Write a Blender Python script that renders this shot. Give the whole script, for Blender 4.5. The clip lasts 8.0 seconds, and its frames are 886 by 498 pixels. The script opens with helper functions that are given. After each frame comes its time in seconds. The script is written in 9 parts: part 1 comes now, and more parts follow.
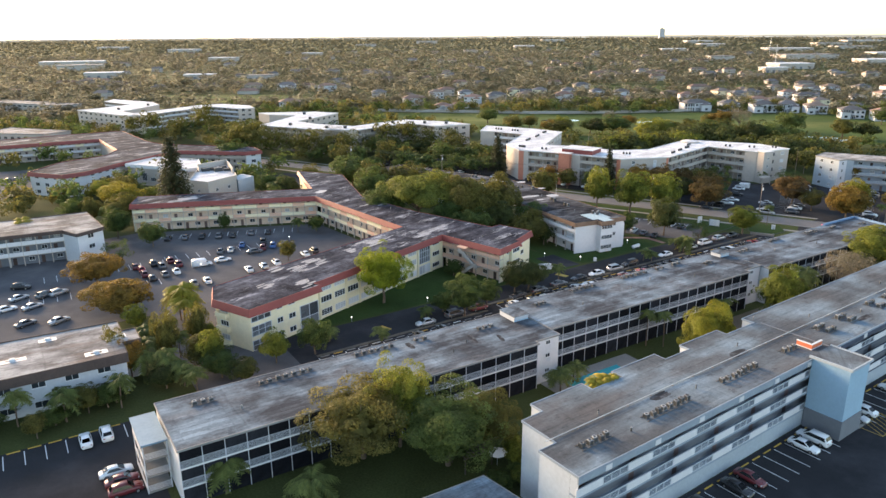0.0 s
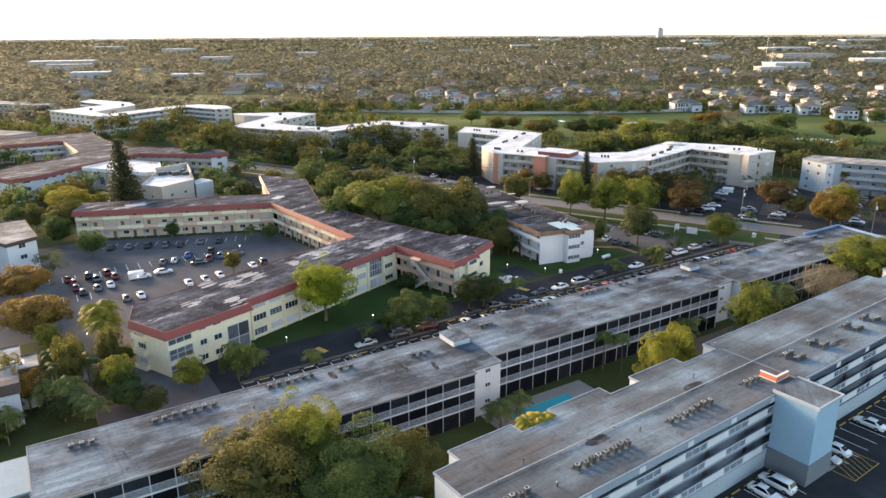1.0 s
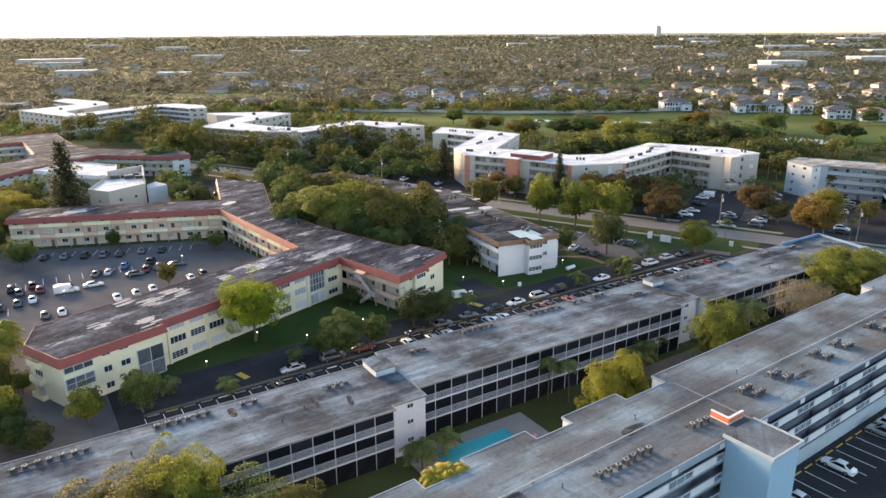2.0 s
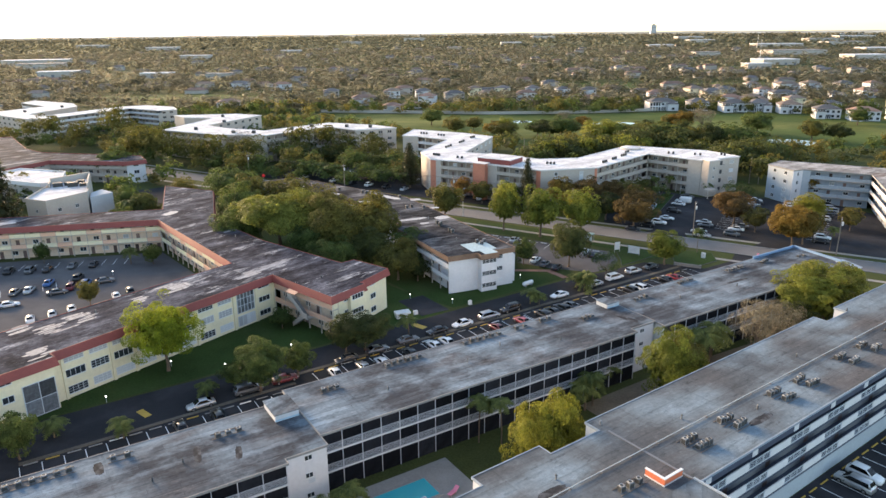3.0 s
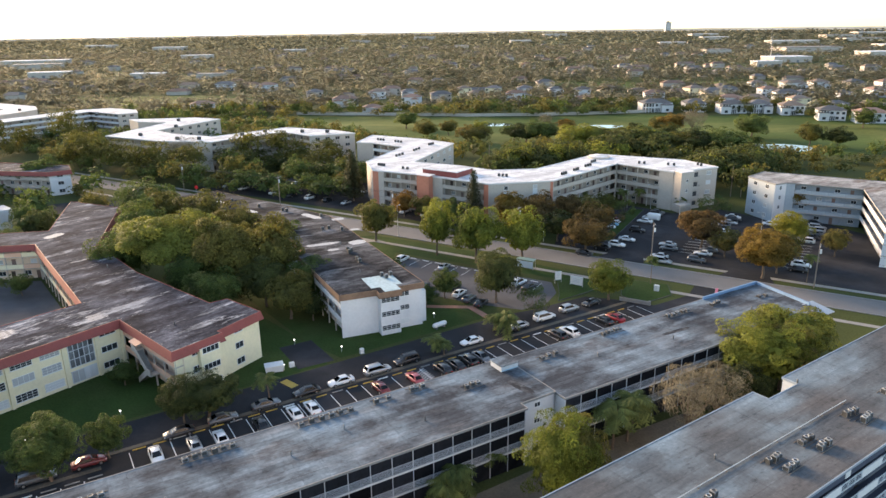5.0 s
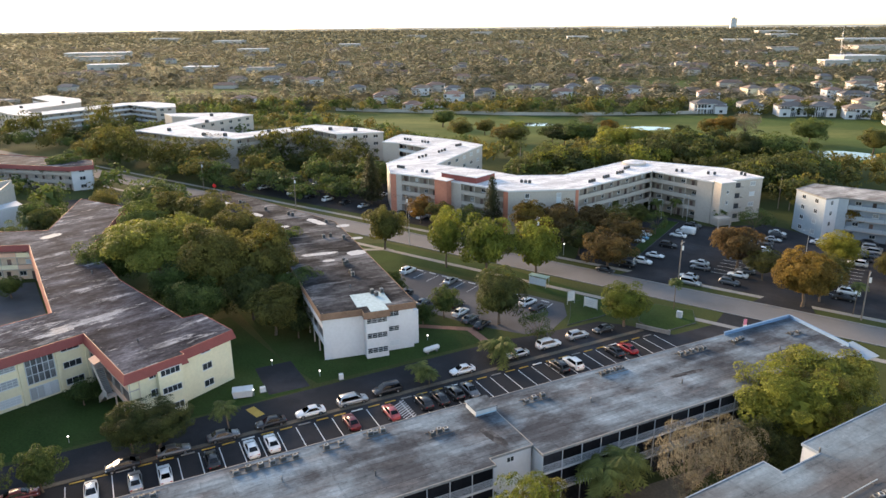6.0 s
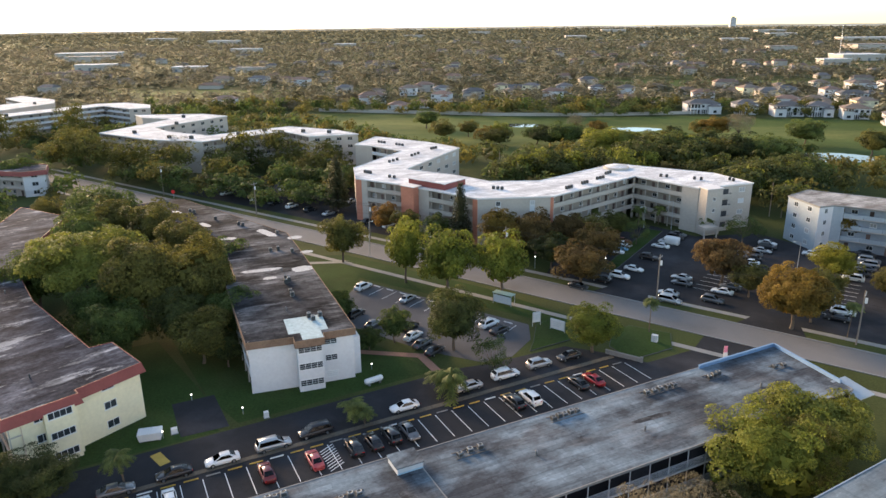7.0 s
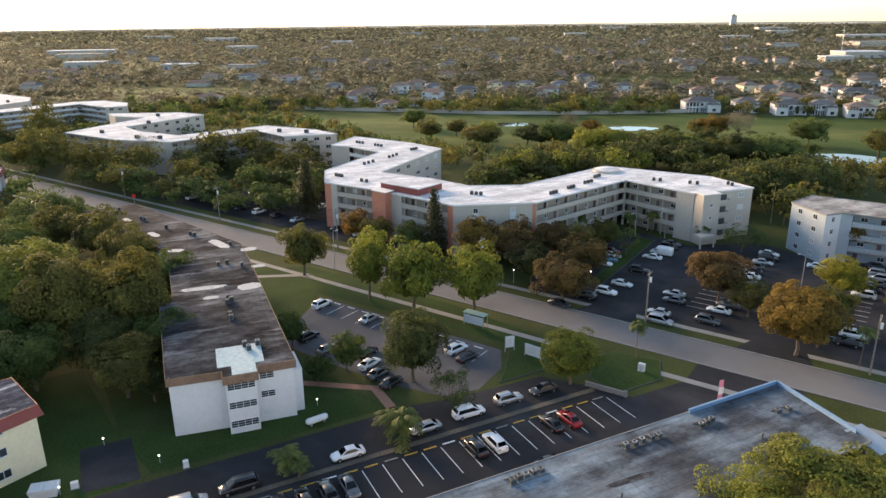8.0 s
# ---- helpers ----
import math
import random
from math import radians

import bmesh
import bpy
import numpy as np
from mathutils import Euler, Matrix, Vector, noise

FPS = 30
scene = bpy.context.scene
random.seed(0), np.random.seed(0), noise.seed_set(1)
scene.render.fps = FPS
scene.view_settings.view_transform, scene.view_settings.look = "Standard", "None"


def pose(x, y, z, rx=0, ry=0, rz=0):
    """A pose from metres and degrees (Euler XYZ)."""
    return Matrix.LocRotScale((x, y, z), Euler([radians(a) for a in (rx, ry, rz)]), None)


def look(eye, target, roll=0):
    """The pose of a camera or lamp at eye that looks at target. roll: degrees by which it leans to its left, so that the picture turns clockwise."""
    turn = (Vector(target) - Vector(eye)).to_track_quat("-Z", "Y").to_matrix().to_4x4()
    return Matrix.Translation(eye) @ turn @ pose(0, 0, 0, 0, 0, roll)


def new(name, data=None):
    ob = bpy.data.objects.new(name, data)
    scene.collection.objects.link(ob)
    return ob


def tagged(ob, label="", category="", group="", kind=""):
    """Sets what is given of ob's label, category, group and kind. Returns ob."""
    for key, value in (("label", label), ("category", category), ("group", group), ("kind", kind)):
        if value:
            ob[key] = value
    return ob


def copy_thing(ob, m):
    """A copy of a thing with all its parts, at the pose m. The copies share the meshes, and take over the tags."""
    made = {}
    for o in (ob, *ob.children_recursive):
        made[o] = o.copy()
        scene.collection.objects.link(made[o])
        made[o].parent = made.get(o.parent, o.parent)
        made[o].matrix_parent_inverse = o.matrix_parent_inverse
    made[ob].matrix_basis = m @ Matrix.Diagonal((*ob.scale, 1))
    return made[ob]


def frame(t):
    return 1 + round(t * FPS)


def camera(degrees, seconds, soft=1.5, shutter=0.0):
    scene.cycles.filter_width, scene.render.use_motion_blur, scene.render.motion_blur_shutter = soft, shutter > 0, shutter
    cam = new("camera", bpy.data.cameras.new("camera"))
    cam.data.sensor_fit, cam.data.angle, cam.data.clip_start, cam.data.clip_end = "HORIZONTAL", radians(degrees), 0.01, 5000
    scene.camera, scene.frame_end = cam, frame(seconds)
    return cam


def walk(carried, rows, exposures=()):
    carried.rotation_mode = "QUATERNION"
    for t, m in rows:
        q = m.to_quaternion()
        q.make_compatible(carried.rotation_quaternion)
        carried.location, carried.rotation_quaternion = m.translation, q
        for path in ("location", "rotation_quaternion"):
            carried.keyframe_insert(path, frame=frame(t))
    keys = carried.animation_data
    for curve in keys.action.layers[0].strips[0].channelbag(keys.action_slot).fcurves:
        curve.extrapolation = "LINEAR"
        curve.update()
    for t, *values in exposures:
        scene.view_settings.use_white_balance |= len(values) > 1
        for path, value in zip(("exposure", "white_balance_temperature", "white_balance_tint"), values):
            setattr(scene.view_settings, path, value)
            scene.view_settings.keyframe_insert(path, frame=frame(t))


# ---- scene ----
cam = camera(64.4, 8.0)
PATH = [
    (0, (0.62, 0.691, 62.713), (0.626, 2.601, 62.119), -0.3),
    (0.5, (6.464, 7.23, 62.245), (6.471, 9.14, 61.651), -0.3),
    (1, (12.457, 13.628, 61.806), (12.464, 15.538, 61.211), -0.3),
    (1.5, (18.628, 20.151, 61.291), (18.635, 22.06, 60.694), -0.3),
    (3, (37.055, 40.569, 60.44), (37.07, 42.477, 59.839), -0.5),
    (3.5, (43.412, 47.541, 60.024), (43.428, 49.449, 59.424), -0.7),
    (4, (49.596, 54.408, 59.702), (49.607, 56.316, 59.101), -0.6),
    (4.5, (56.01, 61.105, 59.541), (56.018, 63.012, 58.938), -0.7),
    (4.7, (58.548, 63.751, 59.516), (58.555, 65.658, 58.914), -0.8),
    (5.8, (70.298, 78.602, 59.802), (70.123, 80.497, 59.187), -0.4),
    (6, (72.653, 81.431, 59.652), (72.475, 83.326, 59.037), -0.5),
    (6.5, (77.203, 89.153, 59.202), (77.024, 91.047, 58.587), -0.6),
    (7, (80.894, 96.975, 58.213), (80.715, 98.87, 57.598), -0.6),
    (7.5, (83.773, 104.958, 57.264), (83.595, 106.852, 56.647), -0.6),
    (8, (86.32, 113.249, 56.45), (86.14, 115.142, 55.83), -0.6),
]
walk(cam, [(t, look(eye, target, roll)) for t, eye, target, roll in PATH], [(0, 2.05), (3.5, 2.00), (6, 1.94), (8, 1.68)])

# ---- world, sun, exposure ----
SUN_AZ, SUN_EL = -46.0, 8.5          # degrees from +y towards +x, and above the horizon
world = bpy.data.worlds.new("sky")
scene.world = world
world.use_nodes = True
wn, wl = world.node_tree.nodes, world.node_tree.links
sky = wn.new("ShaderNodeTexSky")
sky.sky_type = "NISHITA"
sky.sun_disc = False
sky.sun_elevation, sky.sun_rotation = radians(SUN_EL), radians(SUN_AZ)
sky.air_density, sky.dust_density, sky.ozone_density = 1.0, 0.35, 2.2
haze = wn.new("ShaderNodeHueSaturation")     # thin high cloud takes the colour out of the sky
haze.inputs["Saturation"].default_value = 0.76
wl.new(sky.outputs[0], haze.inputs["Color"])
wl.new(haze.outputs[0], wn["Background"].inputs[0])
wn["Background"].inputs[1].default_value = 0.15
sun = new("sun", bpy.data.lights.new("sun", "SUN"))
sun.data.energy, sun.data.angle, sun.data.color = 5.0, radians(30), (1.0, 0.70, 0.42)
sd = Vector((math.sin(radians(SUN_AZ)) * math.cos(radians(SUN_EL)), math.cos(radians(SUN_AZ)) * math.cos(radians(SUN_EL)), math.sin(radians(SUN_EL))))
sun.matrix_world = look(sd * 400, (0, 0, 0))


# ---- materials ----
def surface(name, colour, rough=0.85, metal=0.0, var=0.18, fine=6.0, broad=0.25, bump=0.15, tint=None, tint_amount=0.0, tint_scale=0.12, stretch=(1, 1, 1), spec=0.3, each=0.0):
    """A plain weathered surface: colour varied by fine grain and broad stains, with a little relief."""
    m = bpy.data.materials.new(name)
    m.use_nodes = True
    n, l = m.node_tree.nodes, m.node_tree.links
    p = n["Principled BSDF"]
    tc = n.new("ShaderNodeTexCoord")
    mp = n.new("ShaderNodeMapping")
    mp.inputs["Scale"].default_value = stretch
    l.new(tc.outputs["Object"], mp.inputs[0])

    def noise_at(scale, detail, rough_=0.6):
        t = n.new("ShaderNodeTexNoise")
        t.inputs["Scale"].default_value, t.inputs["Detail"].default_value, t.inputs["Roughness"].default_value = scale, detail, rough_
        l.new(mp.outputs[0], t.inputs["Vector"])
        return t
    a, b = noise_at(fine, 4), noise_at(broad, 6)
    add = n.new("ShaderNodeMath")
    add.operation = "ADD"
    l.new(a.outputs[0], add.inputs[0])
    l.new(b.outputs[0], add.inputs[1])
    rng = n.new("ShaderNodeMapRange")
    rng.inputs["From Min"].default_value, rng.inputs["From Max"].default_value = 0.65, 1.35
    rng.inputs["To Min"].default_value, rng.inputs["To Max"].default_value = 1 - var, 1 + var
    l.new(add.outputs[0], rng.inputs[0])
    last = rng.outputs[0]
    if each:
        oi = n.new("ShaderNodeObjectInfo")
        er = n.new("ShaderNodeMapRange")
        er.inputs["To Min"].default_value, er.inputs["To Max"].default_value = 1 - each, 1 + each
        l.new(oi.outputs["Random"], er.inputs[0])
        mu = n.new("ShaderNodeMath")
        mu.operation = "MULTIPLY"
        l.new(last, mu.inputs[0])
        l.new(er.outputs[0], mu.inputs[1])
        last = mu.outputs[0]
    base = n.new("ShaderNodeMix")
    base.data_type = "RGBA"
    base.inputs["Factor"].default_value = 0.0
    base.inputs["A"].default_value = (*colour, 1)
    base.inputs["B"].default_value = (*(tint or colour), 1)
    if tint:
        t = noise_at(tint_scale, 5, 0.65)
        r = n.new("ShaderNodeMapRange")
        r.inputs["From Min"].default_value, r.inputs["From Max"].default_value = 0.5 - 0.02, 0.66
        r.inputs["To Max"].default_value = tint_amount
        l.new(t.outputs[0], r.inputs[0])
        l.new(r.outputs[0], base.inputs["Factor"])
    hsv = n.new("ShaderNodeHueSaturation")
    l.new(base.outputs["Result"], hsv.inputs["Color"])
    l.new(last, hsv.inputs["Value"])
    l.new(hsv.outputs[0], p.inputs["Base Color"])
    p.inputs["Roughness"].default_value, p.inputs["Metallic"].default_value = rough, metal
    p.inputs["Specular IOR Level"].default_value = spec
    if bump:
        bp = n.new("ShaderNodeBump")
        bp.inputs["Strength"].default_value, bp.inputs["Distance"].default_value = bump, 0.05
        l.new(a.outputs[0], bp.inputs["Height"])
        l.new(bp.outputs[0], p.inputs["Normal"])
    return m


def flat_roof(name, low, mid, high, patch, patch_amount, streak=0.0, turn=-32.0, soft=0.66, sheets=0.10, size=1.0, crisp=0.09):
    """Old built-up roofing: broad dark water stains, pale worn patches, fine grit, faint seams of the felt strips."""
    m = bpy.data.materials.new(name)
    m.use_nodes = True
    n, l = m.node_tree.nodes, m.node_tree.links
    p = n["Principled BSDF"]
    tc = n.new("ShaderNodeTexCoord")

    def noise_at(scale, detail, rough_=0.65, off=0.0, stretch=(1, 1, 1)):
        mp = n.new("ShaderNodeMapping")
        mp.vector_type = "TEXTURE"                     # turned to the building first, then drawn out along it
        mp.inputs["Location"].default_value = (off, off * 0.7, 0)
        mp.inputs["Rotation"].default_value = (0, 0, radians(-turn))
        mp.inputs["Scale"].default_value = tuple(1 / c for c in stretch)
        l.new(tc.outputs["Object"], mp.inputs[0])
        t = n.new("ShaderNodeTexNoise")
        t.inputs["Scale"].default_value, t.inputs["Detail"].default_value, t.inputs["Roughness"].default_value = scale, detail, rough_
        l.new(mp.outputs[0], t.inputs["Vector"])
        return t
    ramp = n.new("ShaderNodeValToRGB")
    e = ramp.color_ramp.elements
    e[0].position, e[0].color = 0.39, (*low, 1)
    e[1].position, e[1].color = 0.62, (*high, 1)
    e.new(0.49).color = (*mid, 1)
    l.new(noise_at(0.15 / size, 10, soft, 7.0, (0.75, 1.15, 1)).outputs[0], ramp.inputs[0])
    pr = n.new("ShaderNodeMapRange")
    pr.inputs["From Min"].default_value, pr.inputs["From Max"].default_value, pr.inputs["To Max"].default_value = 0.575 - crisp * 0.5, 0.575 + crisp * 0.5, patch_amount
    l.new(noise_at(0.12 / size, 9, soft, 31.0, (0.42, 1.5, 1)).outputs[0], pr.inputs[0])
    mx = n.new("ShaderNodeMix")
    mx.data_type = "RGBA"
    mx.inputs["B"].default_value = (*patch, 1)
    l.new(pr.outputs[0], mx.inputs["Factor"])
    l.new(ramp.outputs[0], mx.inputs["A"])
    pond_ = n.new("ShaderNodeMapRange")
    pond_.inputs["From Min"].default_value, pond_.inputs["From Max"].default_value, pond_.inputs["To Max"].default_value = 0.55, 0.60, 0.5
    l.new(noise_at(0.085, 5, 0.55, 57.0).outputs[0], pond_.inputs[0])
    mx2 = n.new("ShaderNodeMix")
    mx2.data_type = "RGBA"
    mx2.inputs["B"].default_value = (*low, 1)
    l.new(pond_.outputs[0], mx2.inputs["Factor"])
    l.new(mx.outputs["Result"], mx2.inputs["A"])
    mx = mx2
    fine = noise_at(2.0, 6, 0.65, 3.0)
    st = noise_at(0.55, 7, 0.62, 11.0, (0.35, 1.9, 1))
    fa = n.new("ShaderNodeMath")
    fa.operation = "ADD"
    l.new(fine.outputs[0], fa.inputs[0])
    l.new(st.outputs[0], fa.inputs[1])
    fr = n.new("ShaderNodeMapRange")
    fr.inputs["From Min"].default_value, fr.inputs["From Max"].default_value = 0.65, 1.35
    fr.inputs["To Min"].default_value, fr.inputs["To Max"].default_value = 0.76 - streak, 1.24 + streak
    l.new(fa.outputs[0], fr.inputs[0])
    # lapped joints of the felt strips
    mp = n.new("ShaderNodeMapping")
    mp.inputs["Rotation"].default_value = (0, 0, radians(turn))
    l.new(tc.outputs["Object"], mp.inputs[0])
    wave = n.new("ShaderNodeTexWave")
    wave.wave_type, wave.bands_direction, wave.wave_profile = "BANDS", "Y", "SAW"
    wave.inputs["Scale"].default_value, wave.inputs["Distortion"].default_value, wave.inputs["Detail"].default_value, wave.inputs["Detail Scale"].default_value = 0.10, 0.25, 3, 1.5
    l.new(mp.outputs[0], wave.inputs["Vector"])
    sr = n.new("ShaderNodeMapRange")
    sr.inputs["From Min"].default_value, sr.inputs["From Max"].default_value, sr.inputs["To Min"].default_value, sr.inputs["To Max"].default_value = 0.92, 1.0, 1.0, 0.78
    l.new(wave.outputs[1], sr.inputs[0])
    sm = n.new("ShaderNodeMath")
    sm.operation = "MULTIPLY"
    l.new(fr.outputs[0], sm.inputs[0])
    l.new(sr.outputs[0], sm.inputs[1])
    cross = n.new("ShaderNodeTexWave")                 # end laps across the strips
    cross.wave_type, cross.bands_direction, cross.wave_profile = "BANDS", "X", "SAW"
    cross.inputs["Scale"].default_value, cross.inputs["Distortion"].default_value, cross.inputs["Detail"].default_value, cross.inputs["Detail Scale"].default_value = 0.028, 0.5, 4, 2.0
    l.new(mp.outputs[0], cross.inputs["Vector"])
    cr = n.new("ShaderNodeMapRange")
    cr.inputs["From Min"].default_value, cr.inputs["From Max"].default_value, cr.inputs["To Min"].default_value, cr.inputs["To Max"].default_value = 0.96, 1.0, 1.0, 0.84
    l.new(cross.outputs[1], cr.inputs[0])
    sm2 = n.new("ShaderNodeMath")
    sm2.operation = "MULTIPLY"
    l.new(sm.outputs[0], sm2.inputs[0])
    l.new(cr.outputs[0], sm2.inputs[1])
    brick = n.new("ShaderNodeTexBrick")                # single sheets of felt, each a shade of its own
    brick.inputs["Color1"].default_value, brick.inputs["Color2"].default_value = (1 - sheets, 1 - sheets, 1 - sheets, 1), (1 + sheets, 1 + sheets, 1 + sheets, 1)
    brick.inputs["Mortar"].default_value = (1 - 2.2 * sheets, 1 - 2.2 * sheets, 1 - 2.2 * sheets, 1)
    brick.inputs["Scale"].default_value, brick.inputs["Mortar Size"].default_value, brick.inputs["Mortar Smooth"].default_value = 1.0, 0.035, 0.6
    brick.inputs["Brick Width"].default_value, brick.inputs["Row Height"].default_value = 7.0, 0.95
    warp = n.new("ShaderNodeVectorMath")
    warp.operation = "MULTIPLY_ADD"
    warp.inputs[1].default_value = (0.5, 0.5, 0.0)
    l.new(noise_at(0.5, 3, 0.5, 19.0).outputs["Color"], warp.inputs[0])
    l.new(mp.outputs[0], warp.inputs[2])
    l.new(warp.outputs[0], brick.inputs["Vector"])
    sm3 = n.new("ShaderNodeMath")
    sm3.operation = "MULTIPLY"
    l.new(sm2.outputs[0], sm3.inputs[0])
    l.new(brick.outputs["Color"], sm3.inputs[1])
    scuff = n.new("ShaderNodeValToRGB")                # small worn spots and specks of dirt
    ce = scuff.color_ramp.elements
    ce[0].position, ce[0].color = 0.35, (0.66, 0.66, 0.66, 1)
    ce[1].position, ce[1].color = 0.67, (1.32, 1.32, 1.32, 1)
    ce.new(0.44).color = ce.new(0.57).color = (1, 1, 1, 1)
    l.new(noise_at(0.8, 9, 0.74, 43.0, (0.5, 1.5, 1)).outputs[0], scuff.inputs[0])
    sm4 = n.new("ShaderNodeMath")
    sm4.operation = "MULTIPLY"
    l.new(sm3.outputs[0], sm4.inputs[0])
    l.new(scuff.outputs[0], sm4.inputs[1])
    sm = sm4
    hsv = n.new("ShaderNodeHueSaturation")
    l.new(mx.outputs["Result"], hsv.inputs["Color"])
    l.new(sm.outputs[0], hsv.inputs["Value"])
    l.new(hsv.outputs[0], p.inputs["Base Color"])
    p.inputs["Roughness"].default_value = 0.95
    p.inputs["Specular IOR Level"].default_value = 0.02
    bp = n.new("ShaderNodeBump")
    bp.inputs["Strength"].default_value, bp.inputs["Distance"].default_value = 0.3, 0.06
    l.new(fine.outputs[0], bp.inputs["Height"])
    l.new(bp.outputs[0], p.inputs["Normal"])
    return m


def leaves(name, dark, light, through_light=0.35, stands=0.0):
    """Foliage: every leaf clump its own shade between dark and light, every tree a little different; some light shines through."""
    m = bpy.data.materials.new(name)
    m.use_nodes = True
    n, l = m.node_tree.nodes, m.node_tree.links
    p, out = n["Principled BSDF"], n["Material Output"]
    geo, oi = n.new("ShaderNodeNewGeometry"), n.new("ShaderNodeObjectInfo")
    mx = n.new("ShaderNodeMix")
    mx.data_type = "RGBA"
    mx.inputs["A"].default_value, mx.inputs["B"].default_value = (*dark, 1), (*light, 1)
    ctc, cno = n.new("ShaderNodeTexCoord"), n.new("ShaderNodeTexNoise")       # whole sprays lighter or darker, and every leaf a little
    cno.inputs["Scale"].default_value, cno.inputs["Detail"].default_value = 2.4, 2
    l.new(ctc.outputs["Object"], cno.inputs["Vector"])
    cmr = n.new("ShaderNodeMapRange")
    cmr.inputs["From Min"].default_value, cmr.inputs["From Max"].default_value, cmr.inputs["To Min"].default_value, cmr.inputs["To Max"].default_value = 0.33, 0.67, 0.0, 0.55
    l.new(cno.outputs[0], cmr.inputs[0])
    cma = n.new("ShaderNodeMath")
    cma.operation, cma.inputs[1].default_value = "MULTIPLY_ADD", 0.45
    l.new(geo.outputs["Random Per Island"], cma.inputs[0])
    l.new(cmr.outputs[0], cma.inputs[2])
    l.new(cma.outputs[0], mx.inputs["Factor"])
    hs = n.new("ShaderNodeHueSaturation")
    r = n.new("ShaderNodeMapRange")
    r.inputs["To Min"].default_value, r.inputs["To Max"].default_value = 0.75, 1.25
    l.new(oi.outputs["Random"], r.inputs[0])
    if stands:                                  # stands of lighter and darker trees
        tc, no, mr, mu = n.new("ShaderNodeTexCoord"), n.new("ShaderNodeTexNoise"), n.new("ShaderNodeMapRange"), n.new("ShaderNodeMath")
        no.inputs["Scale"].default_value, no.inputs["Detail"].default_value, no.inputs["Roughness"].default_value = 0.013, 6, 0.7
        mr.inputs["From Min"].default_value, mr.inputs["From Max"].default_value = 0.35, 0.65
        mr.inputs["To Min"].default_value, mr.inputs["To Max"].default_value = 1 - stands, 1 + stands
        mu.operation = "MULTIPLY"
        l.new(tc.outputs["Object"], no.inputs["Vector"])
        l.new(no.outputs[0], mr.inputs[0])
        l.new(mr.outputs[0], mu.inputs[0])
        l.new(r.outputs[0], mu.inputs[1])
        l.new(mu.outputs[0], hs.inputs["Value"])
    else:
        l.new(r.outputs[0], hs.inputs["Value"])
    r2 = n.new("ShaderNodeMapRange")
    r2.inputs["To Min"].default_value, r2.inputs["To Max"].default_value = 0.515, 0.485
    l.new(oi.outputs["Random"], r2.inputs[0])
    l.new(r2.outputs[0], hs.inputs["Hue"])
    l.new(mx.outputs["Result"], hs.inputs["Color"])
    l.new(hs.outputs[0], p.inputs["Base Color"])
    p.inputs["Roughness"].default_value, p.inputs["Specular IOR Level"].default_value = 0.7, 0.2
    tr = n.new("ShaderNodeBsdfTranslucent")
    l.new(hs.outputs[0], tr.inputs[0])
    ms = n.new("ShaderNodeMixShader")
    ms.inputs[0].default_value = through_light
    l.new(p.outputs[0], ms.inputs[1])
    l.new(tr.outputs[0], ms.inputs[2])
    l.new(ms.outputs[0], out.inputs[0])
    return m


def clear(name, colour, rough=0.06):
    m = bpy.data.materials.new(name)
    m.use_nodes = True
    p = m.node_tree.nodes["Principled BSDF"]
    p.inputs["Base Color"].default_value = (*colour, 1)
    p.inputs["Roughness"].default_value, p.inputs["Specular IOR Level"].default_value = rough, 0.6
    return m


M_GRASS = surface("grass", (0.058, 0.068, 0.024), 0.95, var=0.45, fine=3.0, broad=0.05, bump=0.5, tint=(0.064, 0.070, 0.028), tint_amount=0.6, tint_scale=0.03, spec=0.06)
M_LAWN = surface("mown_lawn", (0.036, 0.060, 0.017), 0.95, var=0.38, fine=2.5, broad=0.08, bump=0.4, tint=(0.050, 0.063, 0.023), tint_amount=0.6, tint_scale=0.07, spec=0.06)
M_GOLF = surface("golf_turf", (0.064, 0.091, 0.024), 0.95, var=0.32, fine=0.6, broad=0.02, bump=0.3, tint=(0.140, 0.148, 0.046), tint_amount=1.0, tint_scale=0.012, stretch=(0.6, 1.5, 1), spec=0.06)
M_SAND = surface("sandy_soil", (0.17, 0.145, 0.11), 0.95, var=0.3, fine=2.5, broad=0.2, bump=0.4, spec=0.05)
M_MULCH = surface("bare_soil", (0.11, 0.095, 0.075), 0.95, var=0.4, fine=3.0, broad=0.2, bump=0.5)
M_ASPHALT = surface("asphalt", (0.035, 0.035, 0.038), 0.95, spec=0.05, var=0.3, fine=9.0, broad=0.12, bump=0.2, tint=(0.054, 0.053, 0.058), tint_amount=0.7, tint_scale=0.06)
M_ROAD = surface("worn_road_asphalt", (0.172, 0.164, 0.160), 0.9, spec=0.15, var=0.18, fine=6.0, broad=0.08, bump=0.15, tint=(0.125, 0.119, 0.116), tint_amount=0.6, tint_scale=0.05)
M_WALK = surface("pavement_concrete", (0.25, 0.24, 0.225), 0.9, var=0.18, fine=4.0, broad=0.3)
M_CONC = surface("concrete", (0.23, 0.225, 0.22), 0.9, var=0.2, fine=3.0, broad=0.2)
M_LINE = surface("white_road_paint", (0.70, 0.70, 0.70), 0.7, var=0.2, fine=5.0, broad=0.5, bump=0)
M_YELLOW = surface("yellow_kerb_paint", (0.45, 0.29, 0.055), 0.7, var=0.2, fine=5.0, broad=0.5, bump=0)
M_TILE_BROWN = surface("brown_roof_tile", (0.20, 0.15, 0.12), 0.85, var=0.25, each=0.2)
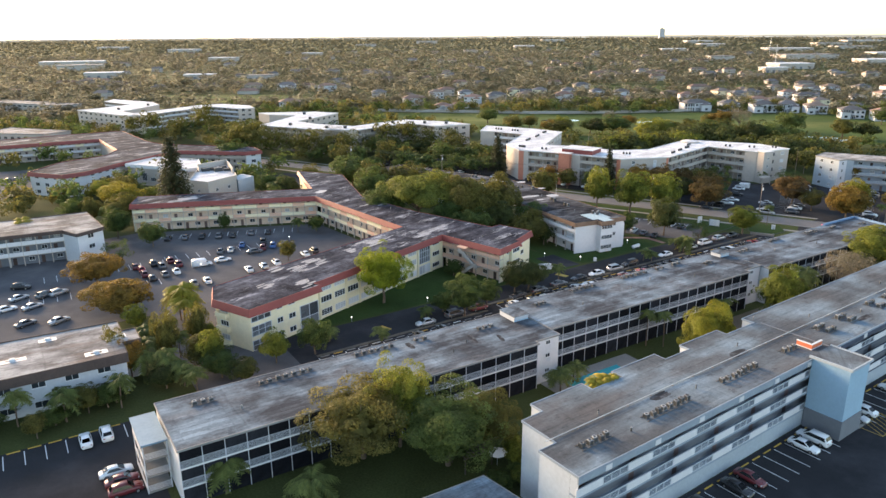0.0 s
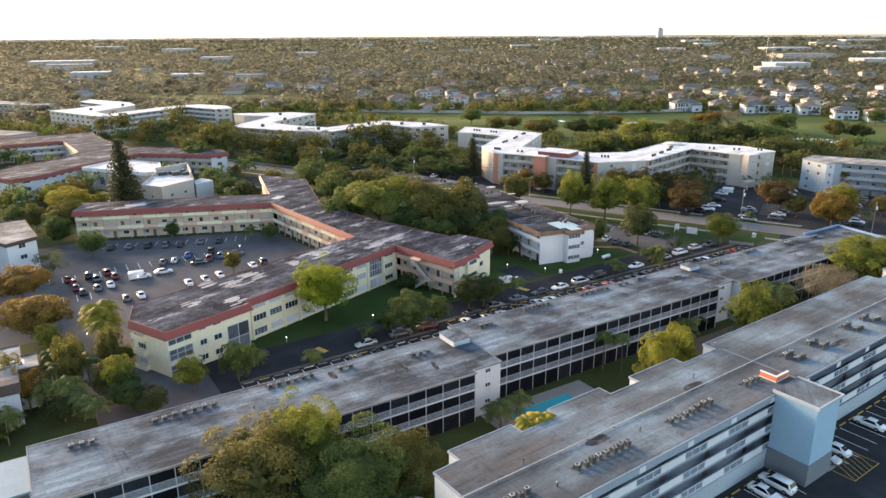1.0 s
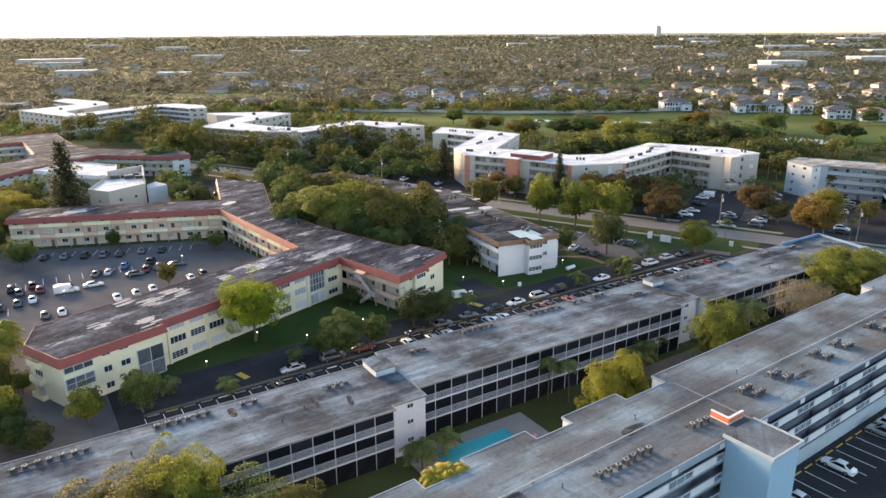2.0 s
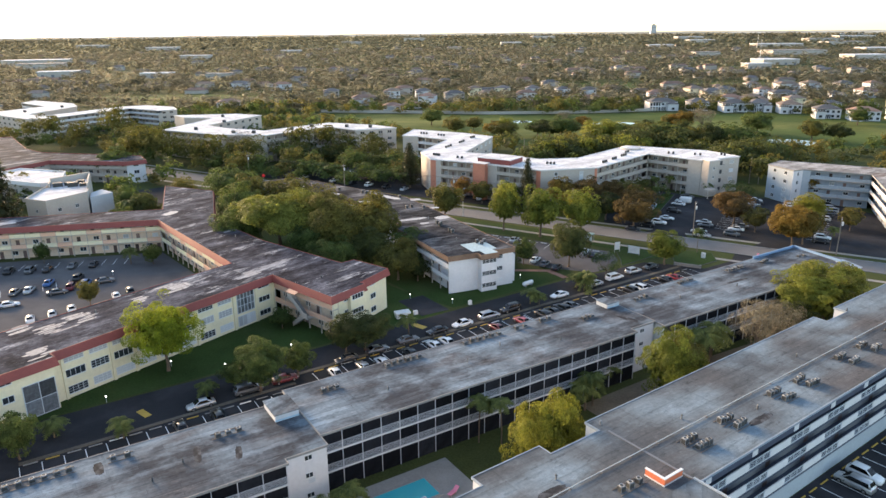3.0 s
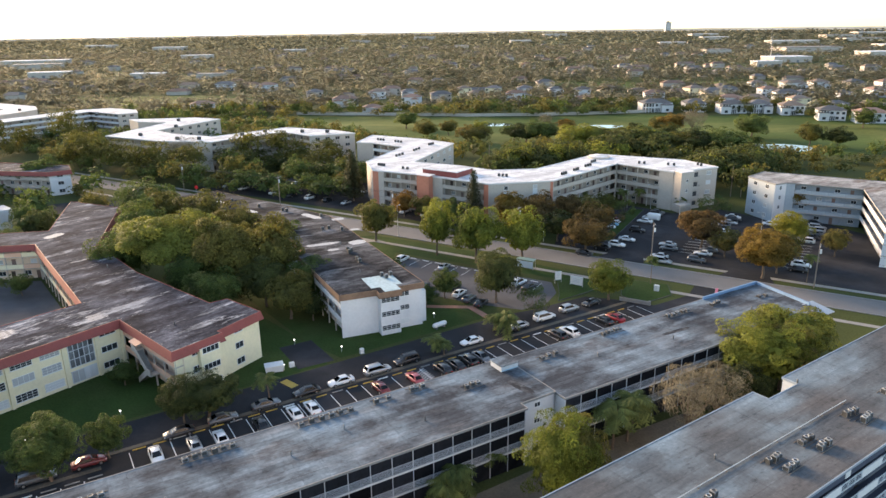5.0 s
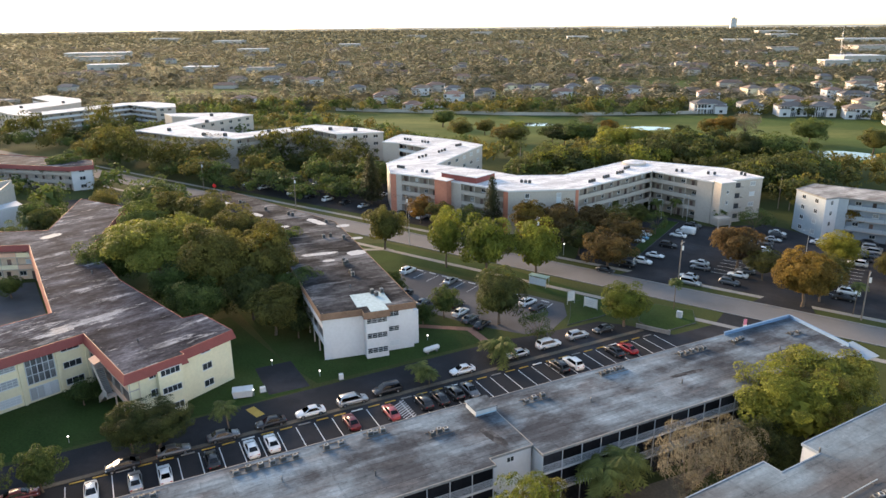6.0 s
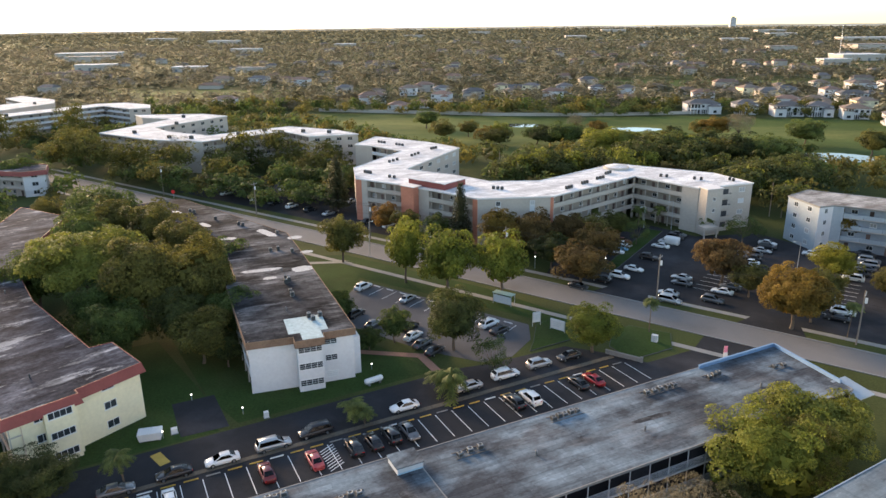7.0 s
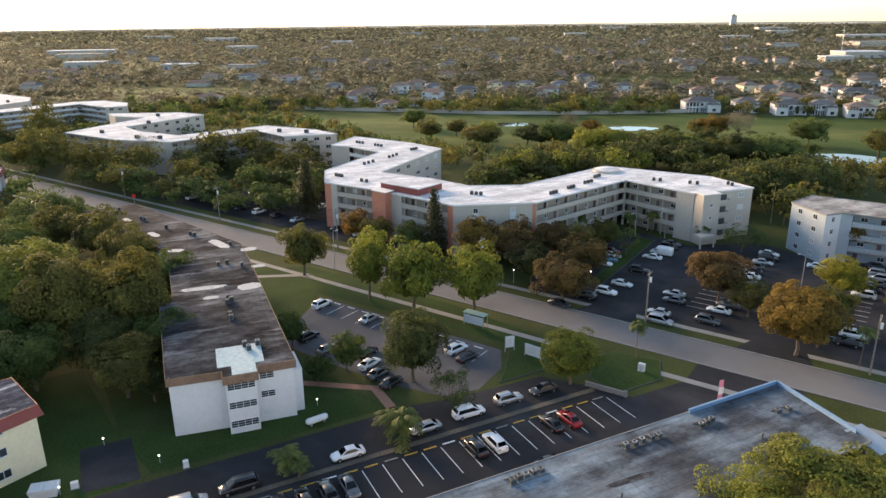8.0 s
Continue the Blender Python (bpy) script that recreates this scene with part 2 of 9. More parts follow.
M_TILE_GREY = surface("grey_roof_tile", (0.135, 0.125, 0.125), 0.85, var=0.25, each=0.2)
M_TILE_RED = surface("red_roof_tile", (0.22, 0.14, 0.11), 0.85, var=0.25, each=0.2)
M_COURT = surface("worn_grey_asphalt", (0.104, 0.102, 0.108), 0.95, spec=0.04, var=0.25, fine=9.0, broad=0.12, bump=0.2, tint=(0.132, 0.128, 0.130), tint_amount=0.7, tint_scale=0.06)
M_BRICKWALK = surface("brick_paving", (0.28, 0.15, 0.11), 0.9, var=0.25, fine=6.0, broad=0.5)
M_PALEBLUEGREY = surface("pale_blue_grey_render", (0.35, 0.39, 0.43), 0.85, var=0.1, fine=2.0, broad=0.2, bump=0.1)
M_BLUEGREY = surface("blue_grey_paint", (0.26, 0.30, 0.35), 0.75, var=0.15, fine=2.0, broad=0.2, bump=0.1)
M_BLUEPALE = surface("pale_blue_roof_paint", (0.16, 0.25, 0.33), 0.8, var=0.12, fine=2.0, broad=0.3)
M_ORANGEBAND = surface("orange_red_paint", (0.62, 0.17, 0.08), 0.6, var=0.1)
M_AQUAPATCH = surface("aqua_white_roof_coating", (0.40, 0.50, 0.53), 0.8, var=0.3, fine=1.5, broad=0.5, tint=(0.24, 0.32, 0.33), tint_amount=0.8, tint_scale=0.5)
M_PATCH = surface("pale_roof_patch", (0.42, 0.43, 0.45), 0.85, var=0.4, fine=2.0, broad=0.7, tint=(0.24, 0.24, 0.25), tint_amount=0.8, tint_scale=0.9)
M_WORN = surface("worn_pale_coating", (0.31, 0.315, 0.335), 0.85, var=0.5, fine=2.0, broad=0.8, tint=(0.12, 0.12, 0.135), tint_amount=0.9, tint_scale=1.1)
M_STAIN = surface("dark_roof_stain", (0.042, 0.043, 0.047), 0.9, var=0.5, fine=2.0, broad=0.6, tint=(0.098, 0.102, 0.112), tint_amount=0.9, tint_scale=0.8, spec=0.05)
# Darker copy of the blue-grey fascia, with shade put into the colour.
M_NAVY = surface("shaded_navy_fascia", (0.060, 0.070, 0.105), 0.7, var=0.15, fine=2.0, broad=0.3, bump=0.05)
M_PARAPETBLUE = surface("blue_parapet_paint", (0.17, 0.27, 0.42), 0.75, var=0.15, fine=2.0, broad=0.3)
M_GREENROOF = surface("pale_green_metal", (0.30, 0.42, 0.38), 0.6, var=0.12)
M_PINK = surface("pink_cloth", (0.62, 0.22, 0.32), 0.85, var=0.12)
M_SIGNRED = surface("sign_red", (0.62, 0.03, 0.03), 0.5, var=0.06)
M_GLOBE = bpy.data.materials.new("lit_globe")
M_GLOBE.use_nodes = True
M_GLOBE.node_tree.nodes["Principled BSDF"].inputs["Emission Color"].default_value = (1.0, 0.95, 0.85, 1)
M_GLOBE.node_tree.nodes["Principled BSDF"].inputs["Emission Strength"].default_value = 1.6
M_CREAM = surface("cream_render", (0.74, 0.66, 0.46), 0.85, var=0.08, fine=2.0, broad=0.25, bump=0.1)
M_PEACH = surface("peach_render", (0.66, 0.42, 0.30), 0.85, var=0.08, fine=2.0, broad=0.25, bump=0.1)
M_WHITE = surface("white_render", (0.61, 0.60, 0.61), 0.85, var=0.08, fine=2.0, broad=0.2, bump=0.1)
M_OFFWHITE = surface("off_white_render", (0.44, 0.39, 0.345), 0.85, var=0.1, fine=2.0, broad=0.2, bump=0.1)
# Off-white render darkened: shade of the gallery recesses put into the colour.
M_SHADED_TAN = surface("shaded_tan_render", (0.33, 0.28, 0.235), 0.85, var=0.14, fine=2.0, broad=0.2, bump=0.1)
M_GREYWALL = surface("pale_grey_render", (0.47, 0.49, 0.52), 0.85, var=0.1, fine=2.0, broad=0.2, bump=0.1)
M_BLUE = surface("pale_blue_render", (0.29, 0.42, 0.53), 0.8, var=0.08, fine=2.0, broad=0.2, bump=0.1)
M_DARKGREY = surface("dark_grey_and_recess_shade", (0.16, 0.17, 0.19), 0.85, var=0.1, fine=2.0, broad=0.3)
M_RED = surface("red_metal_fascia", (0.215, 0.056, 0.050), 0.6, var=0.14, fine=3.0, broad=0.3, bump=0.05)
M_BLUSH = surface("pale_blush_render", (0.66, 0.53, 0.41), 0.85, var=0.12, fine=2.0, broad=0.25, bump=0.1, tint=(0.62, 0.44, 0.33), tint_amount=0.6, tint_scale=0.16)
M_TERRA = surface("terracotta_render", (0.50, 0.20, 0.13), 0.8, var=0.12, fine=2.0, broad=0.3)
M_SHAKE = surface("brown_shingle_fascia", (0.20, 0.125, 0.085), 0.85, var=0.3, fine=5.0, broad=0.6)
M_BROWNFASCIA = surface("dark_brown_fascia", (0.075, 0.055, 0.05), 0.8, var=0.2, fine=3.0, broad=0.4)
M_RAIL = surface("white_painted_metal", (0.50, 0.51, 0.54), 0.6, var=0.08, fine=4.0, broad=0.4, bump=0)
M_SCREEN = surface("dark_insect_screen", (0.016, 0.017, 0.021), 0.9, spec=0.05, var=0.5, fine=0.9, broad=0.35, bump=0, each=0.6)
M_DARK = surface("dark_recess", (0.06, 0.06, 0.065), 0.9, var=0.3, fine=2.0, broad=0.4)
M_DOOR = surface("door_paint", (0.12, 0.08, 0.07), 0.6, var=0.2, each=0.7)
M_LOUVRE = surface("grey_louvre", (0.52, 0.55, 0.58), 0.7, var=0.1)
M_PANE = clear("window_glass", (0.03, 0.035, 0.04))
M_FRAME = surface("window_frame_white", (0.66, 0.66, 0.66), 0.6, var=0.06, bump=0)
M_BLIND = surface("pale_window_blind", (0.42, 0.43, 0.44), 0.8, var=0.15, each=0.4)
M_ACMETAL = surface("weathered_galvanised_metal", (0.135, 0.140, 0.148), 0.75, 0.1, var=0.4, fine=4.0, broad=0.9, each=0.7)
M_GREYGLASS = surface("grey_screened_glass", (0.115, 0.122, 0.130), 0.35, var=0.45, fine=2.0, broad=0.5, bump=0.05, each=0.6)
M_ACRING = surface("pale_galvanised_ring", (0.24, 0.245, 0.25), 0.7, 0.1, var=0.3, fine=4.0, broad=0.9, each=0.5)
M_ACDARK = surface("fan_grille_dark", (0.05, 0.05, 0.05), 0.6, var=0.3)
M_RUST = surface("rusty_metal", (0.15, 0.125, 0.11), 0.8, var=0.3)
M_BARK = surface("bark", (0.15, 0.11, 0.08), 0.95, var=0.35, fine=5.0, broad=1.0, bump=0.6)
M_POLE = surface("grey_timber_pole", (0.22, 0.18, 0.15), 0.9, var=0.2)
M_METALPOLE = surface("galvanised_pole", (0.45, 0.46, 0.47), 0.5, 0.5, var=0.1)
M_CABLE = surface("cable_black", (0.03, 0.03, 0.03), 0.8, var=0.1, bump=0)
M_WATER = clear("pool_water", (0.05, 0.36, 0.42), 0.08)
M_LAKE = clear("lake_water", (0.05, 0.06, 0.06), 0.05)
R_M = flat_roof("roof_grey_felt", (0.064, 0.069, 0.079), (0.128, 0.152, 0.178), (0.192, 0.240, 0.284), (0.164, 0.160, 0.166), 0.40, 0.08, -32.0, 0.60, 0.14)
R_R = flat_roof("roof_blue_grey_felt", (0.088, 0.092, 0.098), (0.130, 0.148, 0.164), (0.196, 0.246, 0.286), (0.112, 0.103, 0.101), 0.7, 0.03, -35.4, 0.46, 0.05, 1.7)
R_Y = flat_roof("roof_dark_felt", (0.021, 0.022, 0.030), (0.053, 0.056, 0.073), (0.116, 0.122, 0.150), (0.34, 0.35, 0.38), 0.85, 0.20, -52.0, 0.76, 0.17, crisp=0.045)
R_G = flat_roof("roof_brown_felt", (0.018, 0.018, 0.020), (0.045, 0.044, 0.048), (0.100, 0.100, 0.106), (0.24, 0.24, 0.255), 0.6, 0.16, -26.0, 0.66, 0.10)
R_W = flat_roof("roof_white_coating", (0.46, 0.46, 0.48), (0.62, 0.62, 0.64), (0.72, 0.72, 0.73), (0.50, 0.50, 0.52), 0.5)
R_P = flat_roof("roof_patched_grey", (0.15, 0.14, 0.135), (0.29, 0.28, 0.275), (0.42, 0.41, 0.40), (0.17, 0.13, 0.11), 0.8)
L_GREEN = leaves("leaves_green", (0.026, 0.041, 0.012), (0.135, 0.178, 0.046), 0.46)
L_DARK = leaves("leaves_dark_green", (0.018, 0.026, 0.01), (0.098, 0.115, 0.032), 0.46)
L_BRIGHT = leaves("leaves_yellow_green", (0.06, 0.072, 0.011), (0.27, 0.285, 0.045), 0.46)
L_OLIVE = leaves("leaves_olive", (0.04, 0.043, 0.012), (0.2, 0.182, 0.045), 0.46)
L_ORANGE = leaves("leaves_orange_brown", (0.08, 0.054, 0.012), (0.31, 0.195, 0.04), 0.46)
L_BROWN = leaves("leaves_red_brown", (0.042, 0.031, 0.012), (0.160, 0.112, 0.036), 0.46)
L_YELLOW = leaves("leaves_yellow", (0.095, 0.094, 0.012), (0.36, 0.33, 0.045), 0.46)
L_BARE = leaves("leaves_dry", (0.095, 0.084, 0.055), (0.215, 0.190, 0.125))
L_LIME = leaves("leaves_lime", (0.066, 0.076, 0.014), (0.262, 0.272, 0.055), 0.46)
L_VIVID = leaves("leaves_vivid_green", (0.092, 0.112, 0.008), (0.40, 0.43, 0.030), 0.46)
L_GOLD = leaves("golden_fronds", (0.17, 0.155, 0.020), (0.42, 0.36, 0.050), 0.45)
L_PALM = leaves("palm_fronds", (0.044, 0.060, 0.018), (0.205, 0.232, 0.066), 0.42)
L_CONIFER = leaves("conifer_needles", (0.020, 0.026, 0.012), (0.070, 0.072, 0.030))
# Far leaves paler and greyer than near ones: haze is put into their colour.
L_FAR = leaves("hazed_foliage", (0.166, 0.166, 0.120), (0.218, 0.214, 0.152), 0.80, 0.20)
L_FAR2 = leaves("hazed_foliage_dark", (0.134, 0.140, 0.102), (0.184, 0.186, 0.132), 0.80, 0.20)
L_FAR3 = leaves("hazed_foliage_brown", (0.168, 0.158, 0.116), (0.216, 0.204, 0.148), 0.80, 0.20)


# ---- building blocks ----
def box(bm, x0, x1, y0, y1, z0, z1, mat_index=0):
    v = [bm.verts.new(c) for c in ((x0, y0, z0), (x1, y0, z0), (x1, y1, z0), (x0, y1, z0), (x0, y0, z1), (x1, y0, z1), (x1, y1, z1), (x0, y1, z1))]
    for q in ((3, 2, 1, 0), (4, 5, 6, 7), (0, 1, 5, 4), (1, 2, 6, 5), (2, 3, 7, 6), (3, 0, 4, 7)):
        bm.faces.new([v[i] for i in q]).material_index = mat_index


def mesh_of(name, bm, *mats):
    me = bpy.data.meshes.new(name)
    bm.normal_update()
    bm.to_mesh(me)
    bm.free()
    for m in mats:
        me.materials.append(m)
    return me


def boxes(name, mat, *dims):
    """A mesh made of boxes (x0, x1, y0, y1, z0, z1)."""
    bm = bmesh.new()
    for q in dims:
        box(bm, *q)
    return mesh_of(name, bm, mat)


def put(name, me, parent=None, m=None, label=""):
    ob = new(name, me)
    ob.parent = parent
    if m is not None:
        ob.matrix_basis = m
    if label:
        ob["label"] = label
    return ob


def part(name, bm, material, parent, label=""):
    return put(name, mesh_of(name, bm, material), parent, None, label)


def thing(name, m, label, category, group="", kind=""):
    ob = new(name)
    ob.empty_display_size = 0.5
    ob.matrix_basis = m
    return tagged(ob, label, category, group, kind)


SHARED = {}


def shared(key, make):
    if key not in SHARED:
        SHARED[key] = make()
    return SHARED[key]


A32 = 32.0
CA, SA = math.cos(radians(A32)), math.sin(radians(A32))


def ab(a, b):
    """Plan point of the estate's grid (a along the long blocks, b across) in the world."""
    return (a * CA - b * SA, a * SA + b * CA)


def area2(poly):
    return sum(p[0] * q[1] - q[0] * p[1] for p, q in zip(poly, poly[1:] + poly[:1]))


def offset(poly, d):
    """The outline (counter-clockwise) moved outwards by d."""
    out = []
    n = len(poly)
    for i in range(n):
        p, q, r = Vector(poly[i - 1]), Vector(poly[i]), Vector(poly[(i + 1) % n])
        u, v = (q - p).normalized(), (r - q).normalized()
        nu, nv = Vector((u.y, -u.x)), Vector((v.y, -v.x))
        k = max(0.3, 1 + nu.dot(nv))
        out.append(tuple(q + (nu + nv) * (d / k)))
    return out


def prism(bm, poly, z0, z1, top=True, bottom=False, sides=True):
    lo = [bm.verts.new((x, y, z0)) for x, y in poly]
    hi = [bm.verts.new((x, y, z1)) for x, y in poly]
    n = len(poly)
    if sides:
        for i in range(n):
            bm.faces.new((lo[i], lo[(i + 1) % n], hi[(i + 1) % n], hi[i]))
    if top:
        bm.faces.new(hi)
    if bottom:
        bm.faces.new(lo[::-1])


def ring(bm, outer, inner, z0, z1, foot=None):
    """A closed band between two outlines; with a wider foot its outer face slopes like a mansard."""
    n = len(outer)
    v = [[bm.verts.new((x, y, z)) for x, y in o] for o, z in ((foot or outer, z0), (outer, z1), (inner, z1), (inner, z0))]
    for i in range(n):
        j = (i + 1) % n
        for a, b in ((0, 1), (1, 2), (2, 3), (3, 0)):
            bm.faces.new((v[a][i], v[a][j], v[b][j], v[b][i]))


def ccw(poly):
    return list(poly) if area2(list(poly)) > 0 else list(poly)[::-1]


def edge_frame(p, q, o):
    """Frame of a wall: x along it, y outwards, z up, for an outline that runs counter-clockwise; relative to o."""
    u = (Vector(q) - Vector(p)).normalized()
    return Matrix(((u.x, u.y, 0, p[0] - o[0]), (u.y, -u.x, 0, p[1] - o[1]), (0, 0, 1, 0), (0, 0, 0, 1)))


def grid_solid(name, mat, xs, zs, filled, y0, y1):
    """One solid of square bars that meet: cells between the lines xs and zs, filled where filled(i, j) says so."""
    bm = bmesh.new()
    v = {}

    def at(i, y, j):
        if (i, y, j) not in v:
            v[i, y, j] = bm.verts.new((xs[i], y, zs[j]))
        return v[i, y, j]
    n, m = len(xs) - 1, len(zs) - 1
    on_ = [[0 <= i < n and 0 <= j < m and bool(filled(i, j)) for j in range(-1, m + 1)] for i in range(-1, n + 1)]
    for i in range(n):
        for j in range(m):
            if not on_[i + 1][j + 1]:
                continue
            bm.faces.new((at(i, y0, j), at(i + 1, y0, j), at(i + 1, y0, j + 1), at(i, y0, j + 1)))
            bm.faces.new((at(i, y1, j), at(i, y1, j + 1), at(i + 1, y1, j + 1), at(i + 1, y1, j)))
            for a, b, c, d, k, q in ((i, j, i, j + 1, i, j + 1), (i + 1, j + 1, i + 1, j, i + 2, j + 1), (i + 1, j, i, j, i + 1, j), (i, j + 1, i + 1, j + 1, i + 1, j + 2)):
                if not on_[k][q]:
                    bm.faces.new((at(a, y0, b), at(c, y0, d), at(c, y1, d), at(a, y1, b)))
    bmesh.ops.recalc_face_normals(bm, faces=bm.faces[:])
    return mesh_of(name, bm, mat)


def window(parent, m, w, h, kind="slider", blind=0.16):
    """One window in a wall: proud white frame with mullions and sill in one piece, recessed glass."""
    def make_frame():
        t, k = 0.07, max(2, round(w / 0.9))
        xs = [-w / 2 - 0.08, -w / 2, -w / 2 + t] + [x + e for i in range(1, k) for x in (-w / 2 + w * i / k,) for e in (-0.03, 0.03)] + [w / 2 - t, w / 2, w / 2 + 0.08]
        zs = [-0.08, 0, t] + ([h / 3 - 0.02, h / 3 + 0.02, h * 2 / 3 - 0.02, h * 2 / 3 + 0.02] if kind == "awning" else []) + [h - t, h]
        return grid_solid("window", M_FRAME, xs, zs, lambda i, j: j == 0 or 0 < i < len(xs) - 2 and (i % 2 == 1 or j % 2 == 1), -0.02, 0.06)
    if parent.get("plain_windows"):
        def make_plain():
            bm = bmesh.new()
            box(bm, -w / 2, w / 2, -0.02, 0.03, 0, h, 1)
            box(bm, -w / 2 - 0.06, w / 2 + 0.06, -0.02, 0.08, -0.08, 0.0)
            box(bm, -0.04, 0.04, 0.03, 0.05, 0, h)
            return mesh_of("window", bm, M_FRAME, M_PANE)
        return put("window", shared(("wpl", w, h), make_plain), parent, m)
    fr = put("window", shared(("wf", w, h, kind), make_frame), parent, m)
    pm = M_PANE if random.random() >= blind else M_BLIND
    put("pane", shared(("wp", w, h, pm.name), lambda: boxes("pane", pm, (-w / 2 + 0.05, w / 2 - 0.05, -0.01, 0.015, 0.05, h - 0.05))), fr)
    return fr


def wall_windows(parent, E, L, storeys, sh, z0=0.0, bay=4.2, w=1.9, h=1.25, sill=0.95, kind="slider", margin=1.2, skip=0.0):
    n = max(1, int((L - 2 * margin) / bay))
    for s in range(storeys):
        for i in range(n):
            if random.random() < skip:
                continue
            x = margin + (L - 2 * margin) * (i + 0.5) / n
            window(parent, E @ pose(x, 0.0, z0 + s * sh + sill), w, h, kind)


def gallery(parent, E, L, storeys, sh, depth=1.5, bay=4.0, rail=M_WHITE, solid=True, first=0, posts=True, doors=True, top=None, alt=None):
    """Open access galleries: floor slabs, parapets bay by bay, posts, doors and windows on the wall behind."""
    n = max(1, round(L / bay))
    step = L / n
    for s in range(first, storeys):
        z = s * sh
        if s > 0:
            put("gallery_floor", boxes("gallery_floor", M_OFFWHITE, (0, L, 0.0, depth, z - 0.18, z)), parent, E)
        for i in range(n):
            x0, x1 = i * step, (i + 1) * step
            if s > 0 or first > 0:
                if solid:
                    rm = alt if alt and (i + s) % 3 else rail
                    me = shared(("gp", round(step, 2), rm.name), lambda: boxes("parapet", rm, (0.06, step - 0.06, -0.10, 0, 0.0, 1.02), (0.02, step - 0.02, -0.13, 0.03, 1.02, 1.09)))
                else:
                    me = shared(("gr", round(step, 2)), lambda: boxes("railing", M_RAIL, *[(0.04, step - 0.04, -0.05, 0, 0.14 + 0.16 * k, 0.18 + 0.16 * k) for k in range(6)], (0.02, step - 0.02, -0.08, 0.02, 1.02, 1.08)))
                put("parapet" if solid else "railing", me, parent, E @ pose(x0, depth, z))
            if doors:
                if (i + s) % 2 == 0:
                    put("door", shared("gdoor", lambda: boxes("door", M_DOOR, (-0.48, 0.48, 0, 0.06, 0, 2.05), (0.34, 0.40, 0.06, 0.10, 1.0, 1.05))), parent, E @ pose((x0 + x1) / 2 - 0.7, 0.0, z + 0.02))
                else:
                    window(parent, E @ pose((x0 + x1) / 2, 0.0, z + 0.95), 1.5, 1.1)
    if posts:
        H = top or storeys * sh
        for i in range(n + 1):
            x = min(max(i * step, 0.12), L - 0.12)
            put("post", shared(("gpost", H), lambda: boxes("post", M_OFFWHITE, (-0.11, 0.11, -0.24, 0.0, 0, H))), parent, E @ pose(x, depth - 0.01, 0))


RAIL_Z = [z for k in range(6) for z in (0.14 + 0.15 * k, 0.18 + 0.15 * k)] + [1.02, 1.09]


def screened(parent, E, L, storeys, sh, depth=1.9, bay=3.05, H=9.0):
    """Screened balconies: white slab edges and posts, dark mesh screens, low railings of five white bars."""
    n = max(1, round(L / bay))
    step = L / n
    # dark sheet before the white wall paints the balconies' inner shade
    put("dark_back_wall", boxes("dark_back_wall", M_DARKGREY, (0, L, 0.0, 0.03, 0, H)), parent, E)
    for s in range(storeys):
        z = s * sh
        if s > 0:
            put("balcony_floor", boxes("balcony_floor", M_WHITE, (0, L, 0.03, depth, z - 0.26, z + 0.02)), parent, E)
        for i in range(n):
            x0 = i * step
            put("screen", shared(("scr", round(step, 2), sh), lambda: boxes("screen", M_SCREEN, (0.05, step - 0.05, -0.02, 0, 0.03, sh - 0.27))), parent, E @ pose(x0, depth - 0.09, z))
            if s > 0:
                put("railing", shared(("srl", round(step, 2)), lambda: grid_solid("railing", M_RAIL, (0.05, 0.085, step - 0.085, step - 0.05), RAIL_Z, lambda i, j: i != 1 or j % 2 == 0, -0.045, 0)), parent, E @ pose(x0, depth - 0.02, z))
            put("screen_post", shared(("spo", sh), lambda: boxes("screen_post", M_RAIL, (-0.045, 0.045, -0.10, 0, 0.02, sh - 0.27))), parent, E @ pose(max(x0, 0.05), depth - 0.005, z))
    put("screen_post", shared(("spe", H), lambda: boxes("screen_post", M_RAIL, (-0.12, 0, -0.14, 0, 0, H - 0.3))), parent, E @ pose(L, depth, 0))


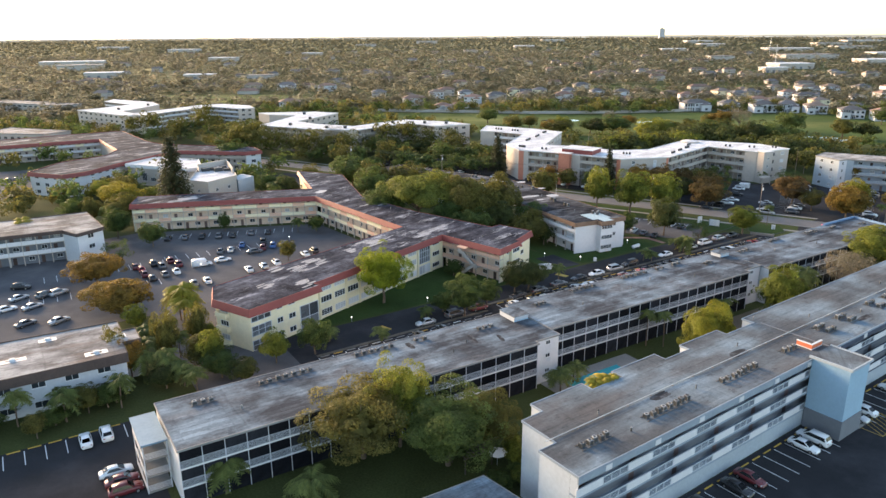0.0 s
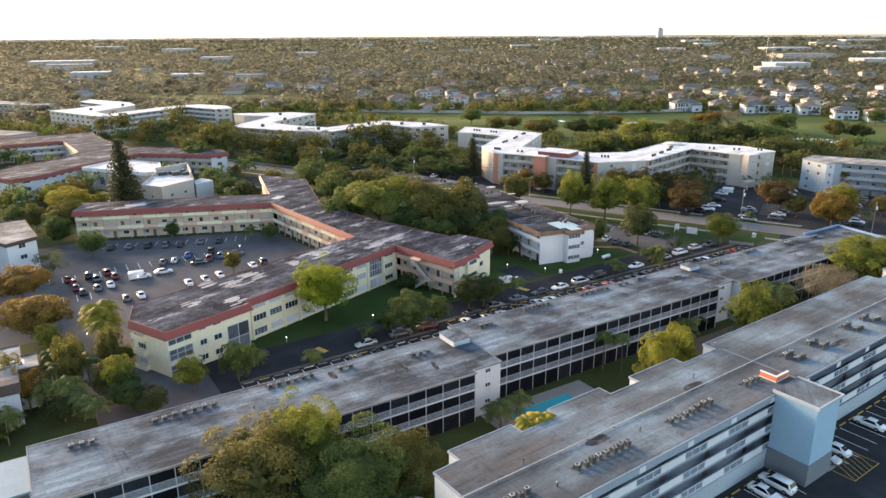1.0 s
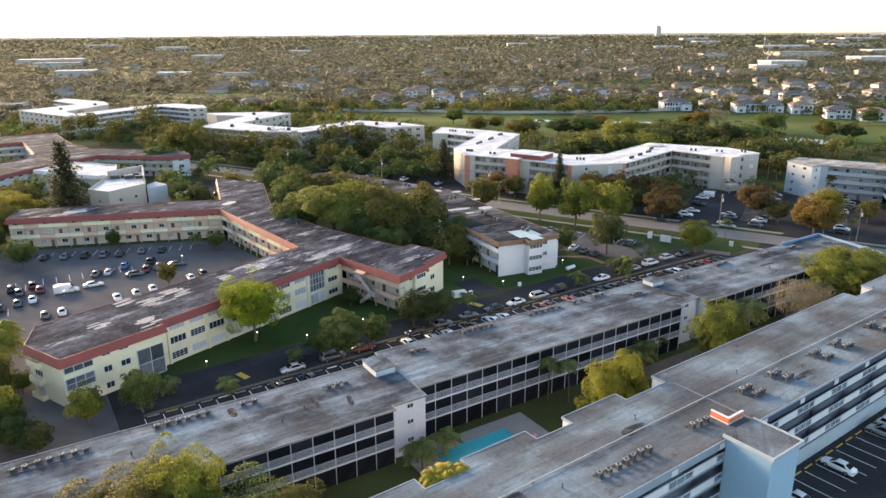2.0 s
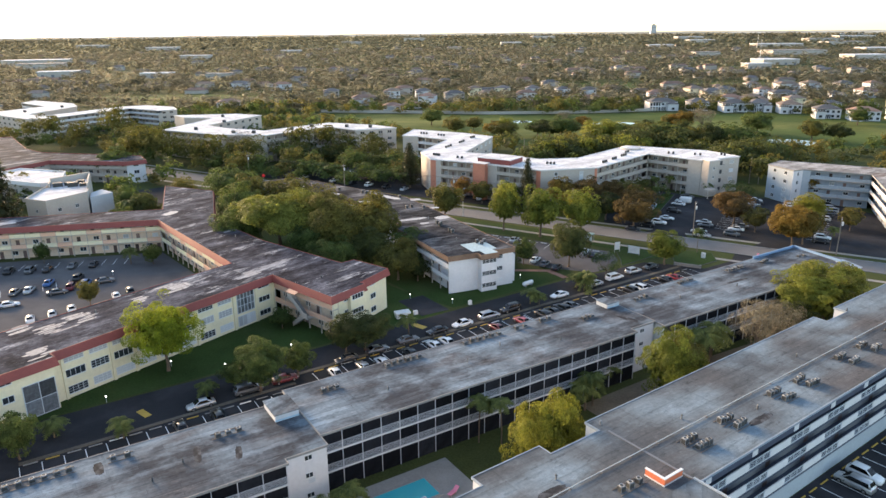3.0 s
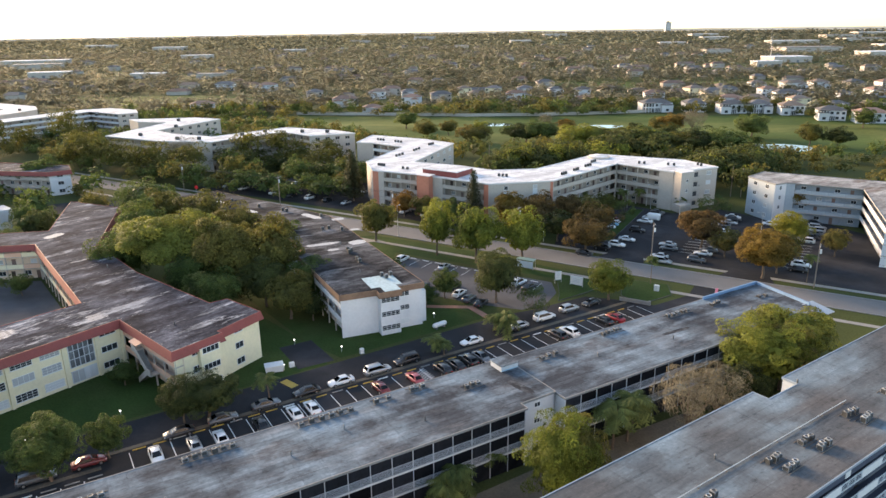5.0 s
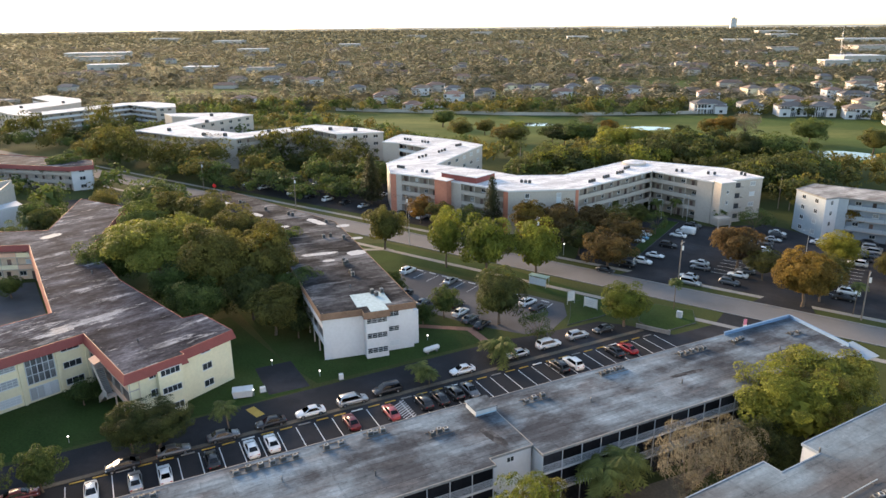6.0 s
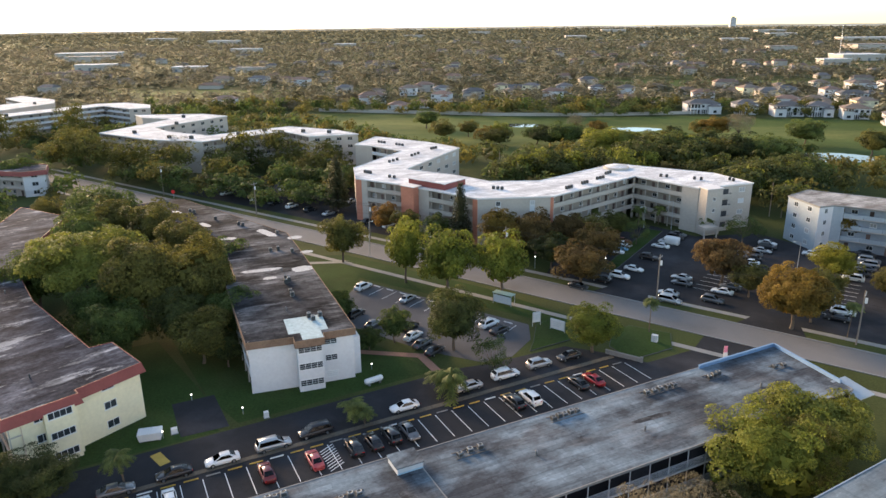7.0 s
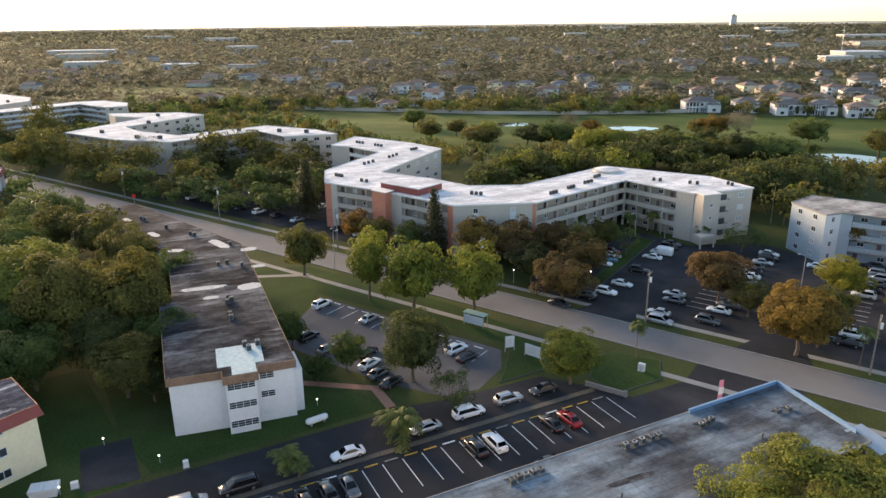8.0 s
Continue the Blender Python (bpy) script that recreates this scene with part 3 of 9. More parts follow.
def street_gallery(parent, E, L, sh, depth=1.4, start=0.0, H=12.0):
    """Galleries over a car park: white solid panels and grey louvred panels in turn, walkway shade painted dark on the
    back wall, blue-grey fascia with navy shade painted along its far part, plain ground floor.
    """
    pitch = 4.72
    # dark sheet over the pale wall: the walkway's shade put into colour
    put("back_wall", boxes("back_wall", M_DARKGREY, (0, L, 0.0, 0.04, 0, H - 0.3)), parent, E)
    put("ground_wall", boxes("ground_wall", M_PALEBLUEGREY, (0, L, depth - 0.25, depth - 0.02, 0, sh - 0.32)), parent, E)
    # fascia and floor edges navy past 59.9: shade put into their colour
    for x0, x1, fm in ((0, 59.9, M_BLUEGREY), (59.9, L, M_NAVY)):
        put("upper_fascia", boxes("upper_fascia", fm, (x0, x1, depth - 0.2, depth + 0.02, H - 1.25, H - 0.28)), parent, E)
    for k in range(int(L / 9.44)):
        put("fascia_vent", shared("fvent", lambda: boxes("fascia_vent", M_WHITE, (-0.55, 0.55, 0.0, 0.06, 0, 0.8))), parent, E @ pose(start + 9.44 * k + 5.6, depth + 0.02, H - 1.2))
    for s in range(1, 4):
        for x0, x1, fm in ((0, 59.9, M_BLUEGREY), (59.9, L, M_NAVY)):
            put("gallery_floor", boxes("gallery_floor", fm, (x0, x1, 0.04, depth + 0.03, s * sh - 0.32, s * sh)), parent, E)
        x = start
        k = 0
        while x < L - 0.5:
            w = min(pitch, L - x)
            if k % 2:
                me = shared(("lv", round(w, 2)), lambda: boxes("louvre_panel", M_LOUVRE, *[(0.06, w - 0.06, -0.04, -0.015, 0.20 + 0.13 * j, 0.222 + 0.13 * j) for j in range(6)], *[(w * j / 3 - 0.05 + 0.05 * (j == 0) - 0.05 * (j == 3), w * j / 3 + 0.05 + 0.05 * (j == 0) - 0.05 * (j == 3), -0.07, 0.012, 0.12, 1.0) for j in range(4)], (0, w, -0.07, 0.012, 1.0, 1.12), (0, w, -0.07, 0.012, 0.0, 0.12)))
                put("louvre_panel", me, parent, E @ pose(x, depth, s * sh))
            else:
                me = shared(("wpn", round(w, 2)), lambda: boxes("white_panel", M_WHITE, (0.02, w - 0.02, -0.12, 0.015, 0.0, 1.12)))
                put("white_panel", me, parent, E @ pose(x, depth, s * sh))
            if k % 2 == 0:
                put("door", shared("gdoor2", lambda: boxes("door", M_DOOR, (-0.48, 0.48, 0.04, 0.1, 0, 2.05))), parent, E @ pose(x + w * 0.5, 0.0, s * sh + 0.02))
            x += w
            k += 1


def block(name, label, poly, H, storeys, wall, roof, fascia=None, fh=1.0, over=0.45, lip=0.22, styles={}, group="", top=None, walls={}, opts={}, inset={}, plain=False, flare=0.0):
    """A flat-roofed block of flats from its outline. styles: edge number -> how its wall is dressed."""
    poly = [tuple(p) for p in poly]
    if area2(poly) < 0:
        raise ValueError(name + " runs clockwise")
    o = (sum(p[0] for p in poly) / len(poly), sum(p[1] for p in poly) / len(poly))
    th = thing(name, pose(o[0], o[1], 0), label, "apartment building", group)
    if plain:
        th["plain_windows"] = 1
    loc = [(x - o[0], y - o[1]) for x, y in poly]
    n = len(poly)
    sh = H / storeys
    for i in range(n):
        p, q = loc[i], loc[(i + 1) % n]
        u = (Vector(q) - Vector(p)).normalized() * 0.3
        bm = bmesh.new()
        nrm = Vector((u.y, -u.x))
        back = nrm / 0.3 * inset.get(i, 0.0)
        quad = [Vector(p) - back, Vector(q) - back, Vector(q) - nrm - u - back, Vector(p) - nrm + u - back]
        prism(bm, [tuple(v) for v in quad], 0, H - 0.05, top=True)
        part("wall", bm, walls.get(i, wall), th)
    rim = offset(loc, over)
    bm = bmesh.new()
    prism(bm, offset(loc, over + 0.03 if fascia else over - 0.1), H - 0.25, H, bottom=True)
    part("roof", bm, roof, th)
    bm = bmesh.new()
    if fascia:
        ring(bm, offset(loc, over + 0.12), offset(loc, over + 0.04), H - fh, H + lip, offset(loc, over + 0.12 + flare))
        part("fascia", bm, fascia, th)
    else:
        ring(bm, rim, offset(loc, over - 0.12), H - 0.28, H + lip)
        part("roof_edge", bm, top or M_CONC, th)
    for i, st in styles.items():
        p, q = poly[i], poly[(i + 1) % n]
        E = edge_frame(p, q, o) @ pose(0, -inset.get(i, 0.0), 0)
        L = (Vector(q) - Vector(p)).length
        k = dict(opts.get(i, {}))
        if st == "win":
            wall_windows(th, E, L, storeys, sh, **k)
        elif st == "gallery":
            gallery(th, E, L, storeys, sh, **k)
        elif st == "street":
            street_gallery(th, E, L, sh, **k)
        elif st == "screen":
            screened(th, E, L, storeys, sh, H=H, **k)
    return th, o, loc

# ---- ground ----
def sheet(name, poly, z, mat, label="", category="", kind="structure", thick=0.0):
    poly = ccw([tuple(p) for p in poly])
    bm = bmesh.new()
    if thick:
        prism(bm, poly, z - thick, z)
    else:
        bm.faces.new([bm.verts.new((x, y, z)) for x, y in poly])
    me = mesh_of(name, bm, mat)
    return tagged(new(name, me), label or name.replace("_", " "), category or name.split("_")[0], kind=kind)


def abs_(*pts):
    return [ab(*p) for p in pts]


R35, RO = 35.4, (16.7, 71.9)


def rr(a, b):
    """Plan point of the gallery block's own grid in the world."""
    c, s = math.cos(radians(R35)), math.sin(radians(R35))
    return (RO[0] + a * c - b * s, RO[1] + a * s + b * c)


ROAD_O, ROAD_DEG = Vector((84.0, 251.2)), -30.3
RU = Vector((math.cos(radians(ROAD_DEG)), math.sin(radians(ROAD_DEG))))
RV = Vector((-RU.y, RU.x))


def rd(s, d):
    """Plan point s metres along the street and d metres to its far side."""
    return tuple(ROAD_O + RU * s + RV * d)


sheet("ground", [(-4900, -900), (4900, -900), (4900, 4900), (-4900, 4900)], 0.0, M_GRASS, "rough grass and soil reaching the horizon", "ground")
road = sheet("road", [rd(-330, -4.4), rd(190, -4.4), rd(190, 4.6), rd(-330, 4.6)], 0.030, M_ROAD, "worn pale asphalt two-lane street", "road", thick=0.03)
for d0, d1 in ((-12.4, -10.9), (8.2, 9.7)):
    sheet("pavement", [rd(-260, d0), rd(150, d0), rd(150, d1), rd(-260, d1)], 0.06, M_WALK, "pale concrete pavement beside the street", "pavement", thick=0.06)
for d0, d1 in ((-4.75, -4.45), (4.65, 4.95)):
    sheet("kerb", [rd(-260, d0), rd(150, d0), rd(150, d1), rd(-260, d1)], 0.15, M_CONC, "concrete kerb along the street", "kerb", thick=0.15)
LOTS = {
    "main": abs_((44, 104), (44, 135), (92, 135.3), (131, 136.6), (160, 137.6), (172, 138), (178, 137), (194, 136.5), (200, 129.5), (203, 124.2), (214, 124.2), (221, 128), (229, 114), (222, 106), (212, 104)),
    "court": abs_((-90, 164), (24, 164), (24, 118), (44, 118), (44, 134.8), (36, 138), (33, 145), (36, 152), (94, 171), (88, 219), (34, 240), (20, 238), (-90, 216)),
    "garden": abs_((158.5, 170), (172.5, 188), (193.5, 148), (190, 142), (183, 137.5), (177, 138.2), (170, 147)),
    "far": [rd(2, 10), rd(40, 10), rd(88, 10), (190, 248), (176, 280), (160, 285), (152, 296), (134, 292), (120, 306), (112, 298), (104, 284), rd(-2, 24)],
    "west_far": [rd(-150, 13), rd(-30, 13), rd(-30, 46), rd(-100, 52), rd(-150, 48)],
    "street": [rr(-20, -40), rr(190, -40), rr(190, 0.2), rr(-20, 0.2)],
    "end": abs_((-40, 70), (13.2, 70), (13.2, 117.2), (-40, 117.2)),
    "left": [(-250, 250), (-172, 262), (-172, 300), (-165, 320), (-180, 340), (-215, 325), (-300, 300)],
    "hook": [(-68, 288), (-48, 294), (-40, 306), (-70, 322), (-84, 312)],
}
LOT_LABEL = {"main": "dark asphalt drive and parking bays behind the grey-roofed block", "court": "asphalt courtyard car park within the cream block", "garden": "small asphalt car park beside the white block",
             "far": "asphalt car park across the street", "west_far": "asphalt car park under the trees", "street": "dark asphalt car park below the galleries", "end": "asphalt car park at the block end",
             "left": "asphalt car park beside the red-trimmed block", "hook": "asphalt drive by the clubhouse"}
lot_obs = {}
for i, (k, poly) in enumerate(LOTS.items()):
    lot_obs[k] = sheet("parking_lot", poly, 0.020 + 0.001 * i, M_ASPHALT if k not in ("left", "garden", "court") else M_COURT, LOT_LABEL[k], "parking lot", thick=0.02)
sheet("asphalt_pad", abs_((125.6, 138), (132.6, 137.8), (132.2, 148.6), (125.6, 148.6)), 0.036, M_ASPHALT, "small dark asphalt pad beside the drive", "driveway", thick=0.03)
sheet("lawn", abs_((40, 135.3), (131, 137), (131, 148), (126, 175), (100, 172), (97, 164), (44, 143), (39.5, 136)), 0.014, M_LAWN, "mown lawn in front of the cream block", "lawn")
sheet("lawn", abs_((131, 149), (134, 138), (168, 139), (158, 168), (173, 190), (196, 150), (192, 140), (208, 134), (196, 170), (176, 208), (150, 220), (128, 180)), 0.013, M_LAWN, "mown lawn round the white block", "lawn")
isl = abs_((201, 126.2), (211, 126.4), (215.5, 131.5), (211, 138), (206.5, 137.8), (201.2, 132.5))
sheet("kerb_island", isl, 0.13, M_COURT, "kerbed grass island at the entrance", "kerb", thick=0.12)
sheet("lawn", offset(ccw(isl), -0.07), 0.134, M_LAWN, "grass on the entrance island", "lawn")
isl = abs_((187, 137.8), (196, 138.2), (203.5, 139.5), (198.5, 148), (194.6, 147), (190, 141))
sheet("kerb_island", isl, 0.13, M_COURT, "kerbed grass island beside the drive", "kerb", thick=0.12)
sheet("lawn", offset(ccw(isl), -0.07), 0.134, M_LAWN, "grass on the island with the signs", "lawn")
sheet("median", abs_((92, 126.8), (199, 128.4), (199.3, 129.4), (92, 127.6)), 0.12, M_MULCH, "narrow soil strip between bays and drive", "median", thick=0.10)
sheet("median", abs_((48, 122.6), (91, 123.8), (91, 124.6), (48, 123.4)), 0.12, M_MULCH, "narrow soil strip between bays and drive", "median", thick=0.10)
strip = [(104.2, 262.2), (107.3, 261.6), (125.8, 296.6), (121.6, 298.6)]
sheet("kerb_island", strip, 0.13, M_COURT, "long kerbed planting strip in the car park across the street", "kerb", thick=0.12)
sheet("lawn", offset(ccw(strip), -0.12), 0.134, M_LAWN, "grass on the long planting strip", "lawn")
for p in ([rd(16, 4.7), rd(29, 4.7), rd(27, 10.4), rd(18, 10.4)], [rd(47, 4.7), rd(60, 4.7), rd(58, 10.4), rd(49, 10.4)]):
    sheet("driveway", p, 0.075, M_ASPHALT, "dark asphalt drive crossing the verge to the car park", "driveway", thick=0.07)
# footpaths
sheet("pavement", abs_((167.6, 139), (169.2, 139), (169.2, 146), (158, 154), (157.2, 152.8), (167.6, 145.2)), 0.05, M_BRICKWALK, "reddish brick path to the white block", "pavement", thick=0.04)
sheet("pavement", [(22, 262), (41, 265), rd(-47, -11), rd(-45, -10.8), (42, 263.6), (22, 260.4)], 0.045, M_WALK, "pale concrete footpath across the lawn", "pavement", thick=0.04)
sheet("bare_ground", abs_((128, 83), (150, 84), (168, 86), (178, 89.5), (150, 91.0), (128, 90.5)), 0.016, M_SAND, "pale sandy soil between the blocks", "ground")
# pool court
sheet("pool_deck", abs_((78.5, 81.5), (101, 81.5), (101, 90.3), (78.5, 90.3)), 0.10, M_WALK, "pale concrete pool deck", "pool deck", thick=0.09)
pool = thing("swimming_pool", pose(*ab(89.2, 85.6), 0, 0, 0, A32), "turquoise swimming pool with pale coping in the courtyard", "swimming pool")
bm = bmesh.new()
ring(bm, [(-7.0, -2.5), (7.0, -2.5), (7.0, 2.5), (-7.0, 2.5)], [(-6.6, -2.1), (6.6, -2.1), (6.6, 2.1), (-6.6, 2.1)], 0.09, 0.20)
part("coping", bm, M_CONC, pool)
put("water", boxes("water", M_WATER, (-6.6, 6.6, -2.1, 2.1, 0.05, 0.14)), pool)
for sx in (-5.9, -5.3):
    bm = bmesh.new()
    box(bm, sx - 0.03, sx + 0.03, 1.9, 1.96, 0.1, 0.95)
    box(bm, sx - 0.03, sx + 0.03, 1.96, 2.5, 0.89, 0.95)
    box(bm, sx - 0.03, sx + 0.03, 2.44, 2.5, 0.19, 0.89)
    part("ladder_rail", bm, M_METALPOLE, pool)
# golf course and water beyond the estate
GOLF = [(-45, 570), (-60, 530), (0, 475), (60, 425), (110, 405), (165, 440), (200, 395), (300, 395), (420, 400), (420, 525), (330, 535), (240, 545), (190, 557), (120, 548), (40, 556)]
sheet("golf_course", GOLF, 0.012, M_GOLF, "bright mown golf turf", "lawn")
GOLF2 = [(-300, 690), (-180, 660), (-110, 670), (-100, 715), (-190, 745), (-290, 740)]
sheet("golf_course", GOLF2, 0.012, M_GOLF, "bright mown golf turf among trees", "lawn")
GOLF3 = [(150, 780), (420, 760), (430, 820), (160, 850)]
sheet("golf_course", GOLF3, 0.012, M_GOLF, "pale open turf far off", "lawn")


def pond(cx, cy, rx, ry, seed):
    rnd = random.Random(seed)
    pts = [(cx + rx * math.cos(k * math.tau / 26) * rnd.uniform(0.85, 1.1), cy + ry * math.sin(k * math.tau / 26) * rnd.uniform(0.85, 1.1)) for k in range(26)]
    sheet("water", pts, 0.03, M_LAKE, "still pond reflecting the bright sky", "pond")


pond(224, 416, 17, 12, 3)
pond(88, 513, 14, 7, 4)
pond(152, 499, 14, 8, 5)
WALLPTS = [(-50, 580), (-17, 573), (36, 565), (72, 557), (121, 556), (160, 560), (190, 566), (215, 574)]
for p, q in zip(WALLPTS, WALLPTS[1:]):
    u = Vector(q) - Vector(p)
    put("garden_wall", shared(("gw", p), lambda: boxes("garden_wall", M_OFFWHITE, (0, u.length, -0.15, 0.15, 0, 1.9), (0, u.length, -0.2, 0.2, 1.9, 2.02))), None, pose(p[0], p[1], 0, 0, 0, math.degrees(math.atan2(u.y, u.x))))
    tagged(bpy.context.scene.objects[-1], "low pale boundary wall beyond the golf turf", "wall", "garden walls", "structure")


# bay markings and kerb pieces
def bay_lines(lot, a0, n, b0, b1, pitch=2.9, white=True):
    me = shared(("line", round(b1 - b0, 2)), lambda: boxes("bay_line", M_LINE, (-0.06, 0.06, 0, b1 - b0, 0, 0.004)))
    for i in range(n):
        put("bay_line", me, lot_obs[lot], pose(*ab(a0 + i * pitch, b0), 0.0275, 0, 0, A32))


def stops(a0, n, b, pitch=2.9, pattern="yw"):
    for i in range(n):
        c = pattern[i % len(pattern)]
        mt, tone = {"y": (M_YELLOW, "yellow painted"), "w": (M_LINE, "white painted"), "c": (M_CONC, "bare concrete")}[c]
        me = shared(("stop", c), lambda: boxes("wheel_stop", mt, (-0.95, 0.95, -0.09, 0.09, 0.02, 0.14)))
        tagged(put("wheel_stop", me, None, pose(*ab(a0 + (i + 0.5) * pitch, b), 0, 0, 0, A32)), f"{tone} kerb stop", "wheel stop", "wheel stops")


bay_lines("main", 95.0, 37, 119.4, 126.0)
stops(95.0, 36, 126.4, pattern="yywyyc")
bay_lines("main", 48.0, 15, 116.2, 122.0)
stops(48.0, 15, 122.3, pattern="cyccwcc")
for k in range(40):
    if not 52 < 3.0 * k < 62 and k > 2:
        put("bay_line", shared("sline", lambda: boxes("bay_line", M_LINE, (-0.06, 0.06, -5.7, 0, 0, 0.004))), lot_obs["street"], pose(*rr(1.0 + 3.0 * k, -1.1), 0.0275, 0, 0, R35))
        tagged(put("wheel_stop", shared(("stop", "y"), lambda: boxes("wheel_stop", M_YELLOW, (-0.95, 0.95, -0.09, 0.09, 0.02, 0.14))), None, pose(*rr(2.5 + 3.0 * k, -0.8), 0, 0, 0, R35)), "yellow painted kerb stop", "wheel stop", "wheel stops")
bay_lines("end", -24.0, 13, 112.2, 116.6)
stops(-24.0, 12, 116.9, pattern="y")
for i in range(11):
    p = Vector(ab(173.6, 184.3)) + (Vector(ab(192.3, 146.8)) - Vector(ab(173.6, 184.3))) * (i / 10.6)
    put("bay_line", shared("gline", lambda: boxes("bay_line", M_LINE, (-0.06, 0.06, 0, 5.2, 0, 0.004))), lot_obs["garden"], pose(p.x, p.y, 0.0275, 0, 0, 150))
    if i < 10:
        q = p + (Vector(ab(192.3, 146.8)) - Vector(ab(173.6, 184.3))) * (0.5 / 10.6)
        tagged(put("wheel_stop", shared(("stop", "w"), lambda: boxes("wheel_stop", M_LINE, (-0.95, 0.95, -0.09, 0.09, 0.02, 0.14))), None, pose(q.x, q.y, 0, 0, 0, -30)), "white painted kerb stop", "wheel stop", "wheel stops")
for i in range(15):
    p = Vector((-88.0, 214.0)) + Vector((40.0, 8.2)) * (i / 14)
    put("bay_line", shared("gline", lambda: None), lot_obs["court"], pose(p.x, p.y, 0.0275, 0, 0, 10))
for r0 in ((-103, 174), (-98, 158), (-80, 190)):
    for i in range(11):
        put("bay_line", shared("gline", lambda: None), lot_obs["court"], pose(r0[0] + 2.6 * i, r0[1] + 1.5 * i, 0.0275, 0, 0, 30))
for i in range(13):
    for s0, d0 in ((34, 20), (60, 20)):
        p = rd(s0, d0 + i * 2.75)
        put("bay_line", shared("gline", lambda: None), lot_obs["far"], pose(*p, 0.0275, 0, 0, -120.3))

for k in range(9):
    put("hatch_line", shared("hatch", lambda: boxes("hatch_line", M_LINE, (-0.07, 0.07, -1.3, 1.3, 0, 0.004))), lot_obs["main"], pose(*ab(143.9, 120.3 + 0.62 * k), 0.0275, 0, 0, A32 - 62))
for a, b, w, d in ((122.3, 133.6, 1.5, 3.4), (66.2, 128.2, 1.2, 3.0)):
    put("yellow_patch", boxes("yellow_patch", M_YELLOW, (-w / 2, w / 2, -d / 2, d / 2, 0, 0.004)), lot_obs["main"], pose(*ab(a, b), 0.0275, 0, 0, A32 + 18))
for x0, x1, y0, y1 in ((0, 7.4, 0, 0.12), (0, 0.12, 0.12, 3.6), (7.28, 7.4, 0.12, 3.6), (0, 7.4, 3.6, 3.72)):
    put("yellow_line", boxes("yellow_line", M_YELLOW, (x0, x1, y0, y1, 0, 0.004)), lot_obs["street"], pose(*rr(60.4, -9.4), 0.0275, 0, 0, R35))
for k in range(6):
    put("yellow_line", shared("yhatch", lambda: boxes("yellow_line", M_YELLOW, (-0.05, 0.05, -2.1, 2.1, 0, 0.004))), lot_obs["street"], pose(*rr(61.6 + 1.05 * k, -7.55), 0.0275, 0, 0, R35 - 28))

# ---- apartment blocks ----
M_LABEL = "long three-storey block with stained grey felt roof and dark screened balconies"
M_SEC1 = [ab(14.4, 88.9), ab(76.8, 88.9), ab(76.8, 90.0), ab(82.6, 90.0), ab(82.6, 103.7), ab(14.4, 103.7)]
M1, M1o, _ = block("screened_apartment_block", M_LABEL, M_SEC1, 9.0, 3, M_WHITE, R_M, over=0.2, lip=0.05,
                   styles={0: "screen"}, inset={0: 1.9}, group="grey-roofed blocks")
M_SEC2 = [ab(82.9, 92.4), ab(142.4, 92.4), ab(142.4, 93.9), ab(148.7, 93.9), ab(148.7, 106.4), ab(82.9, 106.4)]
M2, M2o, _ = block("screened_apartment_block", M_LABEL, M_SEC2, 9.15, 3, M_WHITE, R_M, over=0.2, lip=0.05,
                   styles={0: "screen"}, inset={0: 1.9}, group="grey-roofed blocks")
M_SEC3 = [ab(149.0, 91.8), ab(209.6, 91.8), ab(211.6, 106.2), ab(149.0, 106.2)]
M3, M3o, _ = block("screened_apartment_block", "three-storey block end with grey felt roof and pale blue parapet", M_SEC3, 9.0, 3, M_WHITE, R_M, over=0.2, lip=0.05,
                   styles={0: "screen"}, inset={0: 1.9}, group="grey-roofed blocks")


def on(th, o, a, b, z, turn=A32, grid=ab):
    """Pose relative to a block of a point of the grid."""
    x, y = grid(a, b)
    return pose(x - o[0], y - o[1], z, 0, 0, turn)


# small windows and vents in the white stair walls
for th, o, a, b in ((M1, M1o, 80.0, 90.0), (M2, M2o, 145.6, 93.9)):
    for z in (2.0, 5.0, 7.6):
        m = on(th, o, a, b, z) @ pose(0, 0, 0, 0, 0, 180)
        window(th, m, 1.1, 0.8)
    for k in range(3):
        put("wall_vent", shared("wvent", lambda: boxes("wall_vent", M_LOUVRE, (-0.45, 0.45, 0, 0.05, 0, 0.18))), th, on(th, o, a + 0.3, b, 4.2 + 0.28 * k) @ pose(0, 0, 0, 0, 0, 180))
# low roof huts over the stairs
for a, b, w, d, h in ((80.6, 101.0, 3.4, 4.6, 1.0), (147.3, 104.2, 3.2, 2.8, 0.95)):
    hut = thing("roof_hut", pose(*ab(a, b), 9.05, 0, 0, A32), "low pale rendered stair hut on the grey roof", "roof hut", "roof huts")
    put("wall", boxes("wall", M_GREYWALL, (-w / 2, w / 2, -d / 2, d / 2, 0, h)), hut)
    put("cap", boxes("cap", R_M, (-w / 2 - 0.15, w / 2 + 0.15, -d / 2 - 0.15, d / 2 + 0.15, h, h + 0.12)), hut)
    put("flashing", boxes("flashing", M_BLUE, (-w / 2 - 0.02, w / 2 + 0.02, -d / 2 - 0.02, -d / 2, 0.05, 0.3)), hut)
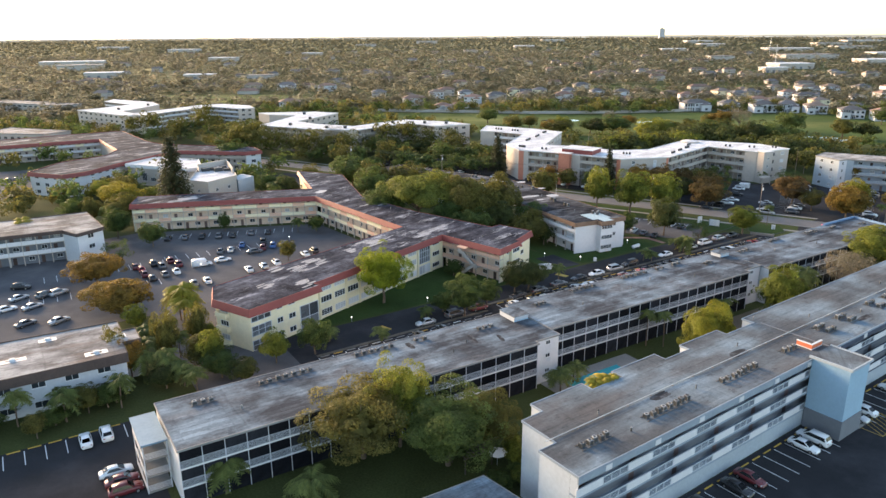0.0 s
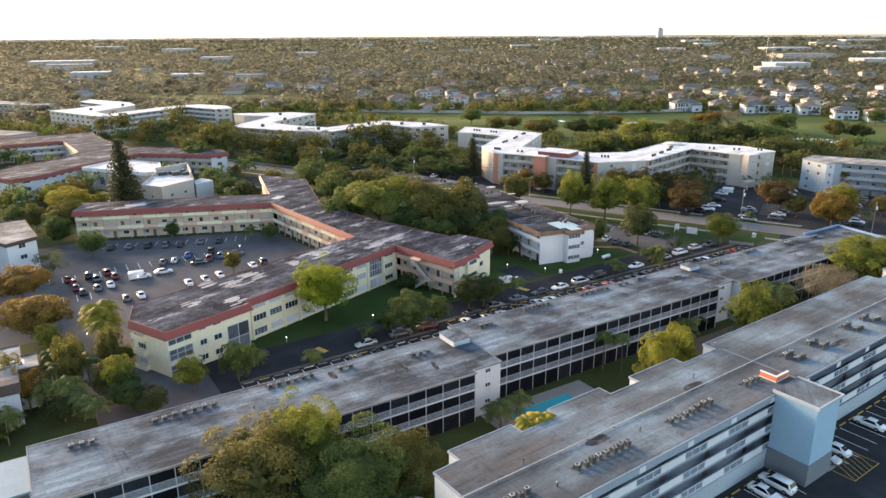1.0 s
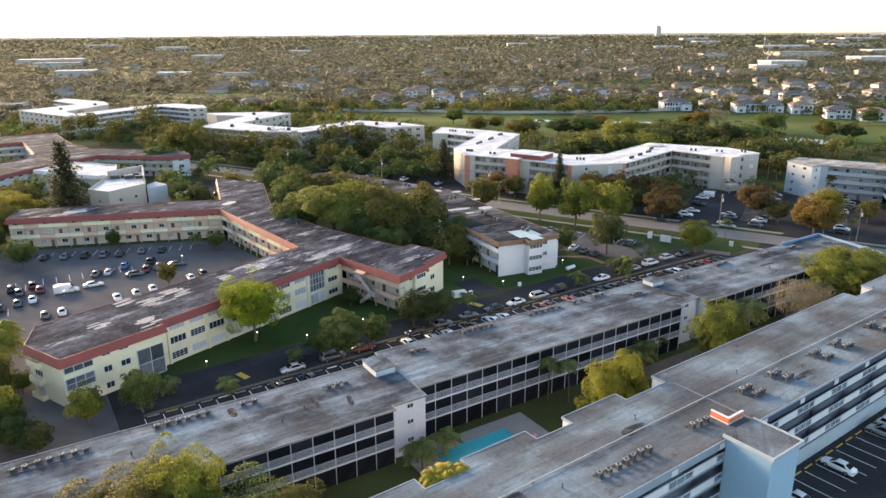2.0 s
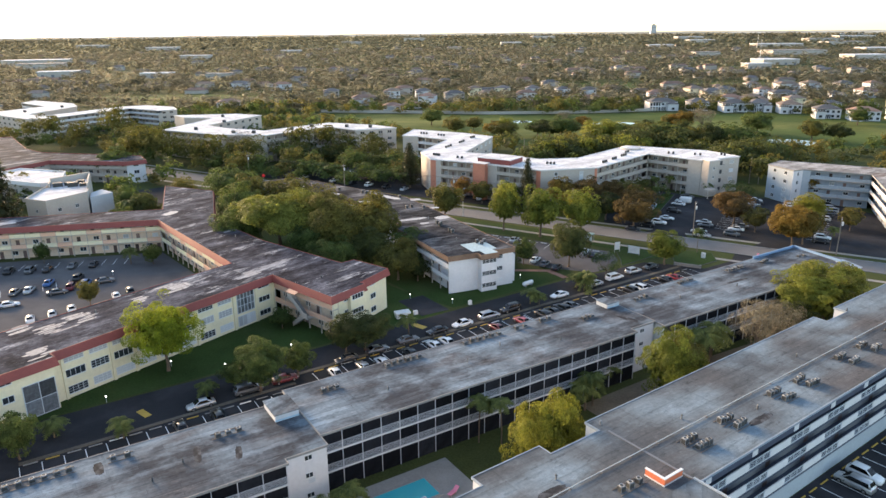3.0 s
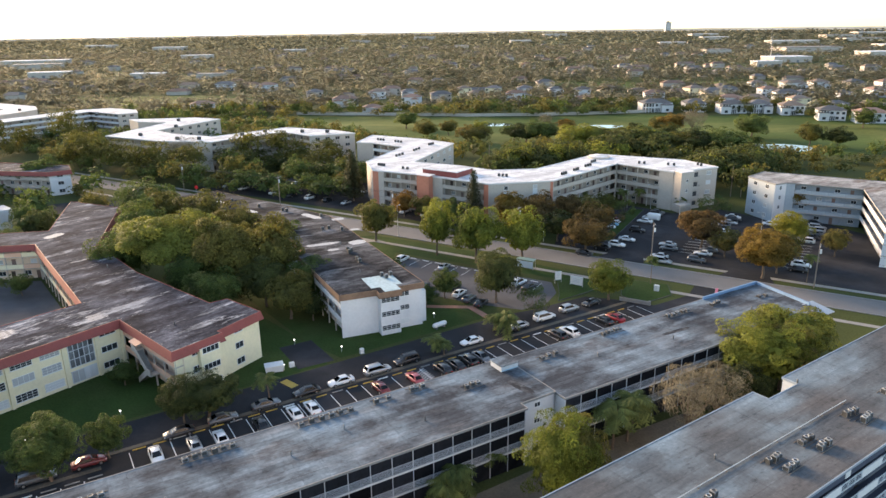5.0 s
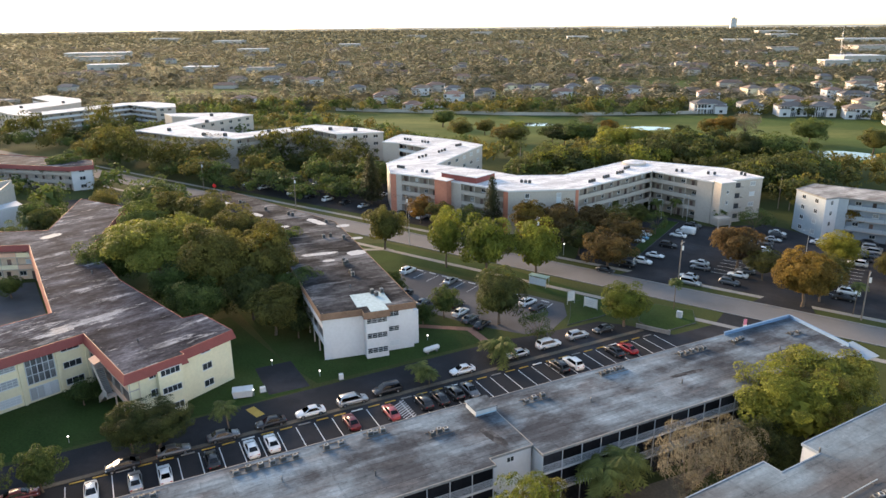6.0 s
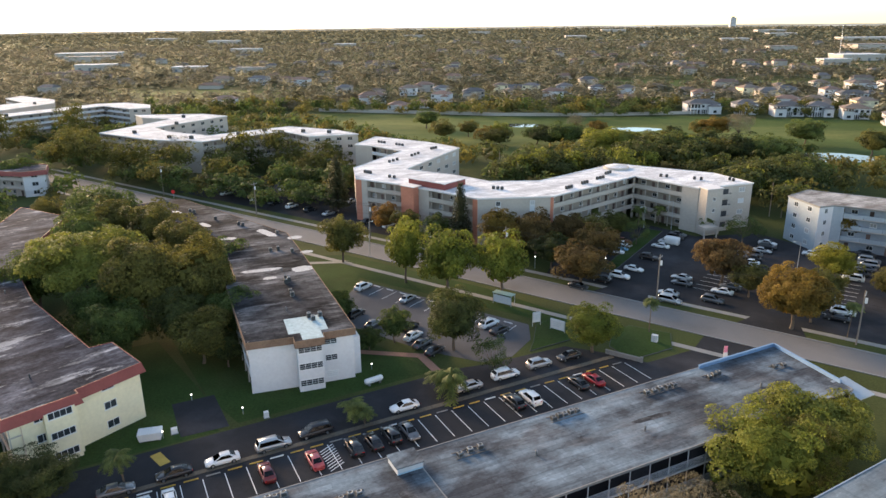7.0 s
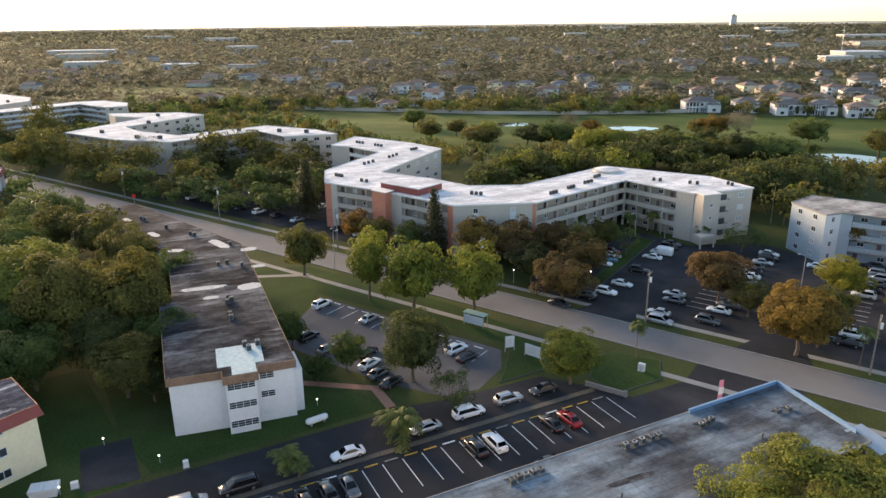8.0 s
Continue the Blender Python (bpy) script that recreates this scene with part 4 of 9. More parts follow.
# blue parapet round the street end
for p, q, nm in (((195.5, 106.1), (211.4, 106.1), "n"), ((211.5, 106.0), (209.7, 93.5), "e")):
    x0, y0 = ab(*p)
    x1, y1 = ab(*q)
    L = math.hypot(x1 - x0, y1 - y0)
    put("parapet", boxes("parapet", M_PARAPETBLUE, (0, L, -0.09, 0.09, 0, 0.5), (0, L, -0.14, 0.14, 0.5, 0.57)), M3, pose(x0 - M3o[0], y0 - M3o[1], 9.0, 0, 0, math.degrees(math.atan2(y1 - y0, x1 - x0))))
put("awning_roof", boxes("awning_roof", M_PALEBLUEGREY, (-1.6, 1.6, -2.6, 2.0, 0, 0.18)), M3, on(M3, M3o, 210.6, 92.6, 8.6) @ pose(0, 0, 0, 8, 0, 0))
# stair annex at the west end
ann = thing("stair_annex", pose(*ab(12.4, 98.8), 0, 0, 0, A32), "white open stair annex with pale blue flat roof", "stair annex")
put("roof", boxes("roof", M_BLUEPALE, (-1.9, 1.7, -4.4, 4.6, 7.7, 7.95)), ann)
for z in (0.2, 2.7, 5.3):
    put("landing", boxes("landing", M_CONC, (-1.7, 1.7, -4.2, 4.4, z - 0.18, z)), ann)
    for k in range(5):
        put("rail", shared("annrail", lambda: boxes("rail", M_RAIL, (-1.7, 1.7, -0.03, 0.03, 0, 0.06), (-1.73, -1.67, 0, 8.4, 0, 0.06))), ann, pose(0, -4.2, z + 0.22 + 0.2 * k))
for x, y in ((-1.65, -4.15), (1.55, -4.15), (-1.65, 4.3), (1.55, 4.3), (-1.65, 0)):
    put("post", shared("annpost", lambda: boxes("post", M_RAIL, (-0.07, 0.07, -0.07, 0.07, 0, 7.7))), ann, pose(x, y, 0))
put("back_wall", boxes("back_wall", M_GREYWALL, (-1.4, 1.6, 2.6, 2.8, 0, 7.7)), ann)

# blue-grey roofed block with street galleries
R_LIST = [(0.4, 0.3), (175, 0.3), (175, 16.3), (123.6, 16.3), (123.6, 14.0), (116.4, 14.0), (116.4, 16.3), (59.6, 16.3), (59.6, 13.9), (51.0, 13.9), (51.0, 15.9), (40.8, 15.9), (40.8, 14.0), (34.4, 14.0), (34.4, 16.2), (24.3, 16.2), (24.3, 14.0), (17.5, 14.0), (17.5, 16.2), (7.4, 16.2), (7.4, 13.8), (3.4, 13.6), (3.4, 7.0), (0.4, 7.0)]
R_OUT = [rr(*p) for p in R_LIST]
RB, RBo, _ = block("gallery_apartment_block", "long four-storey pale grey block with blue-grey felt roof and street galleries", R_OUT, 12.0, 4, M_GREYWALL, R_R, over=0.15, lip=0.05,
                   styles={0: "street"}, inset={0: 1.4}, opts={0: dict(start=-0.3)}, top=M_BLUEGREY)


def on_r(a, b, z, turn=R35):
    return on(RB, RBo, a, b, z, turn, rr)


# roof seam, conduit, planter, stair tower and chimney
put("roof_seam", boxes("roof_seam", M_DARKGREY, (-0.12, 0.12, -6.3, 6.4, 0, 0.12)), RB, on_r(60.3, 6.8, 12.0))
cond = thing("roof_conduit", pose(*rr(50, 7.9), 12.0, 0, 0, R35), "thin pale pipe running along the roof on low blocks", "pipe")
bm = bmesh.new()
bmesh.ops.create_cone(bm, cap_ends=True, segments=8, radius1=0.06, radius2=0.06, depth=122, matrix=pose(13, 0, 0.16, 0, 90, 0))
part("pipe", bm, M_METALPOLE, cond)
for k in range(25):
    put("pipe_block", shared("pblk", lambda: boxes("pipe_block", M_POLE, (-0.1, 0.1, -0.2, 0.2, 0, 0.11))), cond, pose(-47 + 5 * k, 0, 0))
tw = thing("stair_tower", pose(*rr(56.6, -2.8), 0, 0, 0, R35), "pale blue rendered stair tower with dark grey base", "stair tower")
put("base", boxes("base", M_DARKGREY, (-3.3, 3.3, -3.1, 3.0, 0, 3.4)), tw)
put("wall", boxes("wall", M_BLUE, (-3.1, 3.1, -3.0, 3.0, 3.4, 12.3)), tw)
put("roof", boxes("roof", R_R, (-3.3, 3.3, -3.2, 3.4, 12.3, 12.45)), tw)
put("roof_edge", boxes("roof_edge", M_PALEBLUEGREY, (-3.4, 3.4, -3.35, -3.15, 12.2, 12.65), (-3.4, -3.2, -3.15, 3.4, 12.2, 12.65), (3.2, 3.4, -3.15, 3.4, 12.2, 12.65)), tw)
put("door", boxes("door", M_FRAME, (3.3, 3.36, -2.6, -1.6, 0, 2.1)), tw)
put("ramp", boxes("ramp", M_WALK, (3.3, 6.0, -3.2, -1.4, 0.02, 0.1)), tw)
st = thing("roof_corner_wall", pose(*rr(58.2, 3.3), 12.0, 0, 0, R35), "low corner wall with orange-red band and white trim on the roof", "roof parapet")
put("band_wall", boxes("band_wall", M_ORANGEBAND, (-1.6, 1.6, -1.3, -1.1, 0.14, 0.86)), st)
put("band_wall", boxes("band_wall", M_ORANGEBAND, (-1.6, -1.4, -1.1, 1.3, 0.14, 0.86)), st)
for z0, z1, nm in ((0.86, 0.98, "top_trim"), (0.0, 0.14, "bottom_trim")):
    put(nm, boxes(nm, M_FRAME, (-1.66, 1.62, -1.36, -1.06, z0, z1)), st)
    put(nm, boxes(nm, M_FRAME, (-1.66, -1.36, -1.06, 1.34, z0, z1)), st)

# cream block with red fascia
Y_OUT = [(-38.0, 132.3), (-26.6, 146.2), (-28.0, 147.4), (0.9, 186.0), (15.7, 172.2), (21.2, 179.2), (20.2, 180.0), (25.4, 188.8), (17.6, 195.0), (15.0, 192.8), (-7.2, 211.3), (-26.0, 232.0), (-37.6, 269.8),
         (-55.7, 278.0), (-44.5, 245.2), (-101.8, 234.0), (-99.7, 223.1), (-41.6, 233.6), (-9.8, 193.8), (-22.5, 178.4), (-49.0, 145.5), (-46.7, 138.0)]
YB, Yo, _ = block("cream_apartment_block", "three-storey cream block with red metal fascia and dark patched roof", Y_OUT, 9.3, 3, M_CREAM, R_Y, M_RED, 1.5, 0.25, 0.08, flare=0.42,
                  styles={3: "gallery", 4: "win", 6: "win", 14: "win", 16: "gallery", 17: "gallery", 18: "win", 19: "win"}, walls={16: M_BLUSH, 17: M_BLUSH, 3: M_BLUSH}, inset={3: 1.6, 16: 1.6, 17: 1.6},
                  opts={3: dict(rail=M_PEACH, depth=1.6), 4: dict(w=2.3, bay=3.5, sill=0.8), 16: dict(rail=M_PEACH, depth=1.6, first=1, alt=M_CREAM), 17: dict(rail=M_PEACH, depth=1.6, first=1, alt=M_CREAM), 6: dict(skip=0.5)})


def glazed_bay(th, E, x0, x1, z0, z1, cols, rows, pane=None):
    """An enclosed balcony: grey frame grid with dark screens or glass."""
    bm = bmesh.new()
    for c in range(cols + 1):
        x = x0 + (x1 - x0) * c / cols
        box(bm, x - 0.06, x + 0.06, 0.0, 0.14, z0, z1)
    for r in range(rows + 1):
        z = z0 + (z1 - z0) * r / rows
        box(bm, x0, x1, 0.0, 0.12, z - 0.05, z + 0.05)
    ob = part("enclosed_balcony", bm, M_LOUVRE, th)
    ob.matrix_basis = E
    for c in range(cols):
        for r in range(rows):
            xa, xb = x0 + (x1 - x0) * c / cols + 0.07, x0 + (x1 - x0) * (c + 1) / cols - 0.07
            za, zb = z0 + (z1 - z0) * r / rows + 0.06, z0 + (z1 - z0) * (r + 1) / rows - 0.06
            put("screen_pane", shared(("gb", round(xb - xa, 2), round(zb - za, 2), (pane or M_SCREEN).name), lambda: boxes("screen_pane", pane or M_SCREEN, (0, xb - xa, 0.02, 0.06, 0, zb - za))), ob, pose(xa, 0, za))


def y_edge(i):
    p, q = Y_OUT[i], Y_OUT[(i + 1) % len(Y_OUT)]
    return edge_frame(p, q, Yo), (Vector(q) - Vector(p)).length


E, L = y_edge(0)
for s in range(3):
    glazed_bay(YB, E, 0.2, 5.0, s * 3.1 + 0.1, s * 3.1 + 2.2, 3, 2, M_GREYGLASS)
glazed_bay(YB, E, L - 5.2, L - 0.2, 0.1, 5.9, 2, 2, M_GREYGLASS)
for s in range(3):
    for x in (7.4, 10.6):
        window(YB, E @ pose(x, 0, s * 3.1 + 0.95), 1.5 if x < 9 else 1.8, 1.2)
E, L = y_edge(2)
for k, x in enumerate((4.0, 8.4, 12.8, 17.2, 21.6, 26.0, 30.6, 35.2)):
    for s in range(3):
        window(YB, E @ pose(x, 0, (0.70, 3.80, 6.60)[s]), (3.5, 3.3, 3.6)[k % 3], (1.45, 1.45, 1.2)[s], "awning" if s != 1 or k % 2 else "slider", (0.85, 0.12, 0.5)[s])
glazed_bay(YB, E, 38.2, 42.6, 3.3, 8.0, 5, 3, M_GREYGLASS)
glazed_bay(YB, E, 38.2, 42.6, 0.4, 2.6, 4, 1, M_BLIND)
for s in range(3):
    window(YB, E @ pose(45.4, 0, s * 3.1 + 0.9), 3.0, 1.2)
for x in (2.0, 10.6, 15.0, 23.8, 28.3, 37.4, 43.2, L - 0.3):
    put("pilaster", shared("ypil", lambda: boxes("pilaster", M_CREAM, (-0.25, 0.25, 0, 0.28, 0, 8.0))), YB, E @ pose(x, 0, 0))
E, L = y_edge(21)
for s in range(3):
    window(YB, E @ pose(2.6, 0, s * 3.1 + 0.9), 2.4, 1.2)
    put("balcony", shared("ybal", lambda: boxes("balcony", M_CREAM, (-1.7, 1.7, 0, 1.0, 0, 0.16), (-1.7, 1.7, 0.88, 1.0, 0.16, 1.0), (-1.7, -1.58, 0, 0.88, 0.16, 1.0), (1.58, 1.7, 0, 0.88, 0.16, 1.0))), YB, E @ pose(2.6, 0, s * 3.1 - 0.1 if s else 0.0))
# bay projecting from the east end of the cream block
E, L = y_edge(4)
put("bay_wall", boxes("bay_wall", M_CREAM, (4.4, 8.4, -0.2, 0.9, 0, 8.1)), YB, E)
for s in range(3):
    window(YB, E @ pose(6.4, 0.9, s * 3.1 + 0.9), 3.2, 1.1)
# ground-floor windows and doors under the courtyard galleries
for i in (16, 17):
    E, L = y_edge(i)
    E = E @ pose(0, -1.6, 0)
    n = max(1, int(L / 5.4))
    for k in range(n):
        window(YB, E @ pose(L * (k + 0.35) / n, 0, 0.95), 1.7, 1.2)
        put("door", shared("ydoor", lambda: boxes("door", M_DOOR, (-0.46, 0.46, 0.0, 0.06, 0.02, 2.05))), YB, E @ pose(L * (k + 0.78) / n, 0, 0))
# outside stair with peach awning
E, L = y_edge(3)
stair = thing("outside_stair", pose(Yo[0], Yo[1], 0) @ E @ pose(10.5, 0, 0), "pale outside stair with solid sloping parapets and peach awning", "outside stair")
for s in range(2):
    bm = bmesh.new()
    d = 1 if s == 0 else -1
    prof = [(-2.03 * d, s * 3.1)]
    for k in range(14):
        prof += [((-2.03 + 0.27 * k) * d, s * 3.1 + 0.21 * (k + 1)), ((-2.03 + 0.27 * (k + 1)) * d, s * 3.1 + 0.21 * (k + 1))]
    prof.append((1.75 * d, s * 3.1 + 2.6))
    sides = [[bm.verts.new((x, y, z)) for x, z in prof] for y in (0.3, 1.5)]
    for k in range(len(prof)):
        j = (k + 1) % len(prof)
        bm.faces.new((sides[0][k], sides[0][j], sides[1][j], sides[1][k]))
    bm.faces.new(sides[0][::-1])
    bm.faces.new(sides[1])
    bmesh.ops.recalc_face_normals(bm, faces=bm.faces[:])
    part("flight", bm, M_CONC, stair)
    bm = bmesh.new()
    d = 1 if s == 0 else -1
    v = [bm.verts.new(c) for c in ((-1.95 * d, 1.5, s * 3.1 - 0.1 + 0.1), (1.95 * d, 1.5, s * 3.1 + 2.8), (1.95 * d, 1.5, s * 3.1 + 3.9), (-1.95 * d, 1.5, s * 3.1 + 1.1))]
    w = [bm.verts.new((q.co.x, 1.62, q.co.z)) for q in v]
    for a in range(4):
        b = (a + 1) % 4
        bm.faces.new((v[a], v[b], w[b], w[a]))
    bm.faces.new(v[::-1])
    bm.faces.new(w)
    part("stair_parapet", bm, M_OFFWHITE, stair)
put("landing", boxes("landing", M_OFFWHITE, (1.9, 3.3, 0.0, 1.6, 2.85, 3.1), (1.9, 3.3, 1.5, 1.62, 3.1, 4.1)), stair)
put("landing", boxes("landing", M_OFFWHITE, (-3.3, -1.9, 0.0, 1.6, 5.9, 6.15), (-3.3, -1.9, 1.5, 1.62, 6.15, 7.1)), stair)
put("awning", boxes("awning", M_PEACH, (-3.4, -0.4, 0.0, 1.9, 0, 0.1)), stair, pose(0, 0, 8.0, -14, 0, 0))

# white block with brown shingle fascia
G_OUT = [(39.6, 196.9), (46.6, 199.8), (47.4, 198.0), (51.2, 199.8), (50.5, 201.6), (55.4, 203.9), (33.0, 247.0), (27.0, 258.0), (-15.0, 291), (-25.0, 283), (13.5, 252.0), (27.2, 225.4), (25.3, 224.2)]
GB, Go, _ = block("white_apartment_block", "three-storey white block with brown shingle fascia and dark flat roof", G_OUT, 9.3, 3, M_WHITE, R_G, M_SHAKE, 1.2, 0.25, 0.06,
                  styles={12: "gallery", 5: "win", 9: "win"}, inset={12: 1.4}, opts={12: dict(depth=1.4, bay=4.6)})


def g_edge(i):
    p, q = G_OUT[i], G_OUT[(i + 1) % len(G_OUT)]
    return edge_frame(p, q, Go), (Vector(q) - Vector(p)).length


E, L = g_edge(2)
for s in range(3):
    window(GB, E @ pose(L / 2, 0, s * 3.0 + 0.95), L - 0.3, 1.15, "awning")
E, L = g_edge(4)
for s in range(3):
    window(GB, E @ pose(1.5, 0, s * 3.0 + 0.95), 2.1, 1.1, "awning")
E, L = g_edge(5)
put("side_wall", boxes("side_wall", M_WHITE, (1.2, 7.4, 0, 1.4, 0, 7.0)), GB, E)
put("coated_patch", boxes("coated_patch", M_AQUAPATCH, (-3.6, 3.0, 1.6, 8.2, 0.0, 0.012), (-1.7, 1.7, -1.3, 1.6, 0.0, 0.012)), GB, pose(49.3 - Go[0], 200.4 - Go[1], 9.3, 0, 0, 24.5))


def patch_on(th, o, x, y, z, w, d, turn, seed, mat=M_PATCH, name="roof_patch"):
    """A worn coating patch with a ragged outline, lying on a flat roof."""
    rnd = random.Random(seed)
    bm = bmesh.new()
    pts = []
    for k in range(28):
        a = k * math.tau / 28
        q = (abs(math.cos(a)) ** 3.2 + abs(math.sin(a)) ** 3.2) ** (-1 / 3.2) * rnd.uniform(0.84, 1.04)
        pts.append((w / 2 * q * math.cos(a), d / 2 * q * math.sin(a)))
    prism(bm, pts, -0.004, 0.004 + 0.0015 * (seed % 5))
    ob = part(name, bm, mat, th)
    ob.matrix_basis = pose(x - o[0], y - o[1], z, 0, 0, turn)


for i, (x, y, w, d, t) in enumerate(((30.2, 231.0, 8.6, 1.9, 24), (38.4, 232.6, 4.6, 3.4, 28), (36.2, 244.0, 2.8, 1.8, 25), (30.2, 254.6, 3.6, 2.6, 30), (22.4, 257.8, 8.4, 2.4, -42), (14.6, 252.6, 3.8, 2.2, 10), (4.0, 264, 5.0, 1.8, -38), (-9, 276, 4.0, 1.6, -38), (33.5, 226.6, 3.0, 1.6, 24))):
    patch_on(GB, Go, x, y, 9.3, w, d, t, 20 + i)
for i, (x, y, w, d, t) in enumerate(((-41.0, 240.6, 5.5, 3.0, 70), (-84.0, 231.0, 7.0, 1.6, 11))):
    patch_on(YB, Yo, x, y, 9.3, w, d, t, 40 + i)
# streaks of a worn pale coating, drawn out along the felt
worn_rnd = random.Random(23)
for i, (x, y, w, n) in enumerate(((-32.4, 157.5, 6.0, 6), (-29.4, 163.4, 5.4, 6), (-38.6, 157.0, 4.6, 4), (-29.6, 147.6, 4.4, 5), (-17.6, 179.0, 8.4, 6), (-22.6, 171.4, 3.6, 4), (-4.0, 187.0, 4.4, 4), (-38.0, 146.0, 4.0, 4))):
    for k in range(n):
        u, v = worn_rnd.uniform(-w * 0.3, w * 0.3), (k - (n - 1) / 2) * 0.8 + worn_rnd.uniform(-0.2, 0.2)
        c, q = math.cos(radians(52)), math.sin(radians(52))
        patch_on(YB, Yo, x + u * c - v * q, y + u * q + v * c, 9.3, w * worn_rnd.uniform(0.5, 1.0), worn_rnd.uniform(0.45, 1.05), 52 + worn_rnd.uniform(-2, 2), 200 + 10 * i + k, M_WORN, "worn_streak")

for i, (th, o, a, b, z, w, d, t) in enumerate(((M2, M2o, 145.4, 97.6, 9.15, 5.4, 1.5, 100), (M3, M3o, 180.0, 99.0, 9.0, 6.5, 1.0, -3), (M1, M1o, 68.0, 97.0, 9.0, 4.2, 1.0, 80), (M1, M1o, 72.5, 94.5, 9.0, 3.2, 0.9, 75), (M1, M1o, 57.0, 100.5, 9.0, 3.0, 1.2, 90))):
    patch_on(th, o, *ab(a, b), z, w, d, A32 + t, 60 + i, M_STAIN, "roof_stain")
for i, (a, b, w, d) in enumerate(((78.0, 3.4, 5.0, 1.2), (24.0, 7.0, 4.0, 1.6), (46.0, 8.4, 4.4, 1.8))):
    patch_on(RB, RBo, *rr(a, b), 12.0, w, d, R35, 70 + i, M_STAIN, "roof_stain")

# white-roofed blocks
W_LABEL = "four-storey off-white block with white coated roof, open galleries and terracotta towers"
W_OUT = [(34.8, 304.6), (51.0, 296.0), (56.0, 292.5), (73.0, 280.5), (93.5, 284.5), (119.3, 311.5), (131.0, 299.5), (134.5, 296.0), (151.5, 303.5), (144.0, 317.0), (116.0, 331.0), (90.5, 303.5), (75.5, 302.0), (64.0, 311.0), (48.0, 319.0), (62.5, 360.0), (50.0, 372.0), (26.0, 386.0), (21.5, 366.0), (28.5, 363.5), (42.0, 352.5), (30.8, 320.5)]
# gallery back walls take the darkened render, with recess shade in its colour
WB, Wo, _ = block("white_roofed_block", W_LABEL, W_OUT, 13.0, 4, M_OFFWHITE, R_W, over=0.2, top=M_WHITE, lip=0.12,
                  styles={0: "gallery", 2: "gallery", 4: "gallery", 5: "gallery", 14: "win", 19: "gallery", 8: "win"}, inset={0: 2.0, 2: 2.0, 4: 2.0, 5: 2.0, 19: 2.0}, walls={0: M_SHADED_TAN, 2: M_SHADED_TAN, 4: M_SHADED_TAN, 5: M_SHADED_TAN, 19: M_SHADED_TAN}, opts={0: dict(rail=M_OFFWHITE, depth=2.0), 2: dict(rail=M_OFFWHITE, depth=2.0), 4: dict(rail=M_OFFWHITE, depth=2.0), 5: dict(rail=M_OFFWHITE, depth=2.0), 19: dict(depth=2.0), 14: dict(bay=6, w=2.6)})


def w_edge(i, outs=None, o=None):
    outs = outs or W_OUT
    p, q = outs[i], outs[(i + 1) % len(outs)]
    return edge_frame(p, q, o or Wo), (Vector(q) - Vector(p)).length


E, L = w_edge(1)
put("stair_tower_face", boxes("stair_tower_face", M_TERRA, (0.6, L - 0.6, -1.0, 2.2, 0, 13.3)), WB, E)
put("tower_cap", boxes("tower_cap", M_WHITE, (0.4, L - 0.4, -1.2, 2.4, 13.3, 13.5)), WB, E)
put("entrance_canopy", boxes("entrance_canopy", M_TERRA, (-1.6, L + 1.6, 2.2, 4.8, 2.7, 3.2)), WB, E)
E, L = w_edge(0)
put("corner_pier", boxes("corner_pier", M_TERRA, (-0.1, 2.2, -1.4, 0.15, 0, 12.7)), WB, E)
put("corner_wall", boxes("corner_wall", M_OFFWHITE, (2.2, 4.4, -1.4, 0.1, 0, 12.7)), WB, E)
E, L = w_edge(2)
put("white_pier", boxes("white_pier", M_OFFWHITE, (0.1, 3.4, -1.4, 0.12, 0, 12.7)), WB, E)
put("corner_pier", boxes("corner_pier", M_TERRA, (L - 1.6, L, -1.4, 0.12, 0, 12.7)), WB, E)
E, L = w_edge(3)
put("corner_pier", boxes("corner_pier", M_TERRA, (L - 0.9, L - 0.05, -0.2, 0.12, 0, 12.7)), WB, E)
for x in (5.6, 15.0):
    put("recess_panel", boxes("recess_panel", M_LOUVRE, (x - 0.7, x + 0.7, 0, 0.03, 1.0, 12.0)), WB, E)
    for s in range(4):
        window(WB, E @ pose(x, 0.03, s * 3.25 + 1.0), 1.2, 1.3)
E, L = w_edge(7)
for s in range(4):
    window(WB, E @ pose(L - 3.6, 0, s * 3.25 + 1.0), 2.0, 1.3)
    put("balcony", shared("wbal", lambda: boxes("balcony", M_OFFWHITE, (-2.4, 2.4, 0, 1.2, -0.18, 0), (-2.4, 2.4, 1.08, 1.2, 0, 1.0), (-2.4, -2.28, 0, 1.08, 0, 1.0), (2.28, 2.4, 0, 1.08, 0, 1.0))), WB, E @ pose(8.4, 0, s * 3.25 if s else 0.18))
    put("door", shared("wbdoor", lambda: boxes("door", M_DARK, (-1.9, 1.9, 0, 0.05, 0, 2.2))), WB, E @ pose(8.4, 0, s * 3.25 + 0.02))
put("stair_wall", boxes("stair_wall", M_OFFWHITE, (0.2, 5.4, -0.2, 3.6, 0, 13.2)), WB, E)
put("stair_wall_cap", boxes("stair_wall_cap", M_WHITE, (0.0, 5.6, -0.2, 3.8, 13.2, 13.4)), WB, E)
for s in range(3):
    window(WB, E @ pose(2.7, 3.6, s * 3.25 + 3.4), 0.8, 1.0)
put("entrance_porch", boxes("entrance_porch", M_OFFWHITE, (-2.0, 2.6, 3.6, 6.6, 2.5, 3.3), (-1.9, -1.6, 6.2, 6.5, 0, 2.5), (2.2, 2.5, 6.2, 6.5, 0, 2.5)), WB, E)
pent = thing("roof_penthouse", pose(60.5, 297.0, 13.02, 0, 0, -34), "low dusty red penthouse with pale roof", "roof penthouse")
